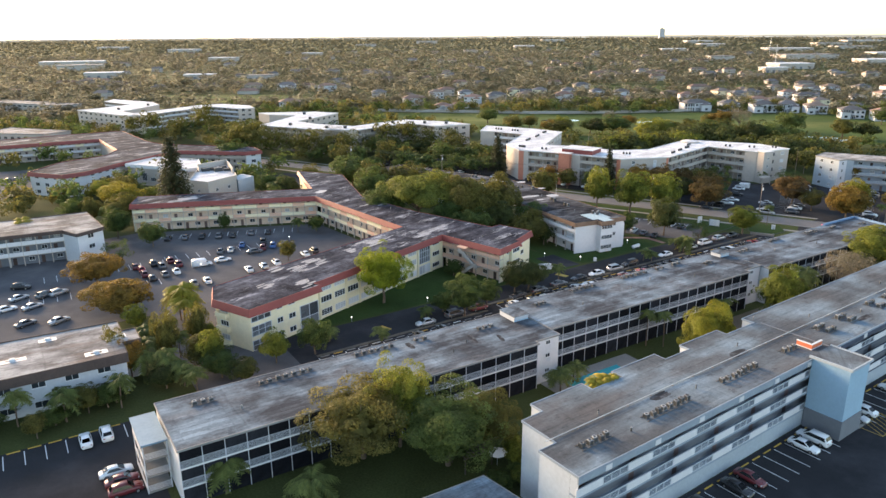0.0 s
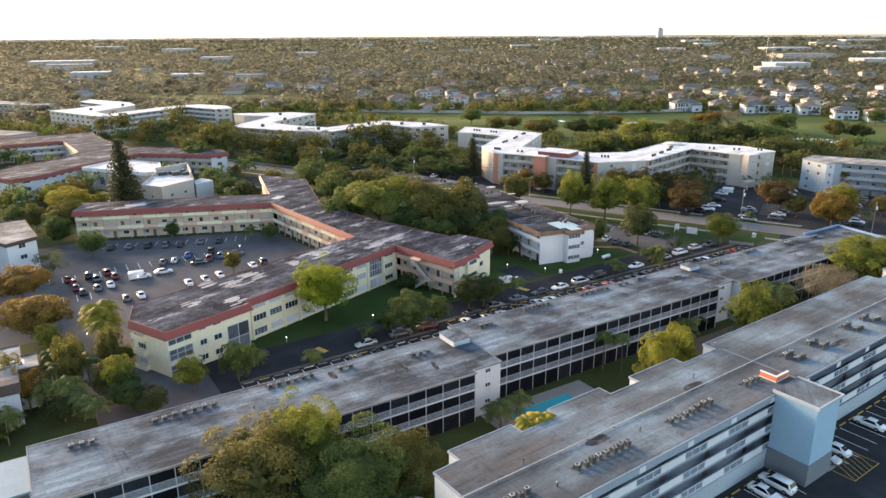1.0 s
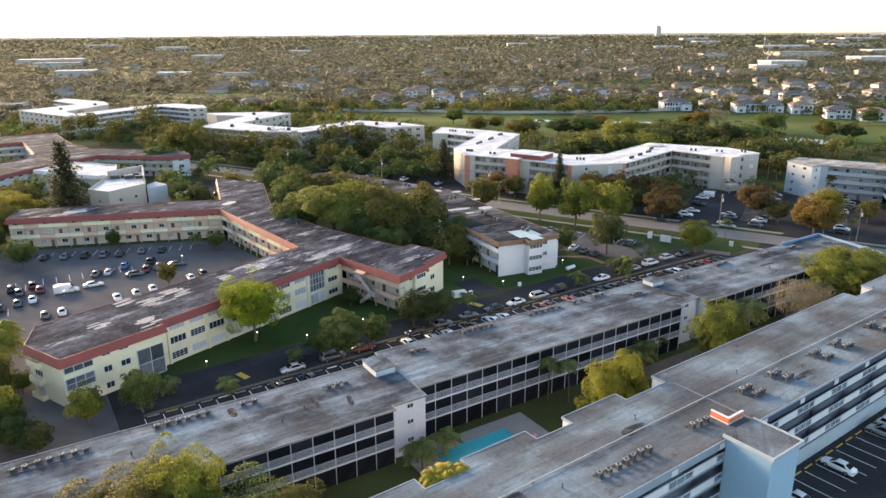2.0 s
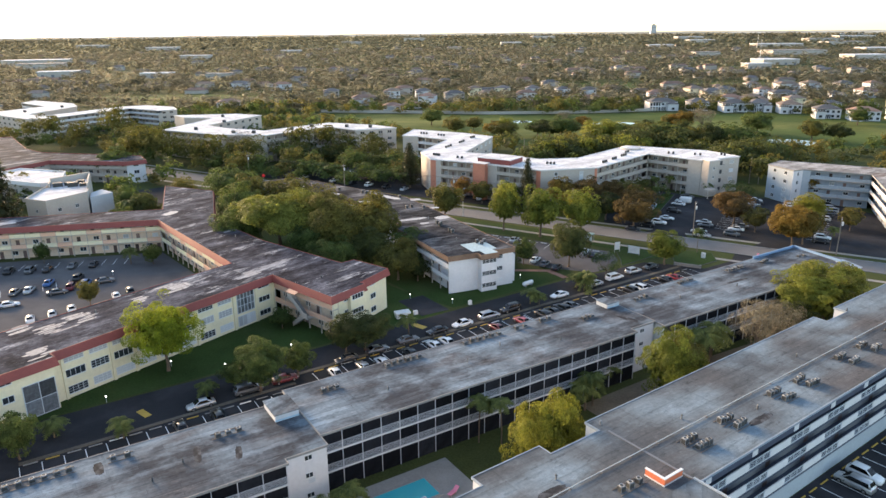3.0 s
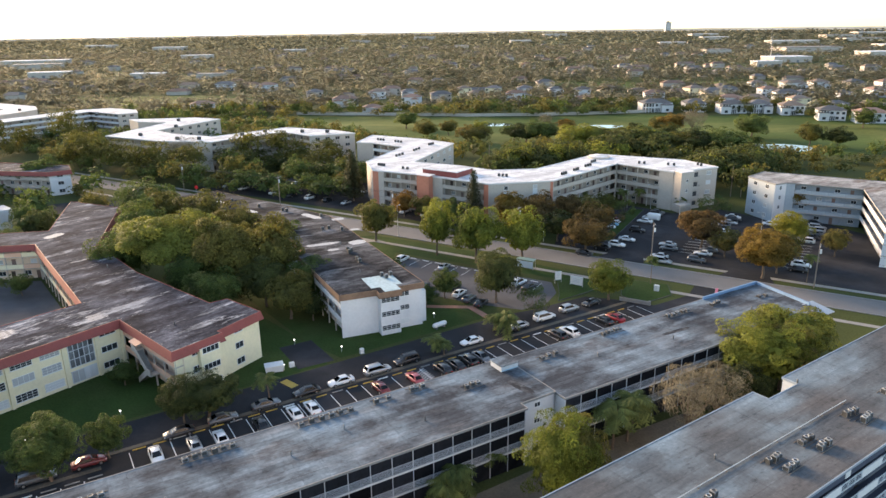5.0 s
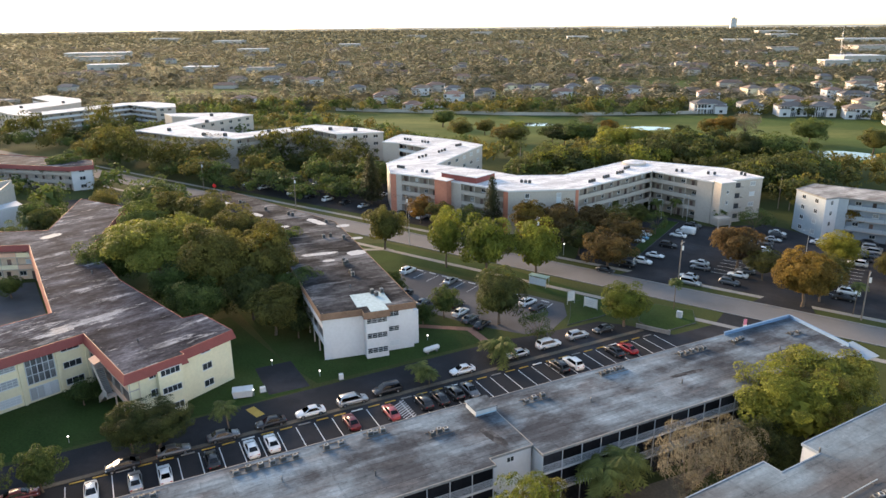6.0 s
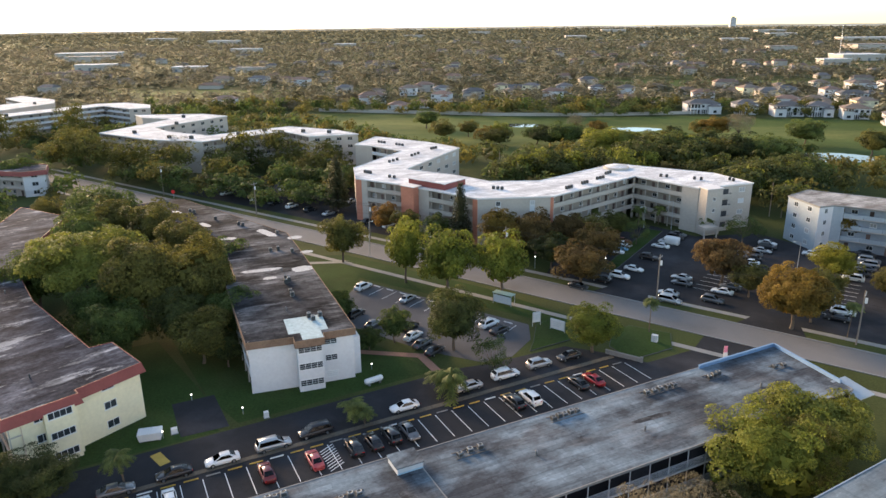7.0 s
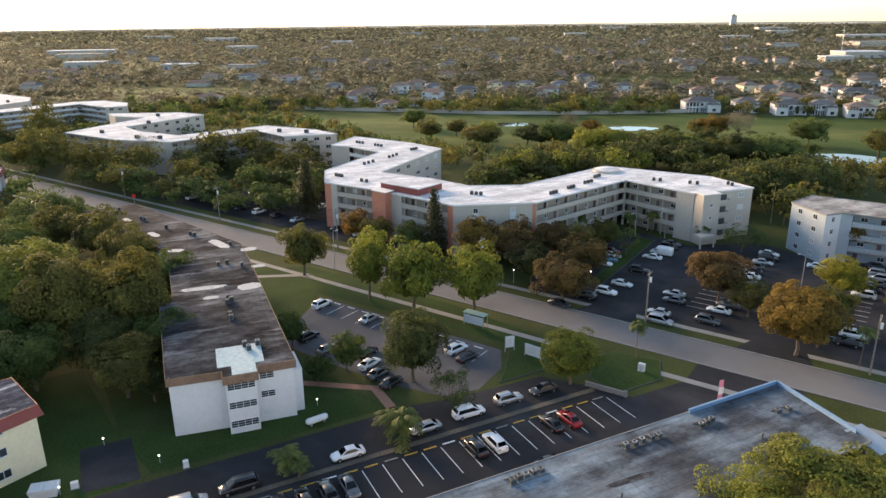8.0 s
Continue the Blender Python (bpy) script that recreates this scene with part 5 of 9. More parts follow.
put("wall", boxes("wall", M_RED, (-7.0, 6.5, -4.6, 5.0, 0, 1.7)), pent)
put("roof", boxes("roof", R_W, (-7.2, 6.7, -4.8, 5.2, 1.7, 1.9)), pent)
dome = thing("roof_tank", pose(115.5, 323.5, 13.02), "low round pale tank on the white roof", "tank")
bm = bmesh.new()
bmesh.ops.create_cone(bm, cap_ends=True, segments=28, radius1=4.0, radius2=3.9, depth=0.6, matrix=pose(0, 0, 0.3))
part("tank_wall", bm, M_OFFWHITE, dome)
bm = bmesh.new()
bmesh.ops.create_cone(bm, cap_ends=True, segments=28, radius1=3.5, radius2=0.6, depth=0.35, matrix=pose(0, 0, 0.775))
part("tank_lid", bm, R_W, dome)
B_OUT = [(157.5, 292.0), (161.0, 280.4), (165.2, 282.2), (167.5, 281.3), (183.4, 272.0), (169.5, 237.1), (182.6, 231.9), (201.2, 278.7), (165.4, 299.5)]
# Gallery walls darker than the rest: recess shade put into the wall colour.
BB, Bo, _ = block("blue_grey_apartment_block", "four-storey pale grey-blue block with patched grey roof and white balconies", B_OUT, 12.0, 4, M_PALEBLUEGREY, R_P, over=0.2, lip=0.1,
                  styles={0: "win", 1: "win", 3: "gallery", 4: "gallery", 5: "win"}, walls={1: M_WHITE, 3: M_BLUEGREY, 4: M_BLUEGREY, 5: M_WHITE}, inset={3: 1.5, 4: 1.5}, opts={0: dict(bay=3.6, w=1.5, margin=0.8), 1: dict(w=0.9, bay=3.0, margin=0.5), 3: dict(bay=4.4, rail=M_PALEBLUEGREY, posts=False), 4: dict(bay=4.4, rail=M_WHITE, posts=False), 5: dict(bay=5.0)})
W2_OUT = [(-98.8, 393.0), (-68.0, 376.0), (-42.5, 371.0), (-18.0, 400.0), (-2.5, 386.0), (17.0, 393.0), (5.0, 404.0), (-19.5, 415.0), (-47.0, 387.0), (-70.0, 398.0), (-82.0, 410.0), (-64.0, 452.0), (-80.0, 460.0), (-115.0, 455.0), (-106.0, 445.0), (-88.0, 440.0)]
block("white_roofed_block", "four-storey off-white block with white coated roof and open galleries", W2_OUT, 13.0, 4, M_OFFWHITE, R_W, over=0.2, top=M_WHITE, lip=0.12, plain=True,
      styles={0: "gallery", 2: "gallery", 3: "gallery", 4: "win", 10: "win", 15: "win"}, inset={0: 1.5, 2: 1.5, 3: 1.5}, walls={0: M_SHADED_TAN, 2: M_SHADED_TAN, 3: M_SHADED_TAN}, opts={0: dict(rail=M_OFFWHITE, bay=5, posts=False), 2: dict(rail=M_OFFWHITE, bay=5), 3: dict(rail=M_OFFWHITE, bay=5), 10: dict(bay=6), 15: dict(bay=6)})
W3_OUT = [(-246, 487), (-199, 452.5), (-188, 455), (-162, 506), (-138, 491), (-128, 496), (-136, 512), (-158, 524), (-172, 517), (-199, 465), (-212, 478), (-204, 522), (-216, 541), (-256, 566), (-256, 549), (-226, 524), (-238, 496)]
block("white_roofed_block", "four-storey pale block with white coated roof and open galleries", W3_OUT, 12.0, 4, M_OFFWHITE, R_W, over=0.2, top=M_WHITE, lip=0.12, plain=True, styles={0: "win", 1: "win", 2: "gallery", 3: "gallery", 4: "win", 14: "gallery"}, inset={2: 1.5, 3: 1.5, 14: 1.5}, walls={2: M_SHADED_TAN, 3: M_SHADED_TAN, 14: M_SHADED_TAN}, opts={0: dict(bay=6), 2: dict(bay=5.5, posts=False), 3: dict(bay=5.5, posts=False), 14: dict(doors=False, bay=6, posts=False)})
L6_OUT = [(-262, 405), (-222, 398), (-214, 412), (-258, 428)]
block("white_roofed_block", "low pale block with worn whitish roof among trees", L6_OUT, 8.0, 2, M_OFFWHITE, R_P, over=0.3, plain=True, styles={0: "win", 1: "win"})
L7_OUT = [(-395, 610), (-300, 570), (-292, 586), (-389, 628)]
block("white_roofed_block", "long low distant block with worn brownish roof", L7_OUT, 7.0, 2, M_OFFWHITE, R_P, over=0.2, plain=True, styles={0: "win"}, opts={0: dict(bay=6, w=3.6)})
L1_OUT = [ab(-40, 128.5), ab(13.9, 128.5), ab(13.9, 133.8), ab(17.0, 133.8), ab(17.0, 139.0), ab(14.6, 139.0), ab(14.6, 144.5), ab(-40, 146.5)]
LB, Lo, _ = block("white_garden_block", "two-storey white block with dark brown fascia and patched grey roof", L1_OUT, 7.5, 2, M_GREYWALL, R_P, M_BROWNFASCIA, 1.7, 0.25, styles={0: "win"}, opts={0: dict(bay=5.0, w=2.2)})
for a, b, w, d in ((9.5, 131.5, 3.8, 1.7), (-3.5, 136.0, 4.4, 1.4), (2.5, 142.5, 3.0, 1.5), (13.5, 137.0, 3.6, 1.8), (-14, 139, 5, 1.6)):
    put("roof_patch", boxes("roof_patch", M_FRAME, (-w / 2, w / 2, -d / 2, -d / 4, 0, 0.01), (-w / 2, w / 2, d / 4, d / 2, 0, 0.01), (-w / 2, -w / 4, -d / 4, d / 4, 0, 0.01), (w / 4, w / 2, -d / 4, d / 4, 0, 0.01)), LB, on(LB, Lo, a, b, 7.5))
    put("roof_hatch", boxes("roof_hatch", M_LOUVRE, (-0.45, 0.45, -0.3, 0.3, 0.0, 0.4)), LB, on(LB, Lo, a, b, 7.51))
L2_OUT = [ab(-60, 223), ab(-2, 222), ab(12, 220.5), ab(15, 214), ab(22, 218), ab(20, 240), ab(-60, 243)]
# Dark grey gallery backs: the shade of the openings is put into colour.
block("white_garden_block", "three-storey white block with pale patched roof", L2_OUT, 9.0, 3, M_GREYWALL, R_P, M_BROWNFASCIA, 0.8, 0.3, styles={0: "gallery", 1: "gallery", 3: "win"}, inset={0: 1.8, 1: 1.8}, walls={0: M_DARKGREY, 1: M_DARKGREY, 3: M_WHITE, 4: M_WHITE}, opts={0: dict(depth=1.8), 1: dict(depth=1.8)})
L3_OUT = [(-164.4, 280.1), (-148, 274), (-142, 281), (-137, 300), (-124, 332), (-90, 327), (-84, 331), (-90, 341), (-138, 352), (-150, 362), (-180, 402), (-197, 392), (-262, 345), (-253, 328), (-178, 371), (-153, 336), (-151, 320), (-163, 303)]
L3B, L3o, _ = block("red_fascia_block", "three-storey cream block with dull red fascia and dark patched roof", L3_OUT, 9.0, 3, plain=True, wall=M_OFFWHITE, roof=R_Y, fascia=M_RED, fh=1.4, over=0.3, flare=0.35, walls={0: M_WHITE, 1: M_WHITE, 2: M_WHITE, 5: M_WHITE}, styles={0: "win", 1: "win", 2: "win", 3: "win", 4: "gallery", 5: "win", 13: "gallery"},
                      inset={4: 1.5, 13: 1.5}, opts={4: dict(rail=M_OFFWHITE), 13: dict(rail=M_CREAM, alt=M_WHITE), 1: dict(w=2.6, bay=4)})
L4_OUT = [(-93.2, 258.8), (-84.9, 255.2), (-78.0, 268.0), (-80.9, 275.4), (-88.9, 294.0), (-99.0, 290.6), (-96.5, 280.0)]
L4B, L4o, _ = block("clubhouse", "white stepped clubhouse with parapets and pale flat roofs", L4_OUT, 9.3, 2, M_OFFWHITE, R_W, over=0.15, lip=0.7, top=M_OFFWHITE, styles={0: "win", 1: "win"}, opts={0: dict(bay=4.4, w=1.0, h=1.1, skip=0.5), 1: dict(bay=4.6, w=1.3, h=1.2, skip=0.2)})


def club_part(name, mat, poly, z0, z1):
    bm = bmesh.new()
    prism(bm, ccw([(x - L4o[0], y - L4o[1]) for x, y in poly]), z0, z1, bottom=True)
    return part(name, bm, mat, L4B)


# plant well on the roof behind white screen walls
club_part("screen_wall", M_OFFWHITE, [(-96.9, 281.8), (-88.6, 293.2), (-89.1, 293.6), (-97.4, 282.2)], 9.32, 11.6)
club_part("screen_wall", M_OFFWHITE, [(-88.5, 293.0), (-80.9, 275.2), (-81.4, 275.0), (-89.0, 292.8)], 9.32, 11.3)
club_part("screen_wall", M_OFFWHITE, [(-97.3, 281.6), (-95.2, 276.6), (-94.8, 276.8), (-96.9, 281.8)], 9.32, 10.9)
for x, y, w, d, hh in ((-93.4, 279.4, 1.5, 1.1, 1.3), (-90.8, 281.6, 1.3, 1.0, 1.1), (-88.4, 279.6, 1.6, 1.2, 1.4), (-88.0, 284.6, 1.2, 1.2, 1.2), (-85.0, 280.6, 1.4, 1.0, 1.0)):
    put("roof_plant", boxes("roof_plant", M_ACDARK, (-w, w, -d, d, 0, hh)), L4B, pose(x - L4o[0], y - L4o[1], 9.3, 0, 0, 30))
club_part("side_room", M_GREYWALL, [(-77.7, 268.8), (-73.6, 276.4), (-79.4, 281.2), (-80.7, 275.7)], 0, 7.8)
# long low wing with a deep white roof edge
WING = [(-133.4, 300.0), (-104.0, 288.4), (-99.4, 291.0), (-106.8, 309.4), (-127.2, 316.2)]
club_part("wing_wall", M_OFFWHITE, WING, 0, 7.6)
wing_loc = ccw([(x - L4o[0], y - L4o[1]) for x, y in WING])
bm = bmesh.new()
ring(bm, offset(wing_loc, 0.8), offset(wing_loc, 0.4), 7.4, 8.85)
part("wing_fascia", bm, M_WHITE, L4B)
bm = bmesh.new()
prism(bm, offset(wing_loc, 0.42), 7.6, 8.4, bottom=True)
part("wing_roof", bm, R_W, L4B)
E_w = edge_frame(WING[0], WING[1], L4o)
for k in range(6):
    window(L4B, E_w @ pose(4.0 + 4.6 * k, 0, 2.0), 2.6, 3.4 if k % 2 else 1.6)
PAV_OUT = [ab(26, 56), ab(50.8, 57.5), ab(49.2, 67), ab(34, 67.4), ab(26, 64)]
block("pool_pavilion", "low single-storey pavilion with grey felt roof", PAV_OUT, 4.6, 1, M_GREYWALL, R_M, over=0.3, lip=0.08, styles={2: "win"})
per = thing("pergola", pose(*ab(53.5, 76.0), 0, 0, 0, A32), "dark timber pergola beside the pale block", "pergola")
for x in (-2.4, 2.4):
    for y in (-1.8, 1.8):
        put("post", shared("ppost", lambda: boxes("post", M_BROWNFASCIA, (-0.08, 0.08, -0.08, 0.08, 0, 2.5))), per, pose(x, y, 0))
for y in (-1.8, 1.8):
    put("beam", shared("pbeam", lambda: boxes("beam", M_BROWNFASCIA, (-2.7, 2.7, -0.07, 0.07, 2.5, 2.7))), per, pose(0, y, 0))
for k in range(9):
    put("rafter", shared("praft", lambda: boxes("rafter", M_BROWNFASCIA, (-0.05, 0.05, -2.2, 2.2, 2.7, 2.85))), per, pose(-2.4 + 0.6 * k, 0, 0))
um = thing("parasol", pose(*ab(56.5, 73.6), 0), "pale canvas parasol beside the pool court", "parasol")
bm = bmesh.new()
bmesh.ops.create_cone(bm, cap_ends=False, segments=8, radius1=1.5, radius2=0.05, depth=0.6, matrix=pose(0, 0, 2.5))
part("canopy", bm, M_FRAME, um)
bm = bmesh.new()
bmesh.ops.create_cone(bm, cap_ends=True, segments=8, radius1=0.04, radius2=0.04, depth=2.6, matrix=pose(0, 0, 1.3))
part("pole", bm, M_METALPOLE, um)

# ---- parked cars ----
def paint(name, colour, metal=0.0, rough=0.28):
    m = bpy.data.materials.new(name)
    m.use_nodes = True
    n, l = m.node_tree.nodes, m.node_tree.links
    p = n["Principled BSDF"]
    no = n.new("ShaderNodeTexNoise")
    no.inputs["Scale"].default_value = 1.4
    tc = n.new("ShaderNodeTexCoord")
    l.new(tc.outputs["Object"], no.inputs["Vector"])
    r = n.new("ShaderNodeMapRange")
    r.inputs["To Min"].default_value, r.inputs["To Max"].default_value = rough * 0.7, rough * 1.5
    l.new(no.outputs[0], r.inputs[0])
    l.new(r.outputs[0], p.inputs["Roughness"])
    p.inputs["Base Color"].default_value = (*colour, 1)
    p.inputs["Metallic"].default_value = metal
    p.inputs["Coat Weight"].default_value = 0.4
    return m


CAR_PAINT = {"white": (paint("car_white", (0.72, 0.73, 0.74)), "white"), "silver": (paint("car_silver", (0.46, 0.47, 0.48), 0.6), "silver"), "grey": (paint("car_grey", (0.13, 0.135, 0.145), 0.5), "dark grey"),
             "black": (paint("car_black", (0.014, 0.014, 0.017)), "black"), "red": (paint("car_red", (0.21, 0.008, 0.016)), "red"), "maroon": (paint("car_maroon", (0.13, 0.018, 0.022)), "dark red"),
             "blue": (paint("car_blue", (0.04, 0.11, 0.28)), "blue"), "rose": (paint("car_rose", (0.36, 0.07, 0.08)), "rose red"), "lightblue": (paint("car_light_blue", (0.16, 0.38, 0.55)), "light blue")}
M_CARGLASS = clear("car_glass", (0.012, 0.014, 0.017), 0.04)
M_TYRE = surface("tyre_rubber", (0.02, 0.02, 0.02), 0.9, var=0.2)
M_RIM = surface("alloy_rim", (0.42, 0.42, 0.43), 0.35, 0.8, var=0.1)
M_HEADLAMP = clear("headlamp_lens", (0.55, 0.56, 0.58), 0.1)
M_TAILLAMP = clear("tail_lamp_lens", (0.30, 0.01, 0.01), 0.15)


def loft(bm, rings, close=True):
    vs = [[bm.verts.new(p) for p in r] for r in rings]
    for a, b in zip(vs, vs[1:]):
        n = len(a)
        for k in range(n):
            bm.faces.new((a[k], a[(k + 1) % n], b[(k + 1) % n], b[k]))
    if close:
        bm.faces.new(vs[0][::-1])
        bm.faces.new(vs[-1])
    for f in bm.faces:
        f.smooth = True


FORMS = {
    # length sections (x, half width, top), then the cabin's (x, half width, height) at foot and roof
    "sedan": ([(-2.36, 0.62, 0.74), (-2.26, 0.80, 0.92), (-1.5, 0.89, 1.00), (-0.4, 0.91, 0.98), (0.7, 0.91, 0.95), (1.5, 0.88, 0.87), (2.15, 0.80, 0.74), (2.36, 0.60, 0.60)], (-2.0, 1.3), (-0.85, 0.22), 0.80, 0.56, 0.94, 1.44),
    "suv": ([(-2.34, 0.72, 0.80), (-2.26, 0.86, 1.05), (-1.4, 0.93, 1.10), (-0.3, 0.94, 1.09), (0.8, 0.94, 1.06), (1.6, 0.91, 1.00), (2.2, 0.83, 0.86), (2.36, 0.64, 0.68)], (-2.25, 1.25), (-1.55, 0.25), 0.86, 0.64, 1.04, 1.70),
    "wagon": ([(-2.55, 0.72, 0.80), (-2.46, 0.88, 1.05), (-1.4, 0.96, 1.10), (-0.3, 0.97, 1.08), (0.9, 0.97, 1.04), (1.75, 0.93, 0.96), (2.4, 0.84, 0.80), (2.55, 0.64, 0.66)], (-2.45, 1.6), (-1.9, 0.5), 0.90, 0.70, 1.04, 1.74),
    "van": ([(-2.75, 0.88, 1.2), (-2.7, 0.98, 2.1), (-1.4, 1.0, 2.2), (0.4, 1.0, 2.2), (1.05, 0.98, 2.05), (1.6, 0.96, 1.2), (2.5, 0.88, 0.95), (2.75, 0.7, 0.7)], (0.0, 1.85), (0.25, 1.0), 0.99, 0.86, 1.15, 2.16),
}
CARS = {}


def car_proto(form, colour, near=True):
    secs, foot, roof, wf, wr, zf, zr = FORMS[form]
    mat = CAR_PAINT[colour][0]
    root = new("car")
    bm = bmesh.new()
    zb = 0.24
    loft(bm, [[(x, -w * 0.88, zb), (x, -w, zb + 0.2), (x, -w * 1.0, z - 0.26), (x, -w * 0.93, z - 0.07), (x, -w * 0.6, z), (x, w * 0.6, z), (x, w * 0.93, z - 0.07), (x, w * 1.0, z - 0.26), (x, w, zb + 0.2), (x, w * 0.88, zb)] for x, w, z in secs])
    part("body", bm, mat, root)

    def at(x, side, up):
        """A point of the cabin's skin: along x, by its side (-1 to 1) and from foot (0) to roof (1)."""
        w = wf + (wr - wf) * up
        return (x, side * w, zf - 0.05 + (zr - zf + 0.05) * up)
    bm = bmesh.new()
    loft(bm, [[at(foot[0], -0.92, 0), at(foot[0], 0.92, 0), at(foot[0] + 0.05, 0.86, 0.08), at(foot[0] + 0.05, 0, 0.1), at(foot[0] + 0.05, -0.86, 0.08)],
              [at(roof[0] - 0.12, -1, 0), at(roof[0] - 0.12, 1, 0), at(roof[0] - 0.12, 0.97, 0.93), at(roof[0] - 0.12, 0, 0.97), at(roof[0] - 0.12, -0.97, 0.93)],
              [at((roof[0] + roof[1]) / 2, -1, 0), at((roof[0] + roof[1]) / 2, 1, 0), at((roof[0] + roof[1]) / 2, 0.98, 0.97), at((roof[0] + roof[1]) / 2, 0, 1.04), at((roof[0] + roof[1]) / 2, -0.98, 0.97)],
              [at(roof[1], -1, 0), at(roof[1], 1, 0), at(roof[1], 0.97, 0.94), at(roof[1], 0, 0.99), at(roof[1], -0.97, 0.94)],
              [at(foot[1], -0.95, -0.1), at(foot[1], 0.95, -0.1), at(foot[1] - 0.05, 0.88, 0.02), at(foot[1] - 0.05, 0, 0.06), at(foot[1] - 0.05, -0.88, 0.02)]])
    part("cabin", bm, mat, root)

    def pane(name, pts):
        bm = bmesh.new()
        bm.faces.new([bm.verts.new(p) for p in pts])
        r = bmesh.ops.solidify(bm, geom=bm.faces[:], thickness=0.014)
        part(name, bm, M_CARGLASS, root)
    x0, x1 = roof[1], foot[1] - 0.05
    o = 0.022

    def mix(u, side):
        return (x0 + (x1 - x0) * u + o, side * (wr * 0.97 + (wf * 0.88 - wr * 0.97) * u) * 0.94, (zr - 0.035) + (zf - 0.04 - zr + 0.035) * u + o)
    pane("windshield", [mix(0.07, -1), mix(0.9, -1), mix(0.9, 1), mix(0.07, 1)])
    x2, x3 = roof[0] - 0.12, foot[0] + 0.05

    def mixr(u, side):
        return (x2 + (x3 - x2) * u - o, side * (wr * 0.97 + (wf * 0.86 - wr * 0.97) * u) * 0.92, (zr - 0.04) + (zf - zr + 0.04) * u + o)
    if form != "van":
        pane("rear_window", [mixr(0.08, 1), mixr(0.8, 1), mixr(0.8, -1), mixr(0.08, -1)])
    for s in (-1, 1):
        e = 1.028

        def sd(x, up):
            p = at(x, s * e, up)
            return (p[0], p[1], p[2])
        xa, xb = foot[0] + (roof[0] - foot[0]) * 0.55, foot[1] - (foot[1] - roof[1]) * 0.32
        pts = [sd(xa, 0.14), sd(xb, 0.14), sd(roof[1] - 0.02, 0.86), sd(roof[0] - 0.05, 0.86)]
        pane("side_window", pts if s > 0 else pts[::-1])
    wheel = shared("wheel", make_wheel)
    for x in (secs[-1][0] - 0.92, secs[0][0] + 0.95):
        for s in (-1, 1):
            put("wheel", wheel, root, pose(x, s * 0.80 * (1.07 if form != "sedan" else 1), 0.33, 90 if s < 0 else -90, 0, 0))
    if near:
        for s in (-1, 1):
            put("headlight", shared("hlamp", lambda: boxes("headlight", M_HEADLAMP, (-0.14, 0.02, -0.19, 0.19, -0.06, 0.06))), root, pose(secs[-2][0] + 0.06, s * 0.58, secs[-2][2] - 0.11))
            put("tail_light", shared("tlamp", lambda: boxes("tail_light", M_TAILLAMP, (-0.03, 0.10, -0.16, 0.16, -0.07, 0.07))), root, pose(secs[0][0] + 0.04, s * 0.56, secs[1][2] - 0.2))
    return root


def make_wheel():
    bm = bmesh.new()
    bmesh.ops.create_cone(bm, cap_ends=True, segments=16, radius1=0.33, radius2=0.33, depth=0.22)
    for f in bm.faces:
        f.material_index = 0
    r = bmesh.ops.create_cone(bm, cap_ends=True, segments=12, radius1=0.20, radius2=0.19, depth=0.03, matrix=pose(0, 0, 0.115))
    for v in r["verts"]:
        for f in v.link_faces:
            f.material_index = 1
    return mesh_of("wheel", bm, M_TYRE, M_RIM)


def car(form, colour, x, y, heading, where="in a parking bay", near=True):
    key = (form, colour, near)
    m = pose(x, y, 0.028, 0, 0, heading)
    if key not in CARS:
        CARS[key] = ob = car_proto(form, colour, near)
        ob.matrix_basis = m
    else:
        ob = copy_thing(CARS[key], m)
    ob.name = {"van": "van"}.get(form, "car")
    kind = {"sedan": "saloon car", "suv": "sport utility car", "wagon": "long estate car", "van": "delivery van"}[form]
    return tagged(ob, f"{CAR_PAINT[colour][1]} {kind} parked {where}", "van" if form == "van" else "car", "parked cars")


U0, V0 = A32, A32 + 90
# bays behind the grey-roofed block
for form, colour, a, b, h in (("suv", "black", 174.2, 122.9, V0), ("suv", "white", 177.2, 122.8, V0), ("sedan", "black", 187.0, 123.2, V0), ("sedan", "red", 190.0, 123.0, V0), ("sedan", "black", 181.5, 115.5, U0), ("sedan", "grey", 156.0, 123.0, V0),
                              ("suv", "black", 153.2, 123.2, V0), ("sedan", "black", 150.3, 123.0, V0), ("suv", "black", 147.3, 122.9, V0), ("sedan", "rose", 141.4, 122.6, V0), ("sedan", "maroon", 134.8, 122.8, V0),
                              ("sedan", "white", 122.4, 122.8, V0), ("sedan", "white", 119.4, 122.7, V0), ("sedan", "black", 113.8, 122.5, V0), ("sedan", "white", 107.4, 121.9, V0), ("sedan", "silver", 103.6, 122.2, V0), ("sedan", "white", 98.2, 122.3, V0),
                              ("suv", "black", 76.1, 119.5, V0), ("sedan", "black", 70.2, 119.6, V0)):
    car(form, colour, *ab(a, b), h + (180 if (a * 7) % 3 < 1 else 0), "behind the grey-roofed block")
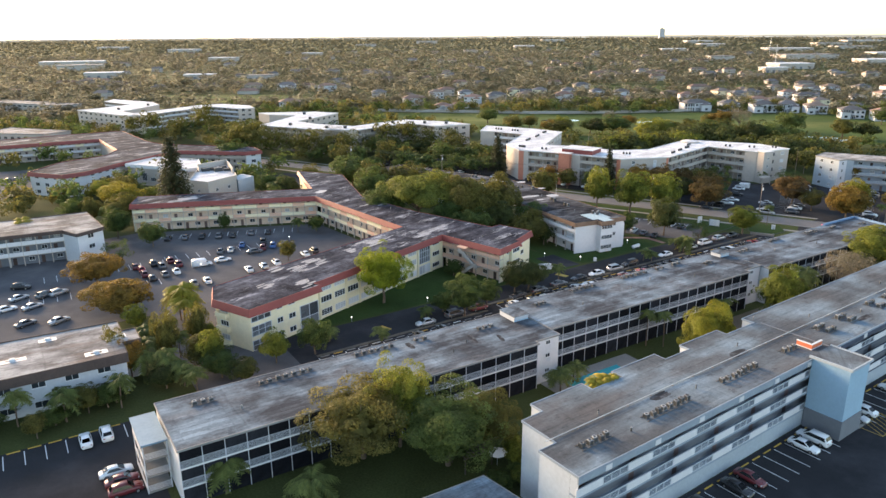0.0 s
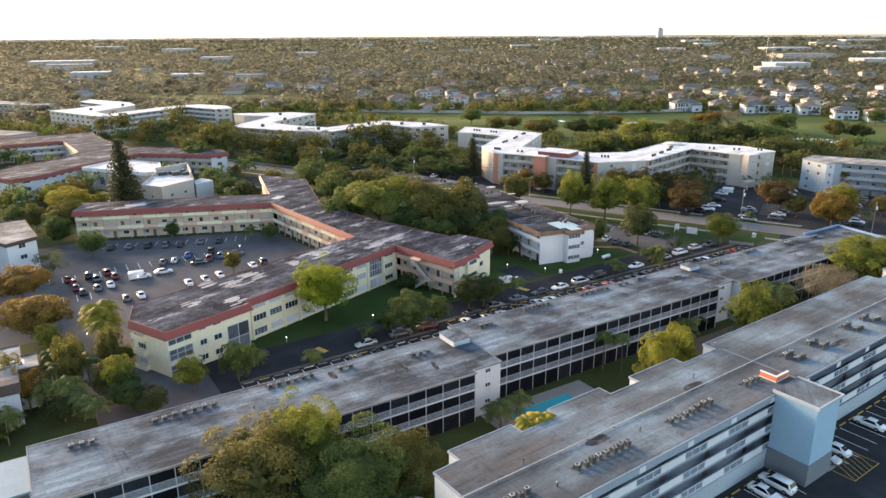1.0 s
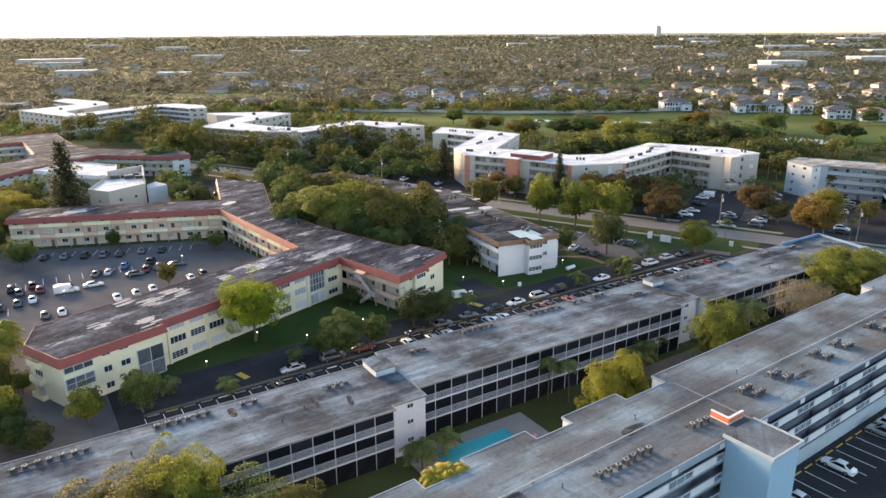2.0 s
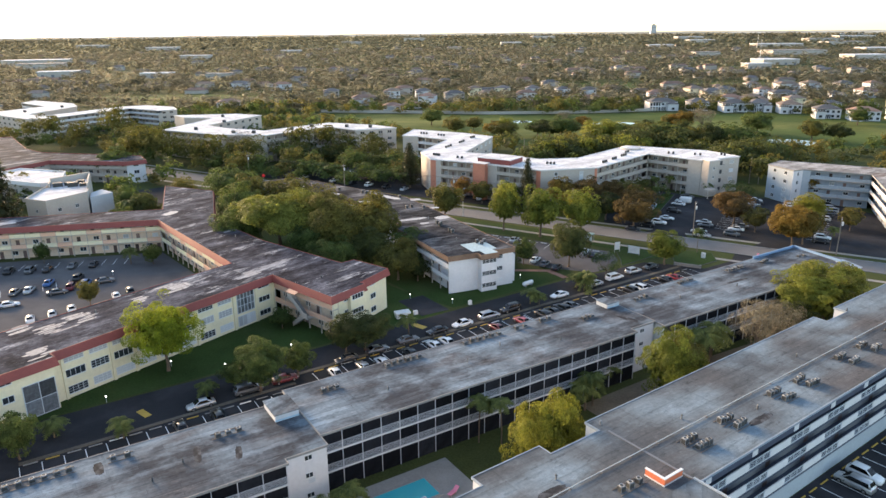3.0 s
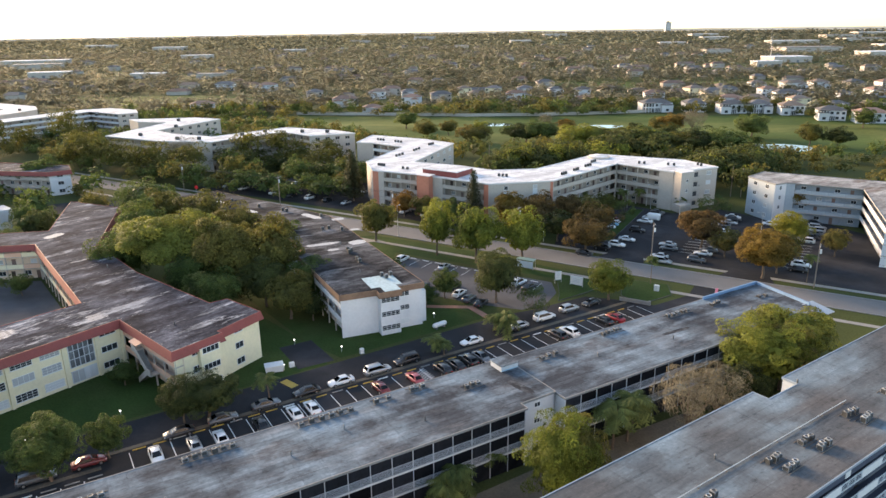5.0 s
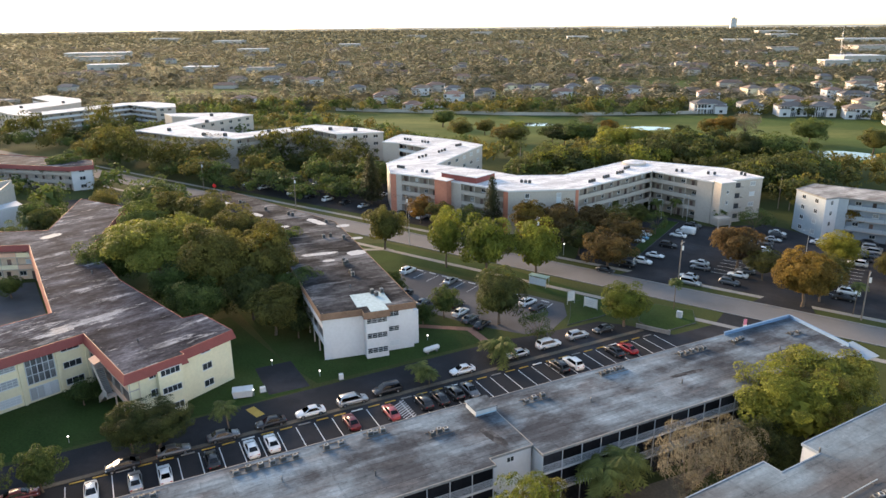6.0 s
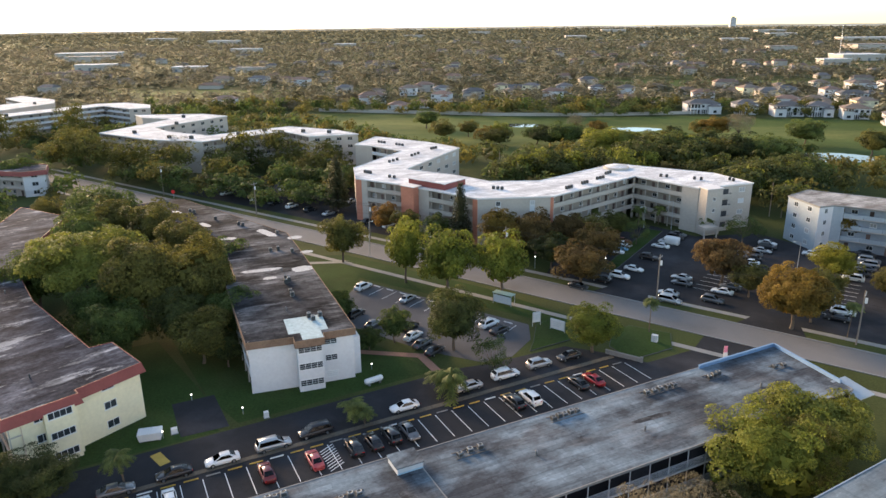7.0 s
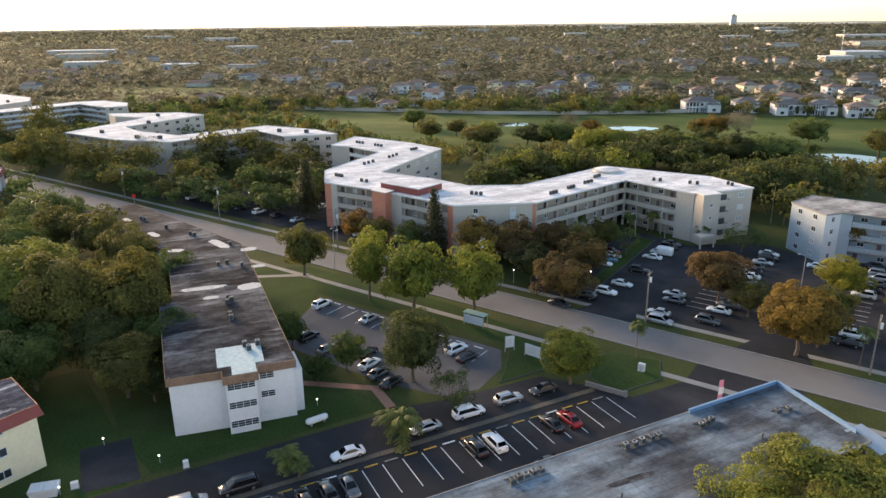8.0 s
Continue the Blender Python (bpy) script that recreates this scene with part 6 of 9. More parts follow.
# cars along the drive
for form, colour, a, b in (("wagon", "white", 177.8, 131.4), ("suv", "silver", 185.1, 132.0), ("sedan", "black", 191.6, 132.0), ("sedan", "silver", 170.3, 130.7), ("sedan", "white", 158.2, 129.8), ("wagon", "black", 143.6, 129.5), ("wagon", "silver", 137.2, 128.9),
                           ("sedan", "white", 130.0, 128.6), ("sedan", "black", 123.6, 128.4), ("sedan", "grey", 116.4, 128.0), ("sedan", "black", 102.3, 126.9), ("sedan", "maroon", 89.7, 125.9), ("sedan", "silver", 74.7, 125.0), ("wagon", "grey", 83.0, 125.6), ("sedan", "grey", 109.2, 127.4)):
    car(form, colour, *ab(a, b), U0 + (180 if (a * 3) % 2 < 1 else 0), "along the drive")
# garden car park
for form, colour, x, y, h in (("suv", "white", 77.7, 226.7, 50), ("sedan", "black", 79.9, 223.9, 50), ("suv", "white", 48.4, 245.5, 60), ("sedan", "silver", 59.6, 239.0, 62), ("suv", "black", 49.9, 229.9, 60), ("sedan", "grey", 54.7, 225.1, 60), ("sedan", "black", 62.1, 224.4, 60), ("sedan", "white", 63.3, 220.1, 60),
                              ("sedan", "grey", 65.5, 216.9, 60), ("sedan", "black", 68.1, 214.0, 60)):
    car(form, colour, x, y, h, "beside the white block")
# across the street
for form, colour, x, y in (("sedan", "white", 112.3, 281.8), ("sedan", "lightblue", 111.0, 278.6), ("sedan", "white", 109.4, 275.6), ("sedan", "white", 122.0, 280.9), ("van", "white", 124.9, 284.4), ("suv", "black", 117.1, 270.9), ("sedan", "white", 111.9, 261.8), ("suv", "white", 107.8, 256.6), ("suv", "black", 103.2, 254.0),
                           ("sedan", "black", 97.4, 249.4), ("sedan", "silver", 122.0, 256.4), ("sedan", "grey", 121.2, 252.8), ("sedan", "silver", 116.8, 246.1), ("wagon", "silver", 116.2, 241.9), ("suv", "grey", 125.4, 242.6), ("sedan", "white", 128.9, 247.9), ("sedan", "grey", 131.6, 251.0), ("sedan", "white", 141.2, 268.5), ("suv", "grey", 144.1, 275.2),
                           ("sedan", "black", 142.8, 271.8), ("sedan", "silver", 139.6, 265.0), ("sedan", "white", 151.0, 285.0), ("suv", "black", 149.8, 281.6), ("sedan", "silver", 147.4, 278.3), ("sedan", "white", 159.1, 276.1), ("suv", "white", 161.2, 258.2), ("sedan", "grey", 167.2, 265.3), ("wagon", "silver", 171.0, 271.7), ("sedan", "black", 172.6, 277.0), ("wagon", "silver", 169.2, 268.6),
                           ("suv", "white", 150.2, 237.7), ("sedan", "black", 147.7, 234.3), ("sedan", "maroon", 112.6, 285.0), ("suv", "black", 127.5, 289.0), ("sedan", "grey", 129.0, 292.0), ("sedan", "black", 164.0, 262.0)):
    car(form, colour, x, y, ROAD_DEG + (180 if (x * 5) % 2 < 1 else 0), "across the street", False)
# courtyard car park
for form, colour, x, y, h in (("sedan", "grey", -64.7, 200.0, 100), ("sedan", "silver", -62.0, 201.4, 100), ("sedan", "white", -61.6, 191.7, 30), ("sedan", "blue", -60.0, 206.4, 100), ("sedan", "grey", -54.5, 199.7, 30), ("suv", "maroon", -52.9, 203.4, 100), ("suv", "black", -54.4, 210.0, 100), ("sedan", "grey", -46.6, 207.5, 30), ("sedan", "white", -39.1, 196.7, 120),
                              ("suv", "black", -37.0, 199.8, 120), ("sedan", "silver", -48.6, 186.0, 120), ("sedan", "white", -45.8, 189.0, 120), ("suv", "black", -75.1, 215.6, 100), ("suv", "grey", -70.0, 216.2, 100), ("sedan", "black", -65.8, 217.0, 100), ("sedan", "grey", -80.2, 214.8, 100), ("sedan", "black", -85.4, 213.8, 100), ("suv", "silver", -90.4, 213.0, 100), ("sedan", "black", -55.4, 220.6, 100), ("sedan", "grey", -60.6, 219.8, 100), ("van", "white", -66.2, 187.6, 28), ("suv", "maroon", -73.0, 188.2, 120), ("sedan", "maroon", -79.1, 179.7, 120),
                              ("sedan", "black", -75.8, 176.6, 120), ("sedan", "white", -71.4, 182.0, 120), ("suv", "grey", -77.0, 186.4, 120), ("sedan", "red", -81.5, 183.6, 120), ("sedan", "grey", -63.4, 172.5, 120), ("sedan", "white", -60.6, 174.4, 120), ("sedan", "grey", -73.6, 179.6, 120),
                              ("suv", "black", -106.7, 169.9, 8), ("sedan", "silver", -102.9, 162.3, 60), ("suv", "grey", -97.4, 164.3, 60), ("suv", "silver", -95.0, 165.8, 60), ("sedan", "silver", -96.5, 156.7, 60), ("sedan", "white", -101.8, 154.9, 50), ("sedan", "grey", -92.3, 146.4, 60), ("sedan", "silver", -85.7, 148.1, 60), ("sedan", "white", -110, 150, 50), ("sedan", "grey", -112, 164, 60),
                              ("sedan", "grey", -118, 158, 60), ("suv", "grey", -126, 176, 10), ("sedan", "maroon", -84.2, 186.0, 120), ("suv", "black", -80.2, 188.6, 120), ("suv", "maroon", -76.4, 191.2, 120), ("sedan", "white", -52.0, 183.2, 120), ("suv", "blue", -50.4, 205.6, 100), ("sedan", "white", -122, 190, 10), ("sedan", "silver", -135, 184, 10)):
    car(form, colour, x, y, h, "in the courtyard car park", False)
# block end and street side
for form, colour, a, b, h in (("sedan", "white", 4.8, 113.8, V0), ("suv", "white", 7.9, 114.2, V0), ("sedan", "white", 7.6, 102.2, U0), ("sedan", "maroon", 8.0, 99.4, U0), ("suv", "maroon", 8.1, 96.7, U0)):
    car(form, colour, *ab(a, b), h, "at the end of the block")
for form, colour, a, b in (("sedan", "white", 47.0, -3.6), ("wagon", "white", 50.3, -3.4), ("sedan", "maroon", 32.6, -3.4), ("sedan", "black", 29.0, -3.6), ("sedan", "white", 65.6, -3.8), ("sedan", "silver", 62.5, -3.9), ("sedan", "white", 77.4, -3.6), ("suv", "white", 95.0, -3.6), ("suv", "black", 21.2, -3.6), ("sedan", "grey", 107.5, -3.6), ("wagon", "silver", 92.0, -3.6)):
    car(form, colour, *rr(a, b), R35 - 90 + (180 if (a * 3) % 2 < 1 else 0), "below the street galleries")
# distant car parks
rnd = random.Random(9)
for i in range(26):
    s_ = -140 + 4.2 * i + rnd.uniform(-0.5, 0.5)
    if rnd.random() < 0.5:
        car(rnd.choice(("sedan", "suv", "sedan")), rnd.choice(("white", "silver", "grey", "black", "white")), *rd(s_, 20 + (i % 2) * 16), ROAD_DEG + 90, "under the trees by the far blocks", False)
for i in range(24):
    x = -184 - 3.2 * (i % 12)
    if rnd.random() < 0.8:
        car(rnd.choice(("sedan", "suv", "sedan")), rnd.choice(("white", "silver", "grey", "black", "white", "maroon")), x, 288 + 0.3 * (x + 182) + 22 * (i // 12), 100, "beside the red-trimmed block", False)
for i in range(6):
    car("sedan", ("black", "grey", "white", "white", "silver", "black")[i], -44 - 3.4 * i, 300 - 1.2 * i, 70, "by the clubhouse drive", False)


# ---- roof equipment ----
def ac_unit(m, tall=0.85):
    """A square air-conditioning condenser: louvred case, round fan guard, feet."""
    def case():
        bm = bmesh.new()
        box(bm, -0.42, 0.42, -0.42, 0.42, 0.0, 0.12 + tall)
        bmesh.ops.bevel(bm, geom=bm.edges[:], offset=0.05, segments=1, affect="EDGES")
        bm.normal_update()
        sides = [f for f in bm.faces if abs(f.normal.z) < 0.1 and f.calc_area() > 0.2 * tall]
        bmesh.ops.inset_individual(bm, faces=sides, thickness=0.05, depth=-0.03)
        for f in sides:
            f.material_index = 1
        return mesh_of("case", bm, M_ACMETAL, M_ACDARK)

    def fan():
        bm = bmesh.new()
        bmesh.ops.create_cone(bm, cap_ends=True, segments=14, radius1=0.36, radius2=0.33, depth=0.10, matrix=pose(0, 0, 0.17 + tall))
        bm.normal_update()
        top = [f for f in bm.faces if f.normal.z > 0.9]
        bmesh.ops.inset_region(bm, faces=top, thickness=0.09, depth=-0.05)
        for f in top:
            f.material_index = 1
        return mesh_of("fan_guard", bm, M_ACRING, M_ACDARK)
    th = thing("air_conditioner", m @ Matrix.Diagonal((0.86, 0.86, 0.82, 1)), "weathered metal air-conditioning condenser on the flat roof", "air conditioner", "roof condensers")
    put("case", shared(("accase", tall), case), th)
    put("fan_guard", shared(("acfan", tall), fan), th)


ac_rnd = random.Random(3)


def ac_row(grid, turn, a0, a1, b, n, z):
    for i in range(n):
        a = a0 + (a1 - a0) * (i / max(1, n - 1))
        ac_unit(pose(*grid(a + ac_rnd.uniform(-0.1, 0.1), b + ac_rnd.uniform(-0.15, 0.15)), z, 0, 0, turn + ac_rnd.uniform(-8, 8)), ac_rnd.choice((0.38, 0.48, 0.58) if z < 11 else (0.62, 0.75, 0.85)))
    th = thing("rail_frame", pose(*grid((a0 + a1) / 2, b - 0.75), z, 0, 0, turn), "low rusty steel rails beside the condensers", "steel frame", "condenser rails")
    half = (a1 - a0) / 2 + 0.7
    for dy in (0.1, 1.4):
        put("rail", boxes("rail", M_RUST, (-half, half, dy - 0.03, dy + 0.03, 0.0, 0.08)), th)


for a0, a1, b, n in ((19.4, 21.8, 100.2, 3), (30.0, 38.2, 101.2, 7), (47.2, 53.8, 102.0, 6), (58.8, 60.5, 101.6, 2), (71.2, 74.0, 99.8, 3), (87.8, 90.0, 103.0, 3), (99.6, 105.4, 105.0, 6), (114.6, 121.6, 105.0, 6), (125.6, 127.6, 105.0, 2), (131.4, 133.2, 105.2, 3), (138.6, 140.6, 101.6, 3), (153.8, 156.8, 103.2, 3), (168.4, 172.2, 104.6, 5), (183.6, 188.4, 104.0, 5), (194.6, 196.6, 103.4, 3), (205.6, 207.2, 101.0, 2)):
    ac_row(ab, A32, a0, a1, b, n, 9.02 if a0 < 82 or a0 > 148.8 else 9.17)
for a0, a1, b, n in ((5.3, 9.6, 4.4, 5), (17.6, 26.0, 4.1, 8), (35.0, 43.4, 4.1, 7), (52.2, 55.0, 4.3, 3)):
    ac_row(rr, R35, a0, a1, b, n, 12.02)
for a in (66.5, 74.1, 85.6, 92.1, 104.0, 110.8, 121.0, 131.0):
    ac_row(rr, R35, a - 0.9, a + 0.9, 5.9, 3, 12.02)
    ac_row(rr, R35, a - 0.4, a + 1.3, 4.1, 3, 12.02)
for x, y in ((46.8, 207.6), (48.6, 208.2), (47.9, 206.4), (40.9, 217.3), (40.2, 218.6), (37.7, 223.8), (37.0, 226.0), (37.9, 225.0), (28.0, 243.5), (29.4, 244.6), (33.0, 243.4), (25.2, 257.0), (12.8, 264.2), (14.2, 263.4), (4.7, 269.0), (-5.4, 276.2), (-4.0, 275.4), (-15.8, 284.6)):
    ac_unit(pose(x, y, 9.32, 0, 0, 25), 0.95)
for x0, y0, x1, y1, n in ((97.5, 293.0, 99.0, 294.6, 3), (102.5, 299.5, 104.0, 301.0, 3), (107.5, 306.0, 109.5, 308.0, 3), (111.0, 313.5, 112.5, 315.5, 3), (127.0, 311.0, 128.6, 310.4, 2), (136.0, 307.5, 137.8, 306.8, 2), (146.0, 307.0, 146.6, 305.4, 2), (36.0, 313.0, 38.0, 311.6, 4), (45.0, 306.0, 46.6, 305.0, 2), (41.0, 330.0, 43.0, 334.0, 3), (47.0, 342.0, 48.8, 346.0, 3), (52.5, 356.0, 54.0, 358.0, 3), (38.0, 365.0, 40.5, 363.6, 3), (30.0, 371.0, 32.5, 369.4, 3), (77.0, 292.0, 79.4, 291.4, 3)):
    for i in range(n):
        t = i / max(1, n - 1)
        ac_unit(pose(x0 + (x1 - x0) * t, y0 + (y1 - y0) * t, 13.02, 0, 0, -30), 0.95)
for x, y in ((-60, 379), (-50, 378), (-34, 389), (-26, 399), (-8, 397), (4, 395), (-82, 392), (-76, 420), (-84, 445), (-182, 448), (-160, 456), (-142, 474), (-128, 468), (-214, 478), (-205, 505)):
    ac_unit(pose(x, y, 13.02, 0, 0, -20) @ Matrix.Diagonal((2.2, 1.6, 1.5, 1)), 0.95)
rv = random.Random(4)
VENT_SPOTS = [(*ab(a, b), 9.05) for a, b in ((25, 95), (43, 97), (66, 96), (62, 94))] + [(*ab(a, b), 9.17) for a, b in ((96, 98), (111, 99), (129, 97), (119, 101))] + [(*ab(a, b), 9.03) for a, b in ((162, 99), (177, 97), (199, 98))] + [(*rr(a, b), 12.02) for a, b in ((13, 8.8), (30, 5.2), (48, 10), (70, 9.5), (80, 5), (99, 10), (13.2, 3.2), (60.6, 14.8), (123.5, 14.2))]
VENT_SPOTS += [(41.8, 210.5, 9.32), (34.5, 231, 9.32), (-10, 160, 9.32), (12, 183, 9.32), (-15, 215, 9.32), (-60, 232, 9.32), (-28, 165, 9.32)]
for x, y, z in VENT_SPOTS:
    th = thing("roof_vent", pose(x, y, z), "short grey metal vent pipe on the roof", "roof vent", "roof vents")
    bm = bmesh.new()
    bmesh.ops.create_cone(bm, cap_ends=True, segments=10, radius1=0.11, radius2=0.11, depth=0.6, matrix=pose(0, 0, 0.3))
    part("pipe", bm, M_ACMETAL, th)
    bm = bmesh.new()
    bmesh.ops.create_cone(bm, cap_ends=True, segments=10, radius1=0.17, radius2=0.06, depth=0.14, matrix=pose(0, 0, 0.62))
    part("cowl", bm, M_ACMETAL, th)


# ---- street furniture ----
def cyl(bm, x, y, z0, z1, r0, r1=None, seg=9):
    bmesh.ops.create_cone(bm, cap_ends=True, segments=seg, radius1=r0, radius2=r0 if r1 is None else r1, depth=z1 - z0, matrix=pose(x, y, (z0 + z1) / 2))


def utility_pole(x, y, h=11.0, turn=0.0, arm=True, label="weathered wooden utility pole with crossarm"):
    th = thing("utility_pole", pose(x, y, 0, 0, 0, turn), label, "utility pole", "utility poles")
    bm = bmesh.new()
    cyl(bm, 0, 0, 0, h, 0.17, 0.11)
    part("pole", bm, M_POLE, th)
    if arm:
        put("crossarm", shared("uarm", lambda: boxes("crossarm", M_POLE, (-0.06, 0.06, -1.2, 1.2, 0, 0.12))), th, pose(0.1, 0, h - 0.8))
        bm = bmesh.new()
        cyl(bm, 0.35, 0.0, h - 2.4, h - 1.4, 0.22)
        part("transformer", bm, M_FRAME, th)
        for yy in (-1.1, -0.4, 0.4, 1.1):
            bm = bmesh.new()
            cyl(bm, 0.1, yy, h - 0.68, h - 0.5, 0.05)
            part("insulator", bm, M_LOUVRE, th)


POLES = [rd(s, 7.2) for s in (-150, -100, -52, -8, 30, 68, 106)]
for p in POLES:
    utility_pole(*p, 10.8, ROAD_DEG)
for x, y, h in ((77.7, 366, 11), (161.5, 315, 10.5), (164.5, 313.5, 10.5), (10, 395, 11)):
    utility_pole(x, y, h, 10, False, "plain wooden pole behind the white-roofed block")


def wire(p, q, z, sag, group="street wires"):
    cu = bpy.data.curves.new("wire", "CURVE")
    cu.dimensions, cu.bevel_depth, cu.bevel_resolution = "3D", 0.018, 1
    sp = cu.splines.new("POLY")
    n = 9
    sp.points.add(n)
    for i in range(n + 1):
        t = i / n
        sp.points[i].co = (p[0] + (q[0] - p[0]) * t, p[1] + (q[1] - p[1]) * t, z - sag * 4 * t * (1 - t), 1)
    cu.materials.append(M_CABLE)
    dg = new("wire", cu)
    me = bpy.data.meshes.new_from_object(dg.evaluated_get(bpy.context.evaluated_depsgraph_get()))
    bpy.data.objects.remove(dg)
    tagged(new("wire", me), "thin black overhead wire strung between the utility poles", "overhead wire", group)


for p, q in zip(POLES, POLES[1:]):
    for off, z, sag in ((-1.1, 10.2, 0.8), (0.4, 10.2, 0.85), (1.1, 10.2, 0.8), (0.0, 7.6, 0.9), (0.0, 8.4, 0.9)):
        d = RV * off
        wire((p[0] + d.x, p[1] + d.y), (q[0] + d.x, q[1] + d.y), z, sag)


def lamp_post(x, y, h=7.5, turn=0.0, label="slim grey street lamp with short arm"):
    th = thing("street_lamp", pose(x, y, 0, 0, 0, turn), label, "street lamp", "street lamps")
    bm = bmesh.new()
    cyl(bm, 0, 0, 0, h, 0.10, 0.06)
    part("pole", bm, M_METALPOLE, th)
    put("arm", shared("larm", lambda: boxes("arm", M_METALPOLE, (0, 1.3, -0.03, 0.03, 0, 0.07))), th, pose(0, 0, h - 0.1))
    put("lantern", shared("llan", lambda: boxes("lantern", M_LOUVRE, (1.0, 1.6, -0.12, 0.12, -0.1, 0.05))), th, pose(0, 0, h - 0.1))


for x, y, h, t in ((45.6, 268.5, 9.5, 60), (121.0, 300.0, 6.5, 200), (128.5, 298.5, 8.5, 200), (150.0, 262.0, 8.0, 150)):
    lamp_post(x, y, h, t)


def globe_lamp(x, y, h=1.0):
    th = thing("garden_lamp", pose(x, y, 0), "small white globe lamp lit on a short post", "garden lamp", "garden lamps")
    bm = bmesh.new()
    cyl(bm, 0, 0, 0, h, 0.05)
    part("post", bm, M_METALPOLE, th)
    bm = bmesh.new()
    bmesh.ops.create_uvsphere(bm, u_segments=12, v_segments=8, radius=0.13, matrix=pose(0, 0, h + 0.12))
    for f in bm.faces:
        f.smooth = True
    part("globe", bm, M_GLOBE, th)


for x, y in ((30.5, 194.0), (40.3, 190.7), (30.9, 183.2), (57.7, 206.8), (-19.6, 147.6), (-2.7, 159.3), (8.0, 167.4), (-13.3, 160.8), (-66, 186), (-47, 213), (-62, 150), (105, 262), (88, 262), (52, 292)):
    globe_lamp(x, y, 1.0 if y < 240 else 3.0)


def signboard(x, y, w, h, z, turn, label):
    th = thing("sign_board", pose(x, y, 0, 0, 0, turn), label, "sign", "signs by the entrance")
    put("panel", boxes("panel", M_FRAME, (-w / 2, w / 2, -0.06, 0.06, z, z + h)), th)
    for zf in (z + h, z - 0.08):
        put("frame_bar", boxes("frame_bar", M_LOUVRE, (-w / 2 - 0.06, w / 2 + 0.06, -0.075, 0.075, zf, zf + 0.08)), th)
    for s in (-1, 1):
        put("post", boxes("post", M_METALPOLE, (-0.05, 0.05, -0.05, 0.05, 0, z + h)), th, pose(s * (w / 2 + 0.1), 0, 0))
    for k in range(3):
        put("text_bar", boxes("text_bar", M_LOUVRE, (-w * 0.34, w * (0.2 + 0.06 * k), -0.068, -0.062, z + h * (0.28 + 0.2 * k), z + h * (0.36 + 0.2 * k))), th)


signboard(87.2, 227.6, 1.5, 2.0, 0.9, 20, "tall white sign board on metal posts")
signboard(91.2, 225.2, 3.0, 1.9, 0.5, -34, "wide white billboard with grey lines of writing")
sh_ = thing("bus_shelter", pose(80.6, 238.6, 0.06, 0, 0, ROAD_DEG), "open metal bus shelter with pale green roof", "bus shelter")
put("roof", boxes("roof", M_GREENROOF, (-2.4, 2.4, -0.9, 0.9, 2.4, 2.52)), sh_)
for x, y in ((-2.2, -0.75), (2.2, -0.75), (-2.2, 0.75), (2.2, 0.75)):
    put("post", shared("bspost", lambda: boxes("post", M_METALPOLE, (-0.05, 0.05, -0.05, 0.05, 0, 2.4))), sh_, pose(x, y, 0))
put("back_panel", boxes("back_panel", M_LOUVRE, (-2.2, 2.2, -0.78, -0.74, 0.4, 2.1)), sh_)
put("bench", boxes("bench", M_POLE, (-1.6, 1.6, -0.6, -0.2, 0.42, 0.5), (-1.5, -1.4, -0.55, -0.25, 0, 0.42), (1.4, 1.5, -0.55, -0.25, 0, 0.42)), sh_)
bx = thing("utility_cabinet", pose(109.2, 221.6, 0.0, 0, 0, ROAD_DEG), "white metal utility cabinet beside the pavement", "utility cabinet")
put("body", boxes("body", M_LOUVRE, (-0.55, 0.55, -0.35, 0.35, 0.1, 1.5)), bx)
put("plinth", boxes("plinth", M_CONC, (-0.7, 0.7, -0.5, 0.5, 0, 0.1)), bx)
put("door_seam", boxes("door_seam", M_DARKGREY, (-0.02, 0.02, -0.37, -0.35, 0.2, 1.4)), bx)
dmp = thing("waste_container", pose(29.2, 182.8, 0.02, 0, 0, 20), "white metal waste container with ribbed lid", "waste container")
bm = bmesh.new()
loft(bm, [[(-1.5, -0.75, 0.15), (1.5, -0.75, 0.15), (1.5, 0.75, 0.15), (-1.5, 0.75, 0.15)], [(-1.7, -0.95, 1.35), (1.7, -0.95, 1.35), (1.7, 0.95, 1.35), (-1.7, 0.95, 1.35)]])
for f in bm.faces:
    f.smooth = False
part("bin_body", bm, M_FRAME, dmp)
for k in range(2):
    put("lid", shared("dlid", lambda: boxes("lid", M_FRAME, (-0.82, 0.82, -0.98, 0.98, 1.36, 1.44), (-0.5, -0.4, -0.9, 0.9, 1.44, 1.5), (0.4, 0.5, -0.9, 0.9, 1.44, 1.5))), dmp, pose(-0.85 + 1.7 * k, 0, 0))
for x in (-1.3, 1.3):
    put("skid", shared("dskid", lambda: boxes("skid", M_DARKGREY, (-0.08, 0.08, -0.7, 0.7, 0, 0.15))), dmp, pose(x, 0, 0))
tk = thing("gas_tank", pose(59.0, 201.8, 0.0, 0, 0, 40), "white cylindrical tank on low saddles beside the lawn", "tank")
bm = bmesh.new()
loft(bm, [[(x, r * math.cos(k * math.tau / 14), 0.75 + r * math.sin(k * math.tau / 14)) for k in range(14)] for x, r in ((-1.75, 0.1), (-1.65, 0.35), (-1.4, 0.5), (1.4, 0.5), (1.65, 0.35), (1.75, 0.1))])
part("shell", bm, M_FRAME, tk)
for x in (-1.0, 1.0):
    put("saddle", shared("tsad", lambda: boxes("saddle", M_CONC, (-0.15, 0.15, -0.4, 0.4, 0, 0.35))), tk, pose(x, 0, 0))
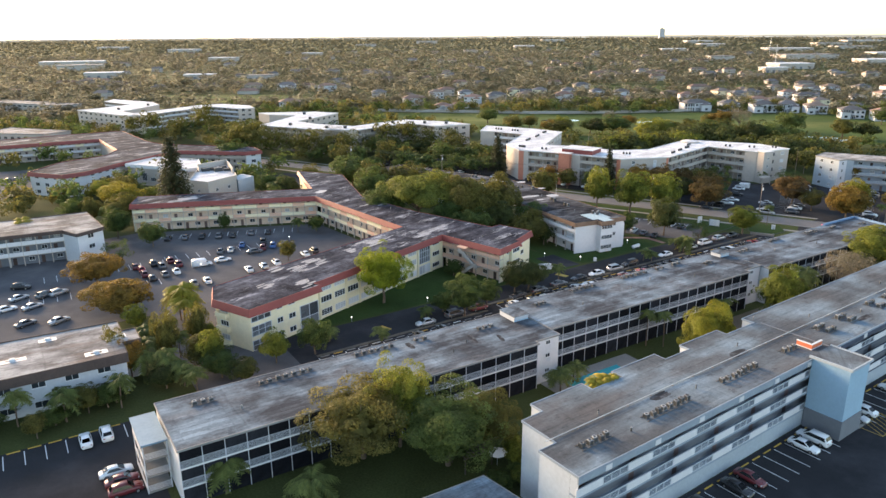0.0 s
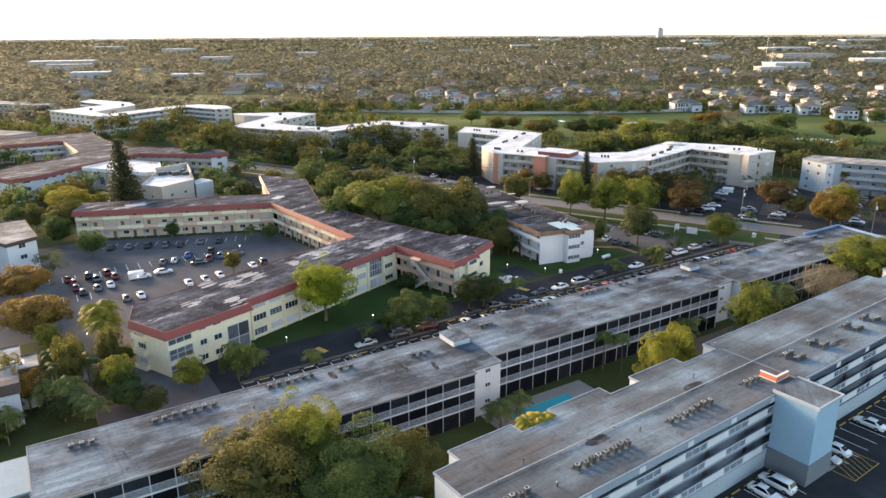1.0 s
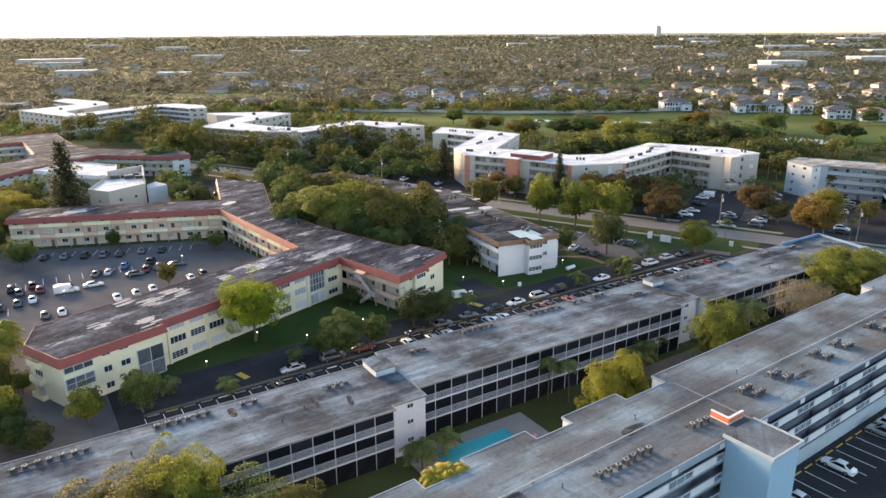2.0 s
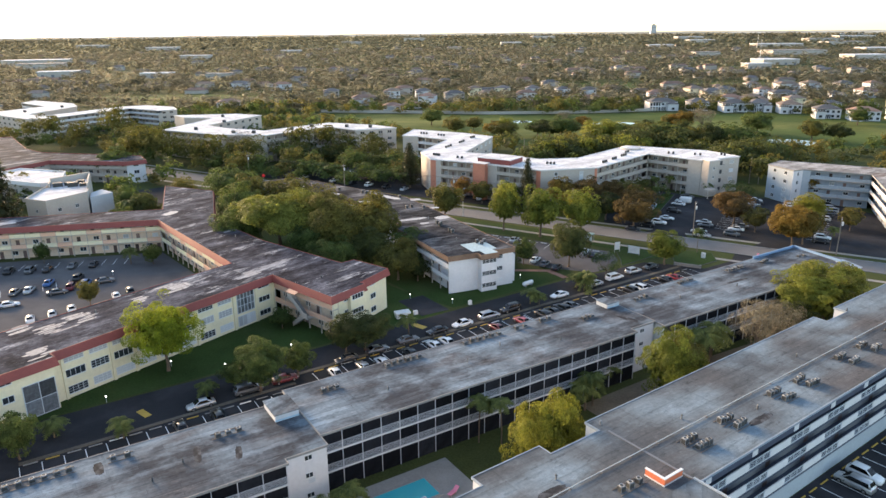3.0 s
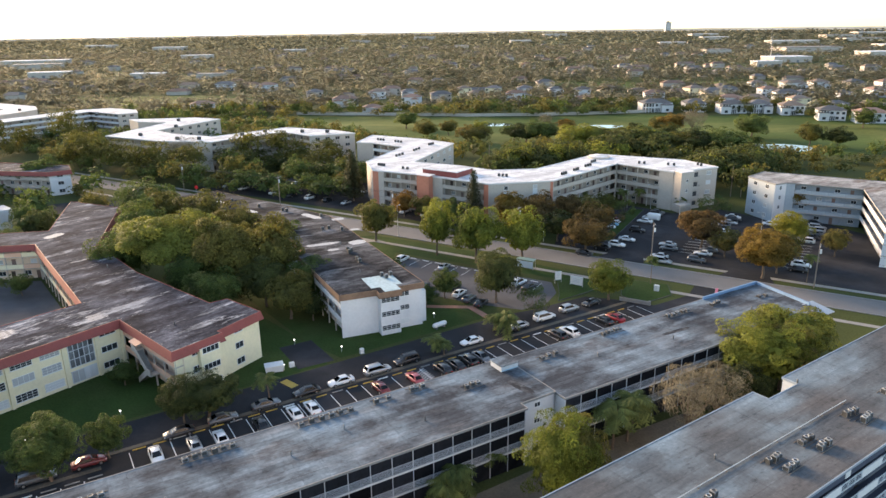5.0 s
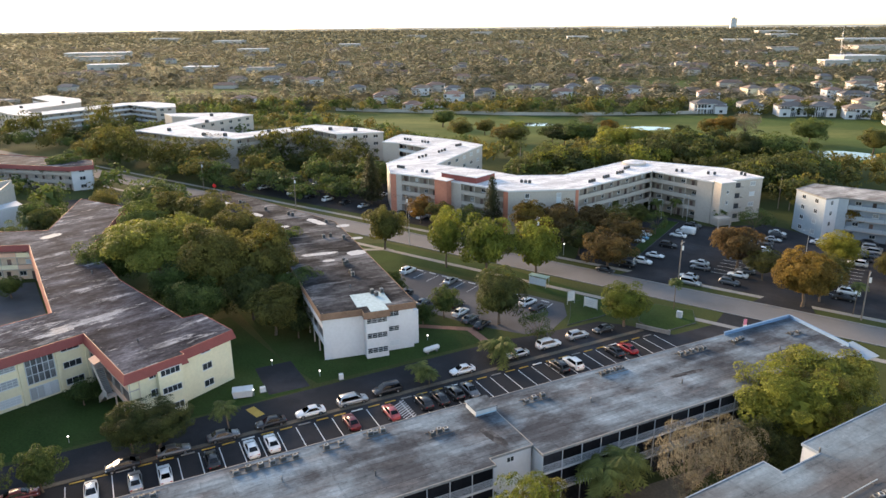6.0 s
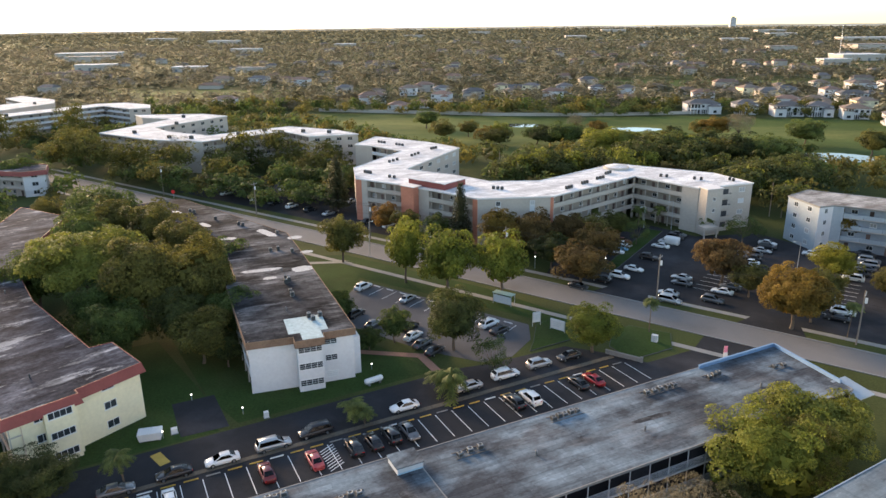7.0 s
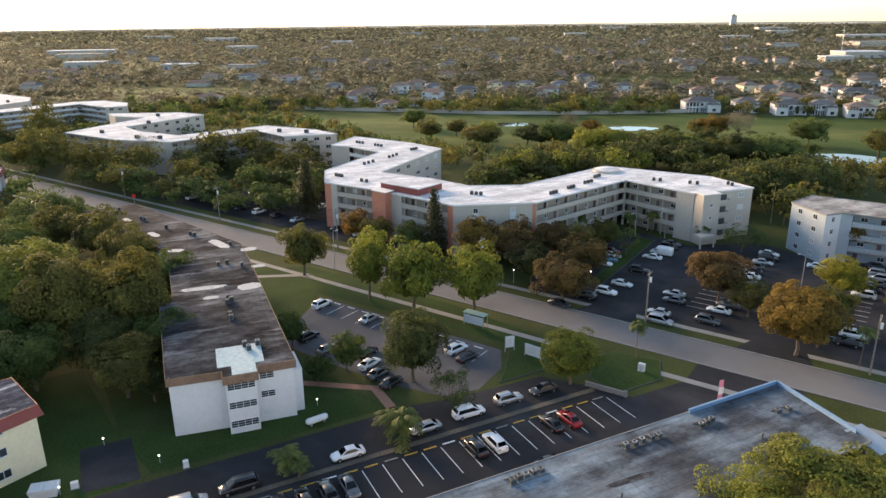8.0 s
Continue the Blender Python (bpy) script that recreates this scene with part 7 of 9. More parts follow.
cab = thing("utility_cabinet", pose(32.0, 184.6, 0, 0, 0, 30), "small white utility cabinet on the lawn", "utility cabinet")
put("body", boxes("body", M_FRAME, (-0.45, 0.45, -0.3, 0.3, 0.08, 0.9)), cab)
put("plinth", boxes("plinth", M_CONC, (-0.55, 0.55, -0.4, 0.4, 0, 0.08)), cab)
cab = thing("utility_cabinet", pose(44.3, 190.0, 0, 0, 0, 30), "small white utility cabinet on the lawn", "utility cabinet")
put("body", boxes("body", M_FRAME, (-0.35, 0.35, -0.3, 0.3, 0.08, 1.0)), cab)
put("plinth", boxes("plinth", M_CONC, (-0.45, 0.45, -0.4, 0.4, 0, 0.08)), cab)
ew = thing("entrance_wall", pose(102.4, 214.5, 0.02, 0, 0, -28), "low pale concrete wall with end pier beside the bays", "garden wall")
put("wall", boxes("wall", M_CONC, (-3.4, 3.0, -0.12, 0.12, 0, 0.75)), ew)
put("coping", boxes("coping", M_WALK, (-3.45, 3.0, -0.18, 0.18, 0.75, 0.83)), ew)
put("pier", boxes("pier", M_CONC, (3.0, 3.5, -0.25, 0.25, 0, 1.0)), ew)
fl = thing("feather_banner", pose(118.4, 210.4, 0.02, 0, 0, 20), "tall pink and white feather banner on a pole", "banner")
bm = bmesh.new()
cyl(bm, 0, 0, 0, 4.9, 0.03, 0.02)
part("pole", bm, M_METALPOLE, fl)
for k in range(3):
    put("cloth", boxes("cloth", M_PINK if k != 1 else M_FRAME, (0.04 + 0.02 * k, 0.85 - 0.1 * abs(k - 1), -0.02, 0.02, 1.2 + 1.2 * k, 2.4 + 1.2 * k)), fl)
rs = thing("stop_sign", pose(-33.7, 324.0, 0), "red octagonal road sign on a post", "road sign")
bm = bmesh.new()
bmesh.ops.create_cone(bm, cap_ends=True, segments=8, radius1=0.7, radius2=0.7, depth=0.05, matrix=pose(0, 0, 3.4, 90, 0, 0) @ pose(0, 0, 0, 0, 0, 22.5))
part("plate", bm, M_SIGNRED, rs)
bm = bmesh.new()
cyl(bm, 0, 0.06, 0, 3.6, 0.05)
part("post", bm, M_METALPOLE, rs)
ring_ = thing("life_ring", pose(*ab(85.0, 90.25), 1.2, 0, 0, A32), "white life ring hung by the pool", "life ring")
bm = bmesh.new()
n1, n2 = 18, 8
vv = [[bm.verts.new(((0.36 + 0.09 * math.cos(j * math.tau / n2)) * math.cos(i * math.tau / n1), 0.09 * math.sin(j * math.tau / n2), (0.36 + 0.09 * math.cos(j * math.tau / n2)) * math.sin(i * math.tau / n1))) for j in range(n2)] for i in range(n1)]
for i in range(n1):
    for j in range(n2):
        bm.faces.new((vv[i][j], vv[(i + 1) % n1][j], vv[(i + 1) % n1][(j + 1) % n2], vv[i][(j + 1) % n2]))
part("ring", bm, M_FRAME, ring_)
put("post", boxes("post", M_METALPOLE, (-0.04, 0.04, 0.1, 0.18, -1.1, 0.5)), ring_)

lg = thing("sun_lounger", pose(*ab(97.4, 82.6), 0.1, 0, 0, A32 + 20), "pink cloth sun lounger on the pool deck", "sun lounger")
put("seat", boxes("seat", M_PINK, (-1.0, 0.4, -0.32, 0.32, 0.3, 0.38)), lg)
put("backrest", boxes("backrest", M_PINK, (0, 0.7, -0.32, 0.32, 0, 0.07)), lg, pose(0.4, 0, 0.32, 0, -35, 0))
for x in (-0.85, 0.3):
    for y in (-0.28, 0.28):
        put("leg", shared("lleg", lambda: boxes("leg", M_METALPOLE, (-0.03, 0.03, -0.03, 0.03, 0, 0.3))), lg, pose(x, y, 0))

# ---- trees ----
def quads_mesh(name, P, mat):
    """A mesh of loose leaves from an array (leaves, corners, 3)."""
    k, c = len(P), P.shape[1]
    me = bpy.data.meshes.new(name)
    me.vertices.add(k * c)
    me.vertices.foreach_set("co", np.ascontiguousarray(P, dtype=np.float32).ravel())
    me.loops.add(k * c)
    me.loops.foreach_set("vertex_index", np.arange(k * c, dtype=np.int32))
    me.polygons.add(k)
    me.polygons.foreach_set("loop_start", np.arange(0, k * c, c, dtype=np.int32))
    me.update(calc_edges=True)
    me.materials.append(mat)
    return me


def unit(v):
    return v / np.maximum(np.linalg.norm(v, axis=-1, keepdims=True), 1e-9)


def leaf_quads(C, N, size, rng, slim=0.62, jitter=0.38):
    """Three-cornered leaf sprays at the places C, facing about N, of the given sizes."""
    k = len(C)
    N = unit(N + rng.normal(0, jitter, (k, 3)))
    T = unit(np.cross(N, rng.normal(0, 1, (k, 3))))
    B = np.cross(N, T)
    s = (size * rng.uniform(0.6, 1.35, k))[:, None]
    return np.stack([C - T * s * 0.6 - B * s * slim * 1.25, C + T * s + N * s * 0.2, C - T * s * 0.6 + B * s * slim * 1.25], 1)


def crown_points(rng, n, clumps, flat=0.72, spread=(0.5, 0.86), rad=(0.24, 0.42), tier=0.85, up=0.25):
    d = unit(rng.normal(0, 1, (clumps, 3)))
    if flat < 0.65:                                       # spreading crown, leafy on top and open below
        d[:, 2] = np.abs(d[:, 2]) - 0.12
    d[:, 2] = np.where(d[:, 2] < -0.66, -d[:, 2] * 0.6, d[:, 2])
    cc = d * rng.uniform(*spread, (clumps, 1)) * np.array([1, 1, flat])
    cr = rng.uniform(*rad, clumps)
    pick = rng.choice(clumps, n, p=cr ** 2 / (cr ** 2).sum())
    u = unit(rng.normal(0, 1, (n, 3)) + 0.75 * unit(cc[pick]) + np.array([0, 0, 0.35]))   # each spray domed outwards and up
    shell = rng.uniform(0.55, 1.0, n) ** 0.5
    C = cc[pick] + u * (cr[pick] * shell)[:, None] * np.array([1, 1, tier])
    N = unit(u + 0.5 * unit(cc[pick]) + np.array([0, 0, up]))
    return C, N, cc


def trunk_bm(rng, ends, r0, height):
    """Tapered trunk with limbs that reach towards the leaf clumps."""
    bm = bmesh.new()

    def tube(pts, ra, rb, seg=7):
        rings = []
        for i, p in enumerate(pts):
            t = i / (len(pts) - 1)
            r = ra + (rb - ra) * t
            rings.append([bm.verts.new((p[0] + r * math.cos(k * math.tau / seg), p[1] + r * math.sin(k * math.tau / seg), p[2])) for k in range(seg)])
        for a, b in zip(rings, rings[1:]):
            for k in range(seg):
                bm.faces.new((a[k], a[(k + 1) % seg], b[(k + 1) % seg], b[k]))
    top = np.array([rng.uniform(-0.05, 0.05), rng.uniform(-0.05, 0.05), height])
    tube([np.zeros(3), top * 0.35 + np.array([0.02, -0.02, 0]), top], r0, r0 * 0.6)
    for e in ends:
        mid = top + (e - top) * 0.5 + np.array([0, 0, -0.06])
        tube([top * 0.95, mid, e], r0 * 0.42, r0 * 0.1, 5)
    return bm


PROTO = {}


def broad_tree(kind, mat, seed):
    """A unit broadleaf tree: crown one wide about the height one."""
    rng = np.random.default_rng(seed)
    n = {"full": 5400, "fine": 11500, "near": 25000, "umbrella": 18000, "thin": 3600, "bare": 7000}[kind]
    C, N, cc = crown_points(rng, n, {"full": 40, "fine": 60, "near": 95, "umbrella": 64, "thin": 30, "bare": 70}[kind], flat=0.62 if kind == "umbrella" else 0.80, rad={"umbrella": (0.2, 0.34), "full": (0.16, 0.34), "fine": (0.15, 0.34), "near": (0.11, 0.30)}.get(kind, (0.18, 0.3)), spread=(0.35, 0.97) if kind in ("near", "umbrella") else (0.5, 0.86), tier=0.62 if kind in ("near", "umbrella") else 0.75, up=0.6 if kind in ("near", "umbrella") else 0.3)
    C = C + np.array([0, 0, 1.0])
    root = new("tree")
    Q = leaf_quads(C, N, {"full": 0.032, "fine": 0.0255, "near": 0.0175, "umbrella": 0.0235, "thin": 0.027, "bare": 0.042}[kind], rng, 0.12 if kind == "bare" else 0.62)
    if kind in ("full", "fine", "near", "umbrella"):      # dense inner foliage
        u = unit(rng.normal(0, 1, (1100, 3)))
        inner = u * (rng.uniform(0, 1, (1100, 1)) ** 0.4) * np.array([0.66, 0.66, 0.30 if kind == "umbrella" else 0.50]) + np.array([0, 0, 1.06 if kind == "umbrella" else 0.94])
        Q = np.concatenate([Q, leaf_quads(inner, u + np.array([0, 0, 0.6]), 0.085, rng)])
    put("crown", quads_mesh("crown", Q, mat), root)
    part("trunk", trunk_bm(rng, (cc + np.array([0, 0, 0.95]))[: 9 if kind in ("full", "fine", "near", "umbrella") else 22] * 0.94, 0.055 if kind in ("full", "fine", "near", "umbrella") else 0.04, 0.5), M_BARK, root)
    return root


def palm_tree(mat, seed, squash=1.0, height=1.0, fronds=30, length=0.62, droop=0.75):
    """A unit palm: slim leaning trunk of the height one and arching feathered fronds."""
    rng = np.random.default_rng(seed)
    root = new("palm")
    bm = bmesh.new()
    lean = rng.uniform(-0.1, 0.1, 2)
    rings = []
    for i in range(7):
        t = i / 6
        r = 0.03 * (1.25 - 0.5 * t)
        rings.append([bm.verts.new((lean[0] * t * t + r * math.cos(k * math.tau / 7), lean[1] * t * t + r * math.sin(k * math.tau / 7), height * t)) for k in range(7)])
    for a, b in zip(rings, rings[1:]):
        for k in range(7):
            bm.faces.new((a[k], a[(k + 1) % 7], b[(k + 1) % 7], b[k]))
    part("trunk", bm, M_BARK, root)
    Q = []
    top = np.array([lean[0], lean[1], height])
    for f in range(fronds):
        az = f * 2.399 + rng.uniform(-0.2, 0.2)
        el = rng.uniform(-0.25, 1.15)
        L = length * rng.uniform(0.8, 1.1)
        d = np.array([math.cos(az), math.sin(az), 0])
        side = np.array([-d[1], d[0], 0])
        seg = 11
        pts = []
        for i in range(seg + 1):
            t = i / seg
            pts.append(top + d * L * t * math.cos(el * (1 - 0.4 * t)) + np.array([0, 0, L * (math.sin(el) * t - droop * t * t) / squash]))
        for i in range(1, seg):
            t = i / seg
            w = L * 0.34 * math.sin(math.pi * min(1, t * 0.85 + 0.12)) ** 0.7
            a, b = pts[i], pts[i + 1]
            for s in (-1, 1):
                wj = w * rng.uniform(0.75, 1.15)
                tip = (a + b) / 2 + side * s * wj + d * L * 0.10 + np.array([0, 0, -wj * 0.6 / squash])
                Q.append([a, b, tip, a * 0.45 + tip * 0.55 - d * L * 0.015])
    put("fronds", quads_mesh("fronds", np.array(Q), mat), root)
    return root


def conifer_tree(seed):
    """A unit tiered conifer of the height two."""
    rng = np.random.default_rng(seed)
    root = new("conifer")
    C, N = [], []
    for tier in range(17):
        z = 0.22 + tier * 0.104
        R = 0.62 * (1 - (tier / 17.5)) ** 0.8 + 0.05
        for br in range(8):
            az = br * math.tau / 8 + tier * 0.4 + rng.uniform(-0.2, 0.2)
            m = max(16, int(84 * R / 0.6))
            t = rng.uniform(0.12, 1, m)
            x, y = np.cos(az) * R * t, np.sin(az) * R * t
            C.append(np.stack([x, y, z - 0.05 * t + 0.10 * t * t], 1) + rng.normal(0, 0.03, (m, 3)))
            N.append(np.tile([0.3 * math.cos(az), 0.3 * math.sin(az), 0.9], (m, 1)))
    put("crown", quads_mesh("crown", leaf_quads(np.concatenate(C), np.concatenate(N), 0.042, rng, 0.5, 0.3), L_CONIFER), root)
    bm = bmesh.new()
    bmesh.ops.create_cone(bm, cap_ends=True, segments=8, radius1=0.05, radius2=0.008, depth=2.0, matrix=pose(0, 0, 1.0))
    part("trunk", bm, M_BARK, root)
    return root


KINDS = {
    "green": ("full", L_GREEN, "broad green leafy tree", "tree"), "dark": ("full", L_DARK, "dense dark green tree", "tree"), "bright": ("full", L_BRIGHT, "bright yellow-green leafy tree", "tree"),
    "olive": ("full", L_OLIVE, "olive green spreading tree", "tree"), "orange": ("full", L_ORANGE, "orange-brown leafy tree", "tree"), "yellow": ("full", L_YELLOW, "golden yellow leafy tree", "tree"),
    "brown": ("full", L_BROWN, "dark reddish-brown leafy tree", "tree"),
    "thin": ("thin", L_GREEN, "slender sparse green tree", "tree"), "bare": ("bare", L_BARE, "dry brown almost leafless tree", "tree"),
    "limeball": ("near", L_VIVID, "dense bright green round-headed tree", "tree"),
    "lime": ("umbrella", L_LIME, "dense lime-green spreading tree", "tree"),
    "palm": ("palm", L_PALM, "green feathered palm", "palm"), "ypalm": ("palm", L_GOLD, "golden palm with arching fronds", "palm"),
    "conifer": ("conifer", L_CONIFER, "tall dark tiered conifer", "conifer"), "shrub": ("full", L_GREEN, "rounded green shrub", "shrub"),
}
tree_rnd = random.Random(11)


def tree(kind, x, y, zc, r, where="on the lawn"):
    """A tree at a place: crown of the radius r centred zc above the ground (palm and conifer: zc is the trunk's height)."""
    form, mat, lab, cat = KINDS[kind]
    v = tree_rnd.randrange(3 if form in ("full", "palm") else 1)
    turn = tree_rnd.uniform(0, 360)
    if form == "full" and y < 235 and r > 3.3:              # trees near the walk carry finer leaves
        form = "near" if r > 4.4 and y < 183 and x > -14 else "fine"
    if form == "palm":
        s = Matrix.Diagonal((r / 0.6, r / 0.6, max(zc, 0.5), 1)) if zc > r else Matrix.Diagonal((r / 0.6, r / 0.6, r / 0.75, 1))
    elif form == "conifer":
        s = Matrix.Diagonal((r / 0.62, r / 0.62, zc, 1))
    else:
        s = Matrix.Diagonal((r, r, max(zc, 0.5), 1))
    m = pose(x, y, 0, 0, 0, turn) @ s @ Matrix.Diagonal((1.1, 1.1, 1.06, 1))
    squash = max(0.5, round(2 * max(zc, 0.5) / (r / 0.6)) / 2) if form == "palm" and zc > r else 1.0
    key = (kind, v, form, squash)
    if key not in PROTO:
        seed = 100 + 17 * len(PROTO)
        ob = palm_tree(mat, seed, squash) if form == "palm" else conifer_tree(seed) if form == "conifer" else broad_tree(form, mat, seed)
        ob.name = {"tree": "tree", "palm": "palm_tree", "conifer": "conifer_tree", "shrub": "shrub"}[cat]
        PROTO[key] = ob
        ob.matrix_basis = m
    else:
        src = PROTO[key]
        keep = src.matrix_basis.copy()
        src.matrix_basis = Matrix()
        ob = copy_thing(src, Matrix())
        ob.matrix_basis = m
        src.matrix_basis = keep
    tagged(ob, f"{lab} {where}", cat, cat + "s of the estate")
    return ob


# beside the street
for k, x, y, zc, r in (("dark", 71.5, 215.5, 6.6, 5.7), ("bright", 97, 216.4, 5.0, 5.2), ("bright", 80.0, 244, 7.8, 6.6), ("bright", 68.0, 243.5, 8.4, 7.2), ("bright", 57.6, 250.4, 8.4, 5.2), ("olive", 39.5, 263.8, 7.0, 5.8), ("orange", 46, 291, 5, 3.8)):
    tree(k, x, y, zc, r, "on the verge of the street")
for k, x, y, zc, r in (("green", 60, 218, 3.8, 3.2), ("green", 48, 226, 3.8, 3.0), ("thin", 79, 206, 4.2, 3.2), ("green", 56, 214, 2.5, 2.5), ("conifer", 68.4, 280.2, 8.4, 2.9), ("conifer", 26.4, 314, 8.6, 4.0)):
    tree(k, x, y, zc, r, "beside the car park")
for k, x, y, zc, r in (("brown", 130, 253, 6.4, 6.8), ("orange", 137, 229.5, 7.4, 6.8), ("olive", 142, 233, 5.4, 4.4), ("yellow", 156, 257, 5, 5.0), ("brown", 98, 251, 5.6, 6.8), ("orange", 79.5, 273, 6.6, 6.6), ("brown", 88.5, 274, 6.4, 6.8), ("brown", 104, 267, 5.4, 6.4),
                       ("thin", 116, 283, 4, 3.6), ("thin", 145, 287, 4, 5.2), ("orange", 170, 285, 6, 4.4), ("dark", 92, 262, 5, 5.0), ("olive", 148, 243, 4.5, 4.5), ("olive", 163, 246, 4.0, 3.5), ("olive", 134, 246, 4.5, 4.0)):
    tree(k, x, y, zc, r, "in the car park across the street")
for x, y, zc, r in ((109, 226, 6.5, 1.5), (146, 226, 6.5, 1.6), (113, 295, 5, 2.0), (120, 303, 5, 2.2), (126, 304, 5, 2.0), (106, 300, 5, 2.2), (137, 294, 4.5, 2.0)):
    tree("palm", x, y, zc, r, "beside the street")
for k, x, y, zc, r in (("orange", 81, 272, 5.5, 4.6), ("orange", 88, 279, 4.6, 4.0), ("olive", 103, 280, 5.2, 5.4), ("brown", 96, 277, 5.6, 5.6), ("olive", 110, 286, 4.6, 4.2), ("green", 62, 282, 4.4, 4.0), ("olive", 53, 286, 4.6, 4.2)):
    tree(k, x, y, zc, r, "before the white-roofed block")
# courtyard between the grey-roofed blocks
for k, x, y, zc, r in (("bright", 113.5, 174, 7.4, 8.0), ("lime", 121.5, 181, 7.0, 7.2), ("olive", 117, 175, 6.4, 5.5), ("yellow", 50.6, 122.6, 7.6, 4.6), ("yellow", 53.6, 125.6, 6.8, 3.8), ("bright", 75, 144, 7.4, 5.0), ("olive", 77.5, 146, 6.4, 4.2), ("bare", 96, 158.5, 7.0, 5.0),
                       ("bare", 102, 163, 6.0, 4.6), ("olive", -11.5, 94.5, 7.2, 8.0), ("bright", -6, 97.5, 8.4, 5.0), ("green", 1.5, 92.5, 6.6, 8.0), ("olive", 7, 96, 5.6, 5.2), ("dark", 108, 167, 4.5, 4)):
    tree(k, x, y, zc, r, "in the courtyard between the blocks")
for x, y, zc, r in ((61, 143, 4.2, 2.5), (43, 134, 7.0, 1.7), (46.4, 133.4, 7.0, 1.8), (70, 157, 4.2, 2.6), (74, 160, 4.8, 2.6), (67, 152, 3.4, 2.2), (85, 157.5, 6.6, 3.0), (87.6, 159.6, 7.0, 3.0), (84.4, 160.4, 5.4, 2.6), (62.6, 144.6, 5.0, 2.6), (-17, 83, 3.6, 3.4), (-30, 86, 4.6, 2.8), (22, 114, 4.0, 2.6), (25, 118, 3.4, 2.4), (89, 162, 4.4, 2.5)):
    tree("palm", x, y, zc, r, "in the courtyard between the blocks")
for x, y, r in ((*rr(20.0, 15.3), 1.5), (*rr(21.6, 15.4), 1.6), (*rr(23.0, 15.5), 1.3)):
    tree("ypalm", x, y, 11.3, r * 1.15, "in the recess beside the pool")
for x, y, r in ((14, 93, 1.6), (12, 90, 1.8), (9, 87, 1.9), (16, 97, 1.5)):
    tree("shrub", x, y, 1.3, r, "at the foot of the pale block")
# grove between the cream and the white block
for k, x, y, zc, r in (("lime", -7, 228, 11.0, 12.0), ("bare", -57, 376, 8.0, 9.0), ("green", -35, 284, 8.5, 9.4), ("olive", 9, 222, 10, 8.6), ("olive", 19, 224, 9.6, 7.4), ("green", 11, 208, 6, 6.0), ("olive", 27, 207, 5.5, 5.6), ("green", 30, 216, 6, 5.4), ("green", -18, 228, 8, 7.2), ("olive", -12, 268, 8, 8.2),
                       ("dark", 20, 214, 6, 6.0), ("green", 3, 216, 6.5, 6.5), ("olive", 2, 256, 7.5, 7.0), ("green", 17, 243, 7, 6.0), ("green", -24, 256, 8, 7.0), ("dark", 32, 206, 3.6, 3.2), ("olive", -27, 272, 7.5, 7.5)):
    tree(k, x, y, zc, r, "in the grove between the blocks")
# lawn and verge in front of the cream block
for k, x, y, zc, r in (("limeball", -13.2, 159.0, 7.9, 6.3), ("bright", -32, 127, 3.8, 3.2), ("green", 6, 150.5, 5.2, 4.6), ("green", 11.5, 156, 3.6, 3.0), ("shrub", 4, 178, 2.4, 2.6), ("dark", 22.5, 166.8, 4.2, 5.0), ("dark", 19, 165.5, 4.0, 3.6), ("green", 1, 153, 2.6, 2.8)):
    tree(k, x, y, zc, r, "on the lawn before the cream block")
for x, y, zc, r in ((-23, 137, 2.6, 2.0), (-12, 136.5, 2.8, 2.1), (31, 172, 4.5, 2.0), (72, 198, 3.4, 2.8), (70.5, 200, 3.0, 2.2), (58, 190, 3.0, 2.2), (60, 189, 2.4, 1.8), (-3, 149, 2.4, 1.8)):
    tree("palm", x, y, zc, r, "beside the drive")
# west end and courtyard car park
for k, x, y, zc, r in (("orange", -73, 151, 5.2, 7.6), ("orange", -88, 172, 5.0, 7.2), ("green", -87, 206, 4.4, 3.8), ("green", -102, 216, 5.2, 4.6), ("yellow", -118, 256.5, 5.4, 7.4), ("olive", -43, 192, 3.4, 2.6), ("green", -70, 223, 3.6, 1.9), ("bright", -66, 143, 3.4, 2.6), ("olive", -46, 126, 3.6, 4.0),
                       ("green", -41, 121, 3.2, 3.6), ("dark", -36, 119, 2.8, 3.0), ("shrub", -73, 109, 2.4, 3.2), ("shrub", -65, 111, 2.2, 3.0), ("shrub", -80, 104, 2.4, 3.0), ("dark", -57, 112, 2.4, 3.0), ("dark", -50, 117, 2.6, 3.2), ("olive", -63, 117, 2.6, 2.6), ("bright", -49, 138, 2.2, 2.4),
                       ("green", -108, 228, 4.6, 4.6), ("green", -100, 338, 7, 8.0), ("olive", -124, 272, 5.0, 5.4), ("green", -40, 222, 3.2, 2.8), ("thin", -90, 190, 4, 4.0)):
    tree(k, x, y, zc, r, "near the courtyard car park")
tree("conifer", -94.5, 247.5, 13.4, 6.2, "behind the cream block")
for x, y, zc, r in ((-59, 131, 5.4, 2.2), (-52, 130, 5.2, 2.3), (-55, 121, 4.6, 2.6), (-51, 120, 5.0, 2.5), (-60, 117, 4.4, 2.6), (-57, 126, 5.0, 2.3), (-47, 118, 4.0, 2.4), (-116, 199, 7.5, 2.8), (-44, 116, 3.6, 2.2), (-66, 114, 3.6, 2.2), (-46, 222, 4.0, 2.0)):
    tree("palm", x, y, zc, r, "near the end of the blocks")
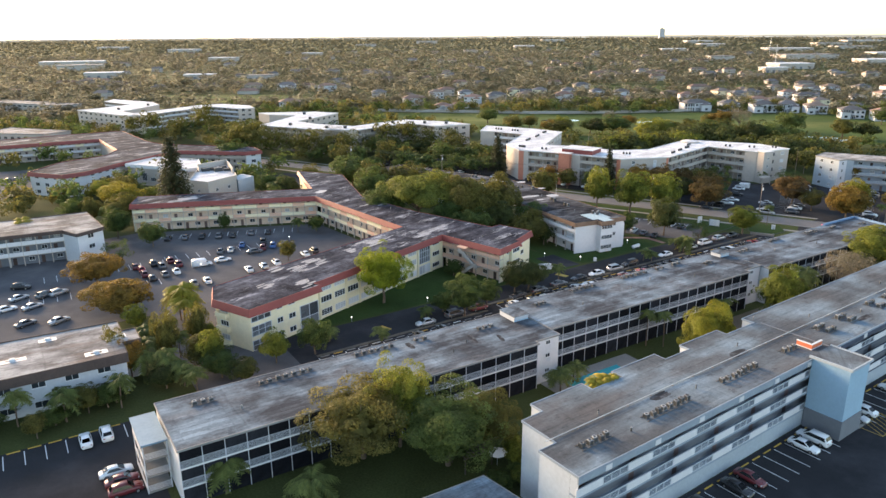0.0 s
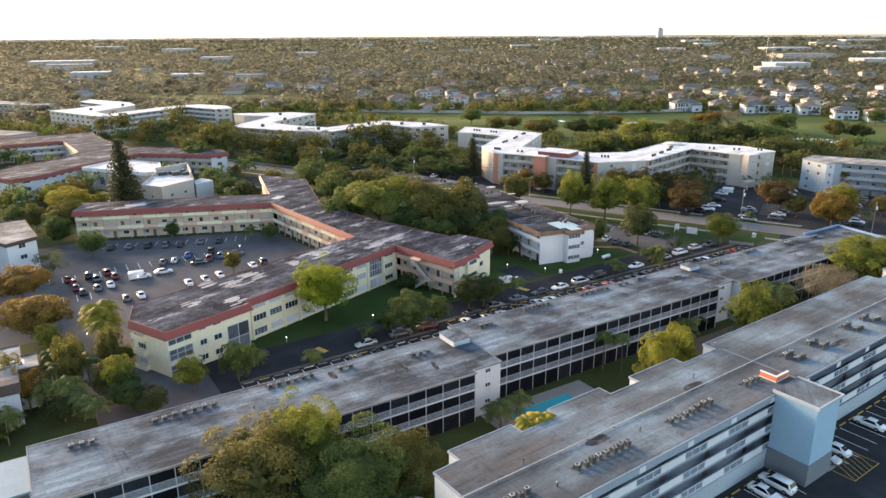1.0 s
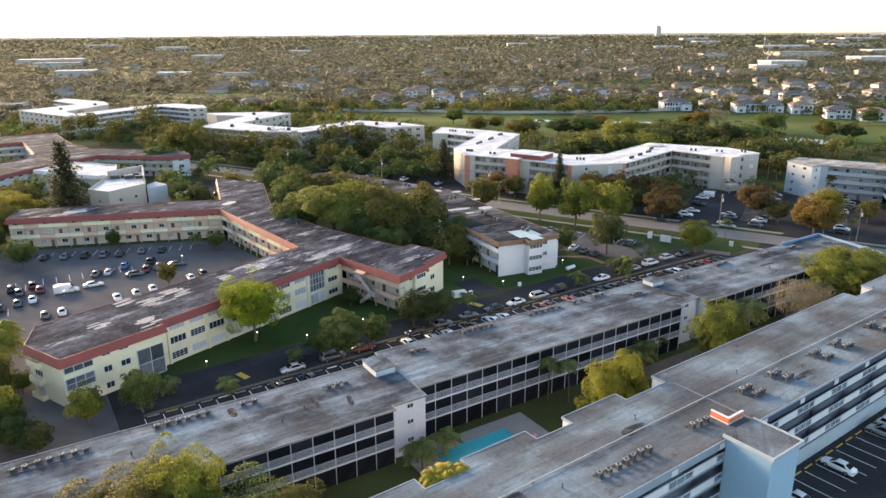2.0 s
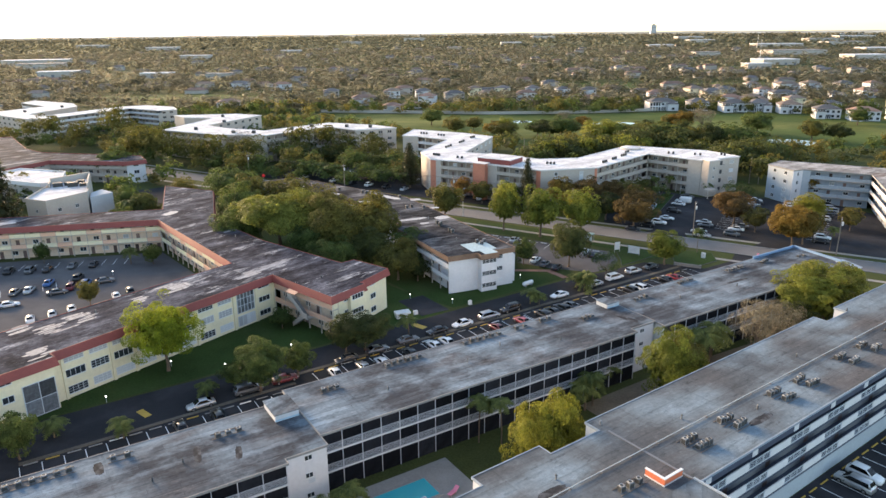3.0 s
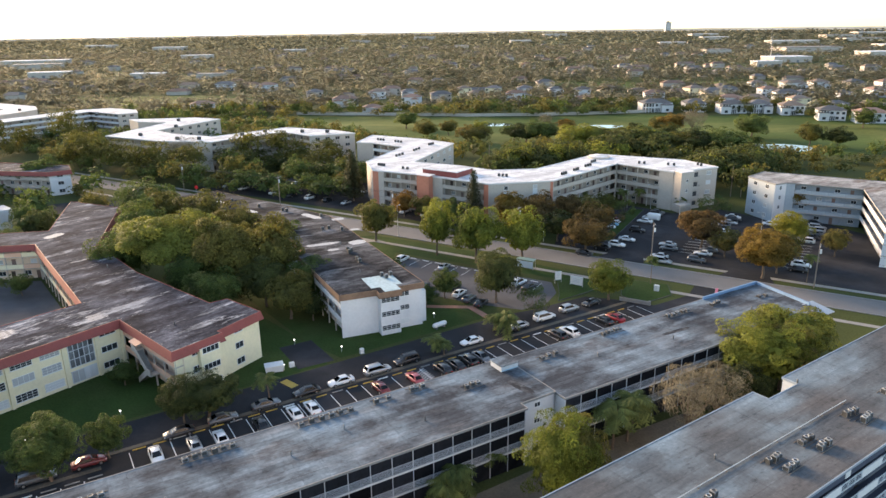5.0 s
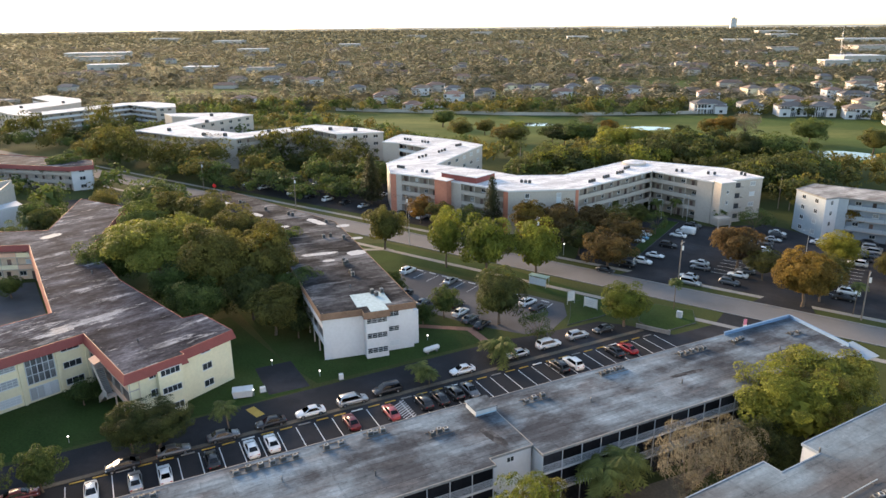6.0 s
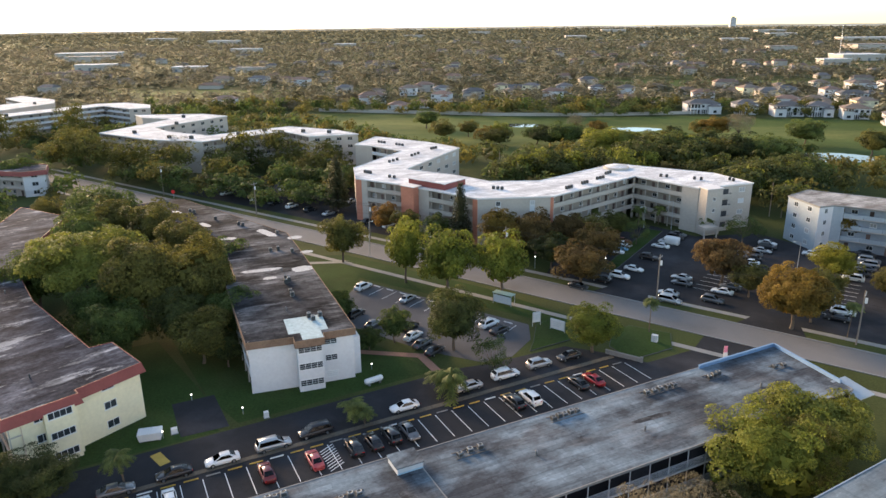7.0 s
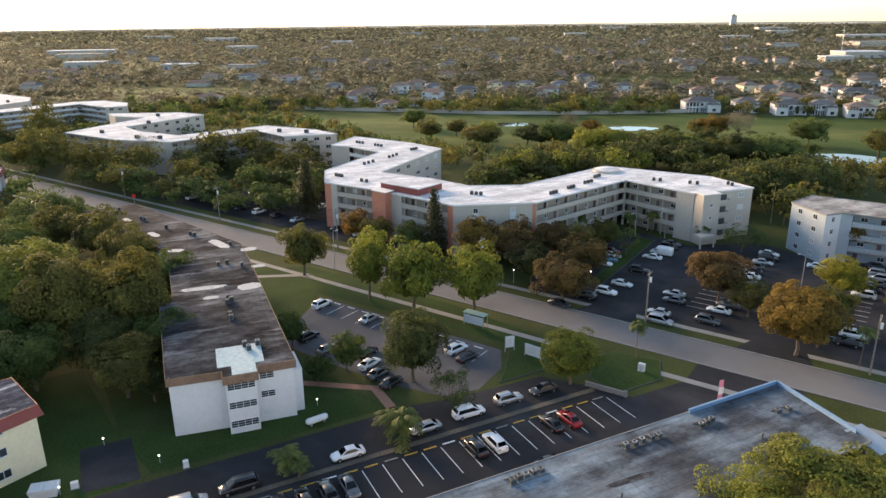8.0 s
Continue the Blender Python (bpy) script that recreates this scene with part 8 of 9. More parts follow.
for i in range(16):                                          # palms and shrubs along the strip beside the end car park
    a, b = -30 + 2.8 * i + tree_rnd.uniform(-0.8, 0.8), tree_rnd.uniform(119.5, 125.5)
    if i % 3 == 0:
        tree("palm", *ab(a, b), tree_rnd.uniform(3.4, 5.6), tree_rnd.uniform(1.9, 2.5), "on the strip beside the white block")
    else:
        tree(("dark", "olive", "green")[i % 3], *ab(a, b), tree_rnd.uniform(1.8, 3.0), tree_rnd.uniform(1.8, 2.9), "on the strip beside the white block")
for k, x, y, zc, r in (("olive", -53, 127, 6.4, 2.6), ("olive", -49, 133, 5.8, 2.4), ("orange", -58, 121, 4.6, 2.8), ("olive", -62, 123, 5.2, 2.6), ("bright", -43.5, 124, 4.6, 2.6), ("green", -25, 131, 4.6, 3.3)):
    tree(k, x, y, zc, r, "near the end of the blocks")
for x, y, zc, r in ((-56.5, 146, 8.2, 3.6), (-54.5, 143, 6.8, 3.2), (-58.5, 149, 6.4, 3.2)):
    tree("ypalm", x, y, zc, r, "beside the courtyard car park")

for k, x, y, zc, r in (("bright", 12.0, 91.7, 2.2, 2.0), ("bright", 11.6, 95.2, 2.0, 1.7), ("lime", 12.6, 87.2, 1.8, 1.8), ("bright", 14.0, 85.8, 1.6, 1.5)):
    tree(k, x, y, zc, r, "at the end of the pale block")
for k, x, y, zc, r in (("dark", -57, 262, 6, 5.0), ("green", -60, 252, 5, 4.0), ("green", -66, 270, 6, 4.5), ("olive", -52, 284, 6, 4.6)):
    tree(k, x, y, zc, r, "behind the cream block")
tree("palm", -62, 262, 7.5, 3.2, "behind the cream block")
for k, x, y, zc, r in (("green", -124, 232, 5, 4.6), ("olive", -118, 233, 5, 4.2), ("olive", -107, 231, 6, 5.4), ("bright", -131, 268, 4.6, 5.0), ("bright", -109, 265.5, 3.4, 4.6)):
    tree(k, x, y, zc, r, "on the lawn between the blocks")
tree("ypalm", -124, 204, 8.5, 3.6, "beside the white block")
# golf course trees
for k, x, y, zc, r in (("dark", 101, 438, 6.0, 9.0), ("green", 107, 436, 7.0, 9.5), ("green", 95, 446, 5.5, 7.0), ("dark", 113, 447, 5.5, 7.5), ("olive", 74.9, 437, 5.5, 9.0), ("orange", 70, 448, 5, 6.5), ("bright", 77, 446, 6, 6), ("bright", 120, 402, 8.0, 10.5), ("lime", 130, 406, 8.0, 9.5), ("olive", 141, 400, 7.5, 9.5), ("green", 151, 396, 7.5, 10), ("dark", 176, 393, 8.0, 9.5), ("green", 187, 390, 8.0, 9.0), ("olive", 165, 393, 6.5, 8.0), ("orange", 185.3, 467, 6.4, 9.0), ("olive", 178, 470, 5, 4.5), ("bare", 196, 463, 7.5, 7.5), ("green", 221.5, 446, 7.4, 9.6), ("dark", 165, 468, 3.6, 4.4),
                       ("olive", 60, 470, 5, 6), ("orange", 128, 480, 4, 6), ("green", 34, 500, 6, 8), ("green", 214, 421, 3.2, 3.4), ("dark", 170, 425, 6.5, 7.5), ("olive", 48, 455, 6, 7), ("olive", 240, 420, 6.5, 7), ("dark", 250, 412, 6, 7), ("bare", 118, 492, 5, 5), ("green", 300, 480, 6, 7), ("olive", 340, 470, 6, 8)):
    tree(k, x, y, zc, r, "on the golf turf")


# ---- woods and distance ----
def inside(px, py, poly):
    hit = np.zeros(len(px), bool)
    n = len(poly)
    for i in range(n):
        (x0, y0), (x1, y1) = poly[i], poly[(i + 1) % n]
        if y0 != y1:
            hit ^= ((y0 > py) != (y1 > py)) & (px < (x1 - x0) * (py - y0) / (y1 - y0) + x0)
    return hit


def grown(poly, d):
    """The outline pushed outwards from its middle, to keep trees clear of it."""
    cx, cy = sum(p[0] for p in poly) / len(poly), sum(p[1] for p in poly) / len(poly)
    return offset(ccw([tuple(p) for p in poly]), d)


def woods(name, xy, size, per, leaf, label, mat, seed, lift=0.85, jitter=0.45, skyward=0.0):
    """Many crowns joined: for each place a ragged heap of leaf faces."""
    rng = np.random.default_rng(seed)
    per, leaf = int(per * 1.65), leaf * 0.8
    k = len(xy)
    forms = []
    for f in range(24):
        c, nn, _ = crown_points(rng, per - per // 12, max(4, min(26, per // 7)), flat=0.75, spread=(0.4, 0.92), rad=(0.18, 0.38), tier=0.6, up=0.5)
        u = unit(rng.normal(0, 1, (per // 12, 3)))
        core = u * (rng.uniform(0, 1, (per // 12, 1)) ** 0.4) * np.array([0.62, 0.62, 0.45])
        forms.append((np.concatenate([c, core]), np.concatenate([nn, u + np.array([0, 0, 0.6])])))
    form = rng.integers(0, 24, k)
    sz = rng.uniform(*size, k)
    hz = rng.uniform(0.75, 1.15, k)
    P = np.empty((k, per, 3, 3), np.float32)
    for f in range(24):
        idx = np.where(form == f)[0]
        if len(idx) == 0:
            continue
        big = np.full(per, leaf)
        big[per - per // 12:] = leaf * 2.6
        q = leaf_quads(forms[f][0] + np.array([0, 0, lift]), unit(forms[f][1]) + np.array([0, 0, skyward]), big, rng, 0.62, jitter)
        a = rng.uniform(0, math.tau, len(idx))
        ca, sa = np.cos(a)[:, None, None], np.sin(a)[:, None, None]
        X = q[None, :, :, 0] * ca - q[None, :, :, 1] * sa
        Y = q[None, :, :, 0] * sa + q[None, :, :, 1] * ca
        s = sz[idx][:, None, None]
        P[idx, :, :, 0] = X * s + xy[idx, 0][:, None, None]
        P[idx, :, :, 1] = Y * s + xy[idx, 1][:, None, None]
        P[idx, :, :, 2] = q[None, :, :, 2] * s * hz[idx][:, None, None]
    me = quads_mesh(name, P.reshape(-1, 3, 3), mat)
    return tagged(new(name, me), label, "trees", kind="stuff")


KEEP_OUT = [grown(p, 5.5) for p in (M_SEC1, M_SEC2, M_SEC3, R_OUT, Y_OUT, G_OUT, W_OUT, B_OUT, W2_OUT, W3_OUT, L1_OUT, L2_OUT, L3_OUT, L4_OUT, L6_OUT, L7_OUT)]
KEEP_OUT += [LOTS[k] for k in LOTS if k != "west_far"] + [GOLF, GOLF2, GOLF3] + [[rd(-125, -14), rd(190, -14), rd(190, 11), rd(-125, 11)], [rd(-330, -6), rd(-125, -6), rd(-125, 7), rd(-330, 7)]]

def scatter(n, r0, r1, seed, half=52):
    """Even random places in a wedge ahead of the walk's start."""
    rng = np.random.default_rng(seed)
    a = np.radians(rng.uniform(-half, half, n))
    r = np.sqrt(rng.uniform(r0 * r0, r1 * r1, n))
    return np.stack([60 + r * np.sin(a), r * np.cos(a)], 1)


def clear_of(xy, polys):
    bad = np.zeros(len(xy), bool)
    for p in polys:
        bad |= inside(xy[:, 0], xy[:, 1], p)
    return xy[~bad]


# houses beyond the golf course
HOUSE_SPOTS, HOUSES = [], []
house_rnd = random.Random(5)


def house(x, y, turn, w, d, storeys, wallm, roofm, tone):
    """A suburban house: walls, hipped tile roof, a lower wing with its own roof, windows, porch."""
    th = thing("house", pose(x, y, 0, 0, 0, turn), f"{'two' if storeys == 2 else 'one'}-storey pale suburban house with {tone} hipped tile roof", "house", "suburban houses")
    h = 3.1 * storeys

    def hip(bm, x0, x1, y0, y1, z, rise):
        o = 0.7
        x0, x1, y0, y1 = x0 - o, x1 + o, y0 - o, y1 + o
        k = min(x1 - x0, y1 - y0) / 2
        b = [bm.verts.new(c) for c in ((x0, y0, z), (x1, y0, z), (x1, y1, z), (x0, y1, z))]
        if x1 - x0 >= y1 - y0:
            t = [bm.verts.new((x0 + k, (y0 + y1) / 2, z + rise)), bm.verts.new((x1 - k, (y0 + y1) / 2, z + rise))]
            fs = ((0, 1, t[1], t[0]), (1, 2, t[1]), (2, 3, t[0], t[1]), (3, 0, t[0]))
        else:
            t = [bm.verts.new(((x0 + x1) / 2, y0 + k, z + rise)), bm.verts.new(((x0 + x1) / 2, y1 - k, z + rise))]
            fs = ((0, 1, t[0]), (1, 2, t[1], t[0]), (2, 3, t[1]), (3, 0, t[0], t[1]))
        for f in fs:
            bm.faces.new([b[i] if isinstance(i, int) else i for i in f])
        bm.faces.new(b[::-1])
    put("wall", boxes("wall", wallm, (-w / 2, w / 2, -d / 2, d / 2, 0, h)), th)
    bm = bmesh.new()
    hip(bm, -w / 2, w / 2, -d / 2, d / 2, h, min(w, d) * 0.22)
    part("roof", bm, roofm, th)
    ww = w * 0.38
    s = house_rnd.choice((-1, 1))
    cx = s * (w / 2 - ww / 2 - 0.3)
    put("wing", boxes("wing", wallm, (cx - ww / 2, cx + ww / 2, -d / 2 - 3.2, -d / 2 + 0.02, 0, 3.0 + (storeys - 1) * 1.9)), th)
    bm = bmesh.new()
    hip(bm, cx - ww / 2, cx + ww / 2, -d / 2 - 3.2, -d / 2 + 2, 3.0 + (storeys - 1) * 1.9, 1.3)
    part("wing_roof", bm, roofm, th)
    for st in range(storeys):
        for i in range(3 if y < 580 else 1):
            xx = -s * (w / 2 - 1.6 - i * (w * 0.2))
            put("window", shared("hwin", lambda: boxes("window", M_PANE, (-0.8, 0.8, -0.05, 0, 0, 1.5))), th, pose(xx, -d / 2 - 0.01, 0.9 + st * 3.0))
    put("window", shared("hwin2", lambda: boxes("window", M_PANE, (-1.0, 1.0, -0.05, 0, 0, 1.6))), th, pose(cx, -d / 2 - 3.21, 0.8))
    bm = bmesh.new()
    for px in (-1.6, -0.6, 0.6, 1.6):
        box(bm, px - 0.16, px + 0.16, -d / 2 - 1.9, -d / 2 - 1.6, 0, 2.9)
    box(bm, -2.0, 2.0, -d / 2 - 2.1, -d / 2, 2.9, 3.2)
    part("porch", bm, wallm, th)
    HOUSE_SPOTS.append((x, y))
    HOUSES.append(th)


H_WALLS = [M_OFFWHITE, M_WHITE, M_CREAM]
H_ROOFS = [(M_TILE_BROWN, "brown"), (M_TILE_GREY, "grey"), (M_TILE_RED, "reddish")]


def house_row(x0, y0, x1, y1, n, turn, storeys=2, big=1.0):
    for i in range(n):
        t = (i + 0.5) / n
        rm, tone = house_rnd.choice(H_ROOFS)
        house(x0 + (x1 - x0) * t + house_rnd.uniform(-2, 2), y0 + (y1 - y0) * t + house_rnd.uniform(-4, 4), turn + house_rnd.uniform(-14, 14), house_rnd.uniform(12, 16) * big, house_rnd.uniform(9, 12) * big,
              storeys if house_rnd.random() < 0.7 else 1, house_rnd.choice(H_WALLS), rm, tone)


# white villas that face the turf
def villa(x, y, turn, w, roofm, tone):
    """A wide white two-storey villa with a columned balcony front and hipped roof."""
    house(x, y, turn, w, 12, 2, M_WHITE, roofm, tone)
    th = HOUSES[-1]
    put("balcony", boxes("balcony", M_WHITE, (-w * 0.16, w * 0.16, -9.0, -6.0, 2.9, 3.15), (-w * 0.16, w * 0.16, -9.0, -8.9, 3.15, 3.9)), th, pose(-w * 0.28, 0, 0))
    for k in range(4):
        put("column", shared("vcol", lambda: boxes("column", M_WHITE, (-0.22, 0.22, -0.22, 0.22, 0, 6.2))), th, pose(-w * 0.43 + k * w * 0.10, -8.8, 0))
    # flat dark panels on the wall paint the shade of an open loggia
    put("loggia", boxes("loggia", M_DARK, (-w * 0.44, -w * 0.12, -6.12, -6.03, 0.2, 2.7), (-w * 0.44, -w * 0.12, -6.12, -6.03, 3.3, 5.7)), th)
    put("glazed_door", boxes("glazed_door", M_PANE, (-1.9, 1.9, -6.1, -6.03, 0.1, 2.5)), th, pose(w * 0.02, 0, 0))
    put("porch_roof", boxes("porch_roof", roofm, (-w * 0.47, -w * 0.09, -9.3, -5.9, 6.2, 6.7)), th)


for x, y, turn, w, k in ((206, 576, 2, 21, 1), (232.5, 574, -4, 14, 1), (254.5, 562, -6, 18, 1), (273, 562, -6, 15, 1), (290, 550, -14, 15, 0), (301, 520, -18, 16, 1), (318, 506, -18, 18, 2), (342, 504, -14, 15, 1), (364, 498, -12, 17, 0), (388, 494, -12, 16, 1), (412, 490, -12, 16, 0)):
    villa(x, y, turn, w, *H_ROOFS[k])
for x, y, turn, w in ((52.8, 664, 5, 17), (115, 663, -8, 16), (154, 780, 4, 17), (168, 642, -10, 17), (206, 736, 8, 18), (259, 694, -6, 17), (277, 664, 4, 16), (300, 634, -8, 17), (328, 641, -6, 19), (374, 730, 4, 19), (226, 652, -8, 16), (-170, 804, 6, 20), (-126, 604, 12, 17), (-122, 786, -4, 18), (-22, 632, 8, 20), (3, 596, 4, 14), (18, 606, -10, 14), (7, 724, 2, 16), (84, 700, 12, 15), (30, 640, -12, 14)):
    rm, tone = house_rnd.choice(H_ROOFS)
    house(x, y, turn, w, 11, 2 if house_rnd.random() < 0.6 else 1, house_rnd.choice(H_WALLS[:2]), rm, tone)
house_row(235, 610, 420, 570, 8, -10)
house_row(255, 690, 480, 640, 8, 10)
house_row(-75, 700, 40, 690, 4, 5)
house_row(60, 720, 190, 690, 5, -8)
house_row(300, 745, 560, 720, 9, 0)


def warehouse(x, y, turn, w, d, h, roofm, label):
    th = thing("warehouse", pose(x, y, 0, 0, 0, turn), label, "warehouse", "distant warehouses")
    put("wall", boxes("wall", M_OFFWHITE, (-w / 2, w / 2, -d / 2, d / 2, 0, h)), th)
    put("roof", boxes("roof", roofm, (-w / 2 - 0.5, w / 2 + 0.5, -d / 2 - 0.5, d / 2 + 0.5, h, h + 0.9)), th)
    n = 4 if y < 1300 else 0
    for i in range(n):
        put("loading_door", shared("ldoor", lambda: boxes("loading_door", M_DARKGREY, (-1.8, 1.8, -0.12, 0, 0, 3.6))), th, pose(-w / 2 + w * (i + 0.5) / n, -d / 2 - 0.01, 0.0))


WAREHOUSES = ((-700, 1395, 18, 110, 45, 9), (-620, 1260, 18, 70, 40, 8), (-480, 1040, 18, 50, 26, 7), (-330, 1000, 8, 40, 22, 6), (-240, 975, 4, 34, 18, 6), (575, 1190, 6, 60, 40, 8), (790, 1310, 6, 70, 40, 9), (790, 1570, 6, 120, 50, 9), (500, 1085, 6, 36, 20, 7),
              (-470, 1590, 0, 60, 30, 8), (590, 1530, 0, 50, 30, 8), (1050, 1680, 0, 110, 50, 9), (-330, 1900, 0, 50, 30, 8), (90, 2100, 0, 40, 30, 8), (665, 2090, 0, 70, 40, 9), (1000, 2100, 0, 130, 50, 9), (1300, 2300, 0, 120, 60, 9),
              (-800, 2300, 0, 90, 50, 9), (300, 2600, 0, 70, 50, 9), (1500, 2800, 0, 130, 60, 10), (1000, 2700, 0, 90, 50, 10), (-1200, 2700, 0, 100, 50, 9), (-300, 3000, 0, 80, 50, 9), (1900, 3300, 0, 160, 70, 11), (1200, 3400, 0, 120, 60, 11), (-60, 3500, 0, 100, 50, 14), (2200, 3900, 0, 160, 70, 12), (600, 3900, 0, 120, 60, 12))
for i, w_ in enumerate(WAREHOUSES):
    white = i % 3 != 1
    warehouse(*w_, R_W if white else R_P, f"long low {'white' if white else 'grey'}-roofed warehouse among distant trees")


def mast(x, y, h, r=0.9):
    th = thing("radio_mast", pose(x, y, 0), "thin distant radio mast on the skyline", "radio mast", "distant masts")
    for i in range(6):
        bm = bmesh.new()
        bmesh.ops.create_cone(bm, cap_ends=True, segments=6, radius1=r * (1 - i * 0.08), radius2=r * (1 - (i + 1) * 0.08), depth=h / 6, matrix=pose(0, 0, h * (i + 0.5) / 6))
        part("mast_section", bm, M_METALPOLE, th)


mast(372, 4100, 130, 1.0)
mast(770, 1700, 42, 0.5)
mast(560, 1210, 38, 0.45)
mast(2700, 4350, 170, 1.2)
tower = thing("tower_block", pose(1330, 4400, 0), "grey distant tower block on the skyline", "tower block")
put("wall", boxes("wall", M_WHITE, (-16, 16, -12, 12, 0, 62)), tower)
put("roof", boxes("roof", M_CONC, (-17, 17, -13, 13, 62, 64), (-6, 6, -5, 5, 64, 70)), tower)
for i in range(14):
    put("window_band", shared("wband", lambda: boxes("window_band", M_PANE, (-15, 15, -12.15, -12.0, 0, 0.9))), tower, pose(0, 0, 4 + i * 4.1))

HOUSE_OUT = [[(x - 11, y - 13), (x + 11, y - 13), (x + 11, y + 9), (x - 11, y + 9)] for x, y in HOUSE_SPOTS]
WARE_OUT = [[(w[0] - w[3] / 2 - 6, w[1] - 60 - w[4] / 2), (w[0] + w[3] / 2 + 6, w[1] - 60 - w[4] / 2), (w[0] + w[3] / 2 + 6, w[1] + w[4] / 2 + 6), (w[0] - w[3] / 2 - 6, w[1] + w[4] / 2 + 6)] for w in WAREHOUSES]
NEAR_CLEAR = [abs_((-120, -60), (232, -60), (232, 245), (120, 300), (-120, 245))]
belt = clear_of(scatter(1500, 290, 620, 21), KEEP_OUT + NEAR_CLEAR + HOUSE_OUT)
cut = np.arange(len(belt)) % 5
for i, (mt, nm) in enumerate(((L_OLIVE, "olive green"), (L_GREEN, "green"), (L_DARK, "dark green"), (L_OLIVE, "brownish"), (L_GREEN, "dull green"))):
    woods("woods", belt[cut == i], (4.2, 7.2), 125, 0.125, f"belt of {nm} trees between the blocks and the golf turf", mt, 40 + i, 0.75)
# leafy ground between the western blocks and the street
LEAFY = [(-235, 402), (-150, 374), (-85, 348), (-60, 345), (-20, 330), (25, 296), (36, 330), (30, 362), (-10, 392), (-45, 372), (-104, 396), (-108, 440), (-130, 448), (-155, 465), (-165, 432), (-230, 446)]
rng_ = np.random.default_rng(77)
spot = np.stack([rng_.uniform(-240, 40, 470), rng_.uniform(290, 470, 470)], 1)
spot = clear_of(spot[inside(spot[:, 0], spot[:, 1], LEAFY)], KEEP_OUT)[::2]
tall = np.array([(-112, 398), (-110, 384), (-101, 378), (-93, 372), (-84, 369), (-75, 365), (-66, 361), (-56, 358), (-48, 360), (-36, 366), (-28, 376), (-16, 384), (-4, 374), (8, 380), (-185, 430), (-172, 428), (-160, 430), (-150, 452), (-140, 446)], float)
woods("woods", tall, (7.2, 9.4), 700, 0.058, "tall olive trees before the white-roofed blocks", L_OLIVE, 58, 1.15)
yard = np.stack([rng_.uniform(-150, 70, 520), rng_.uniform(270, 350, 520)], 1)
yard = clear_of(yard, KEEP_OUT + [[(-60, 270), (75, 270), (75, 296), (-10, 310), (-60, 345)], [(-150, 285), (-85, 255), (-72, 300), (-100, 352), (-150, 352)]])[::3]
cut = np.arange(len(spot)) % 4
for i, (mt, nm) in enumerate(((L_OLIVE, "olive green"), (L_GREEN, "green"), (L_OLIVE, "golden olive"), (L_DARK, "dark green"))):
    woods("woods", spot[cut == i], (4.0, 7.4), 560, 0.064, f"close {nm} trees among the white-roofed blocks", mt, 50 + i, 0.95)
woods("woods", yard, (3.4, 6.0), 300, 0.09, "scattered green trees round the clubhouse", L_GREEN, 57, 1.0)
hedge = np.concatenate([np.stack([np.linspace(150, 205, 40), np.linspace(330, 372, 40)], 1) + np.random.default_rng(3).normal(0, 7, (40, 2)), np.stack([np.linspace(85, 160, 36), np.linspace(352, 392, 36)], 1) + np.random.default_rng(4).normal(0, 6, (36, 2)),
                        np.stack([np.linspace(205, 330, 60), np.linspace(345, 375, 60)], 1) + np.random.default_rng(5).normal(0, 7, (60, 2))])
hedge = clear_of(hedge, KEEP_OUT[:14] + [[(186, 330), (250, 330), (258, 420), (196, 420)]])
woods("woods", hedge, (5.6, 8.8), 420, 0.078, "dense belt of trees along the golf turf", L_DARK, 61, 0.9)
woods("woods", hedge[::3] + 4.0, (5.0, 7.5), 520, 0.070, "lighter trees in the belt along the golf turf", L_BRIGHT, 62, 1.0)


gaps = np.array([(190, 572), (216, 574), (220, 560), (237, 572), (236, 552), (257, 556), (262, 548), (263, 574), (281, 562), (296, 540), (294, 526), (316, 531), (337, 524), (336, 512), (358, 518), (382, 512), (408, 508), (250, 585), (290, 572), (312, 552), (335, 545), (362, 535), (210, 592), (230, 600), (180, 585), (170, 600)], float)
woods("woods", np.repeat(gaps, 2, 0) + np.random.default_rng(8).normal(0, 2.5, (len(gaps) * 2, 2)), (2.6, 4.6), 240, 0.095, "garden trees and hedges between the villas", L_DARK, 63, 0.95)
woods("woods", gaps + np.random.default_rng(9).normal(0, 4, gaps.shape), (3.0, 5.0), 240, 0.095, "lighter garden trees between the villas", L_OLIVE, 64, 1.1)


def glade(cx, cy, rx, ry):
    """A rounded clearing among the distant trees."""
    return [(cx + rx * math.cos(k * math.tau / 9), cy + ry * math.sin(k * math.tau / 9)) for k in range(9)]


# distant houses, too many to count, each with walls and hipped roof
town = np.concatenate([scatter(150, 720, 1150, 31), scatter(210, 1150, 2300, 32)])
grp = np.random.default_rng(33)
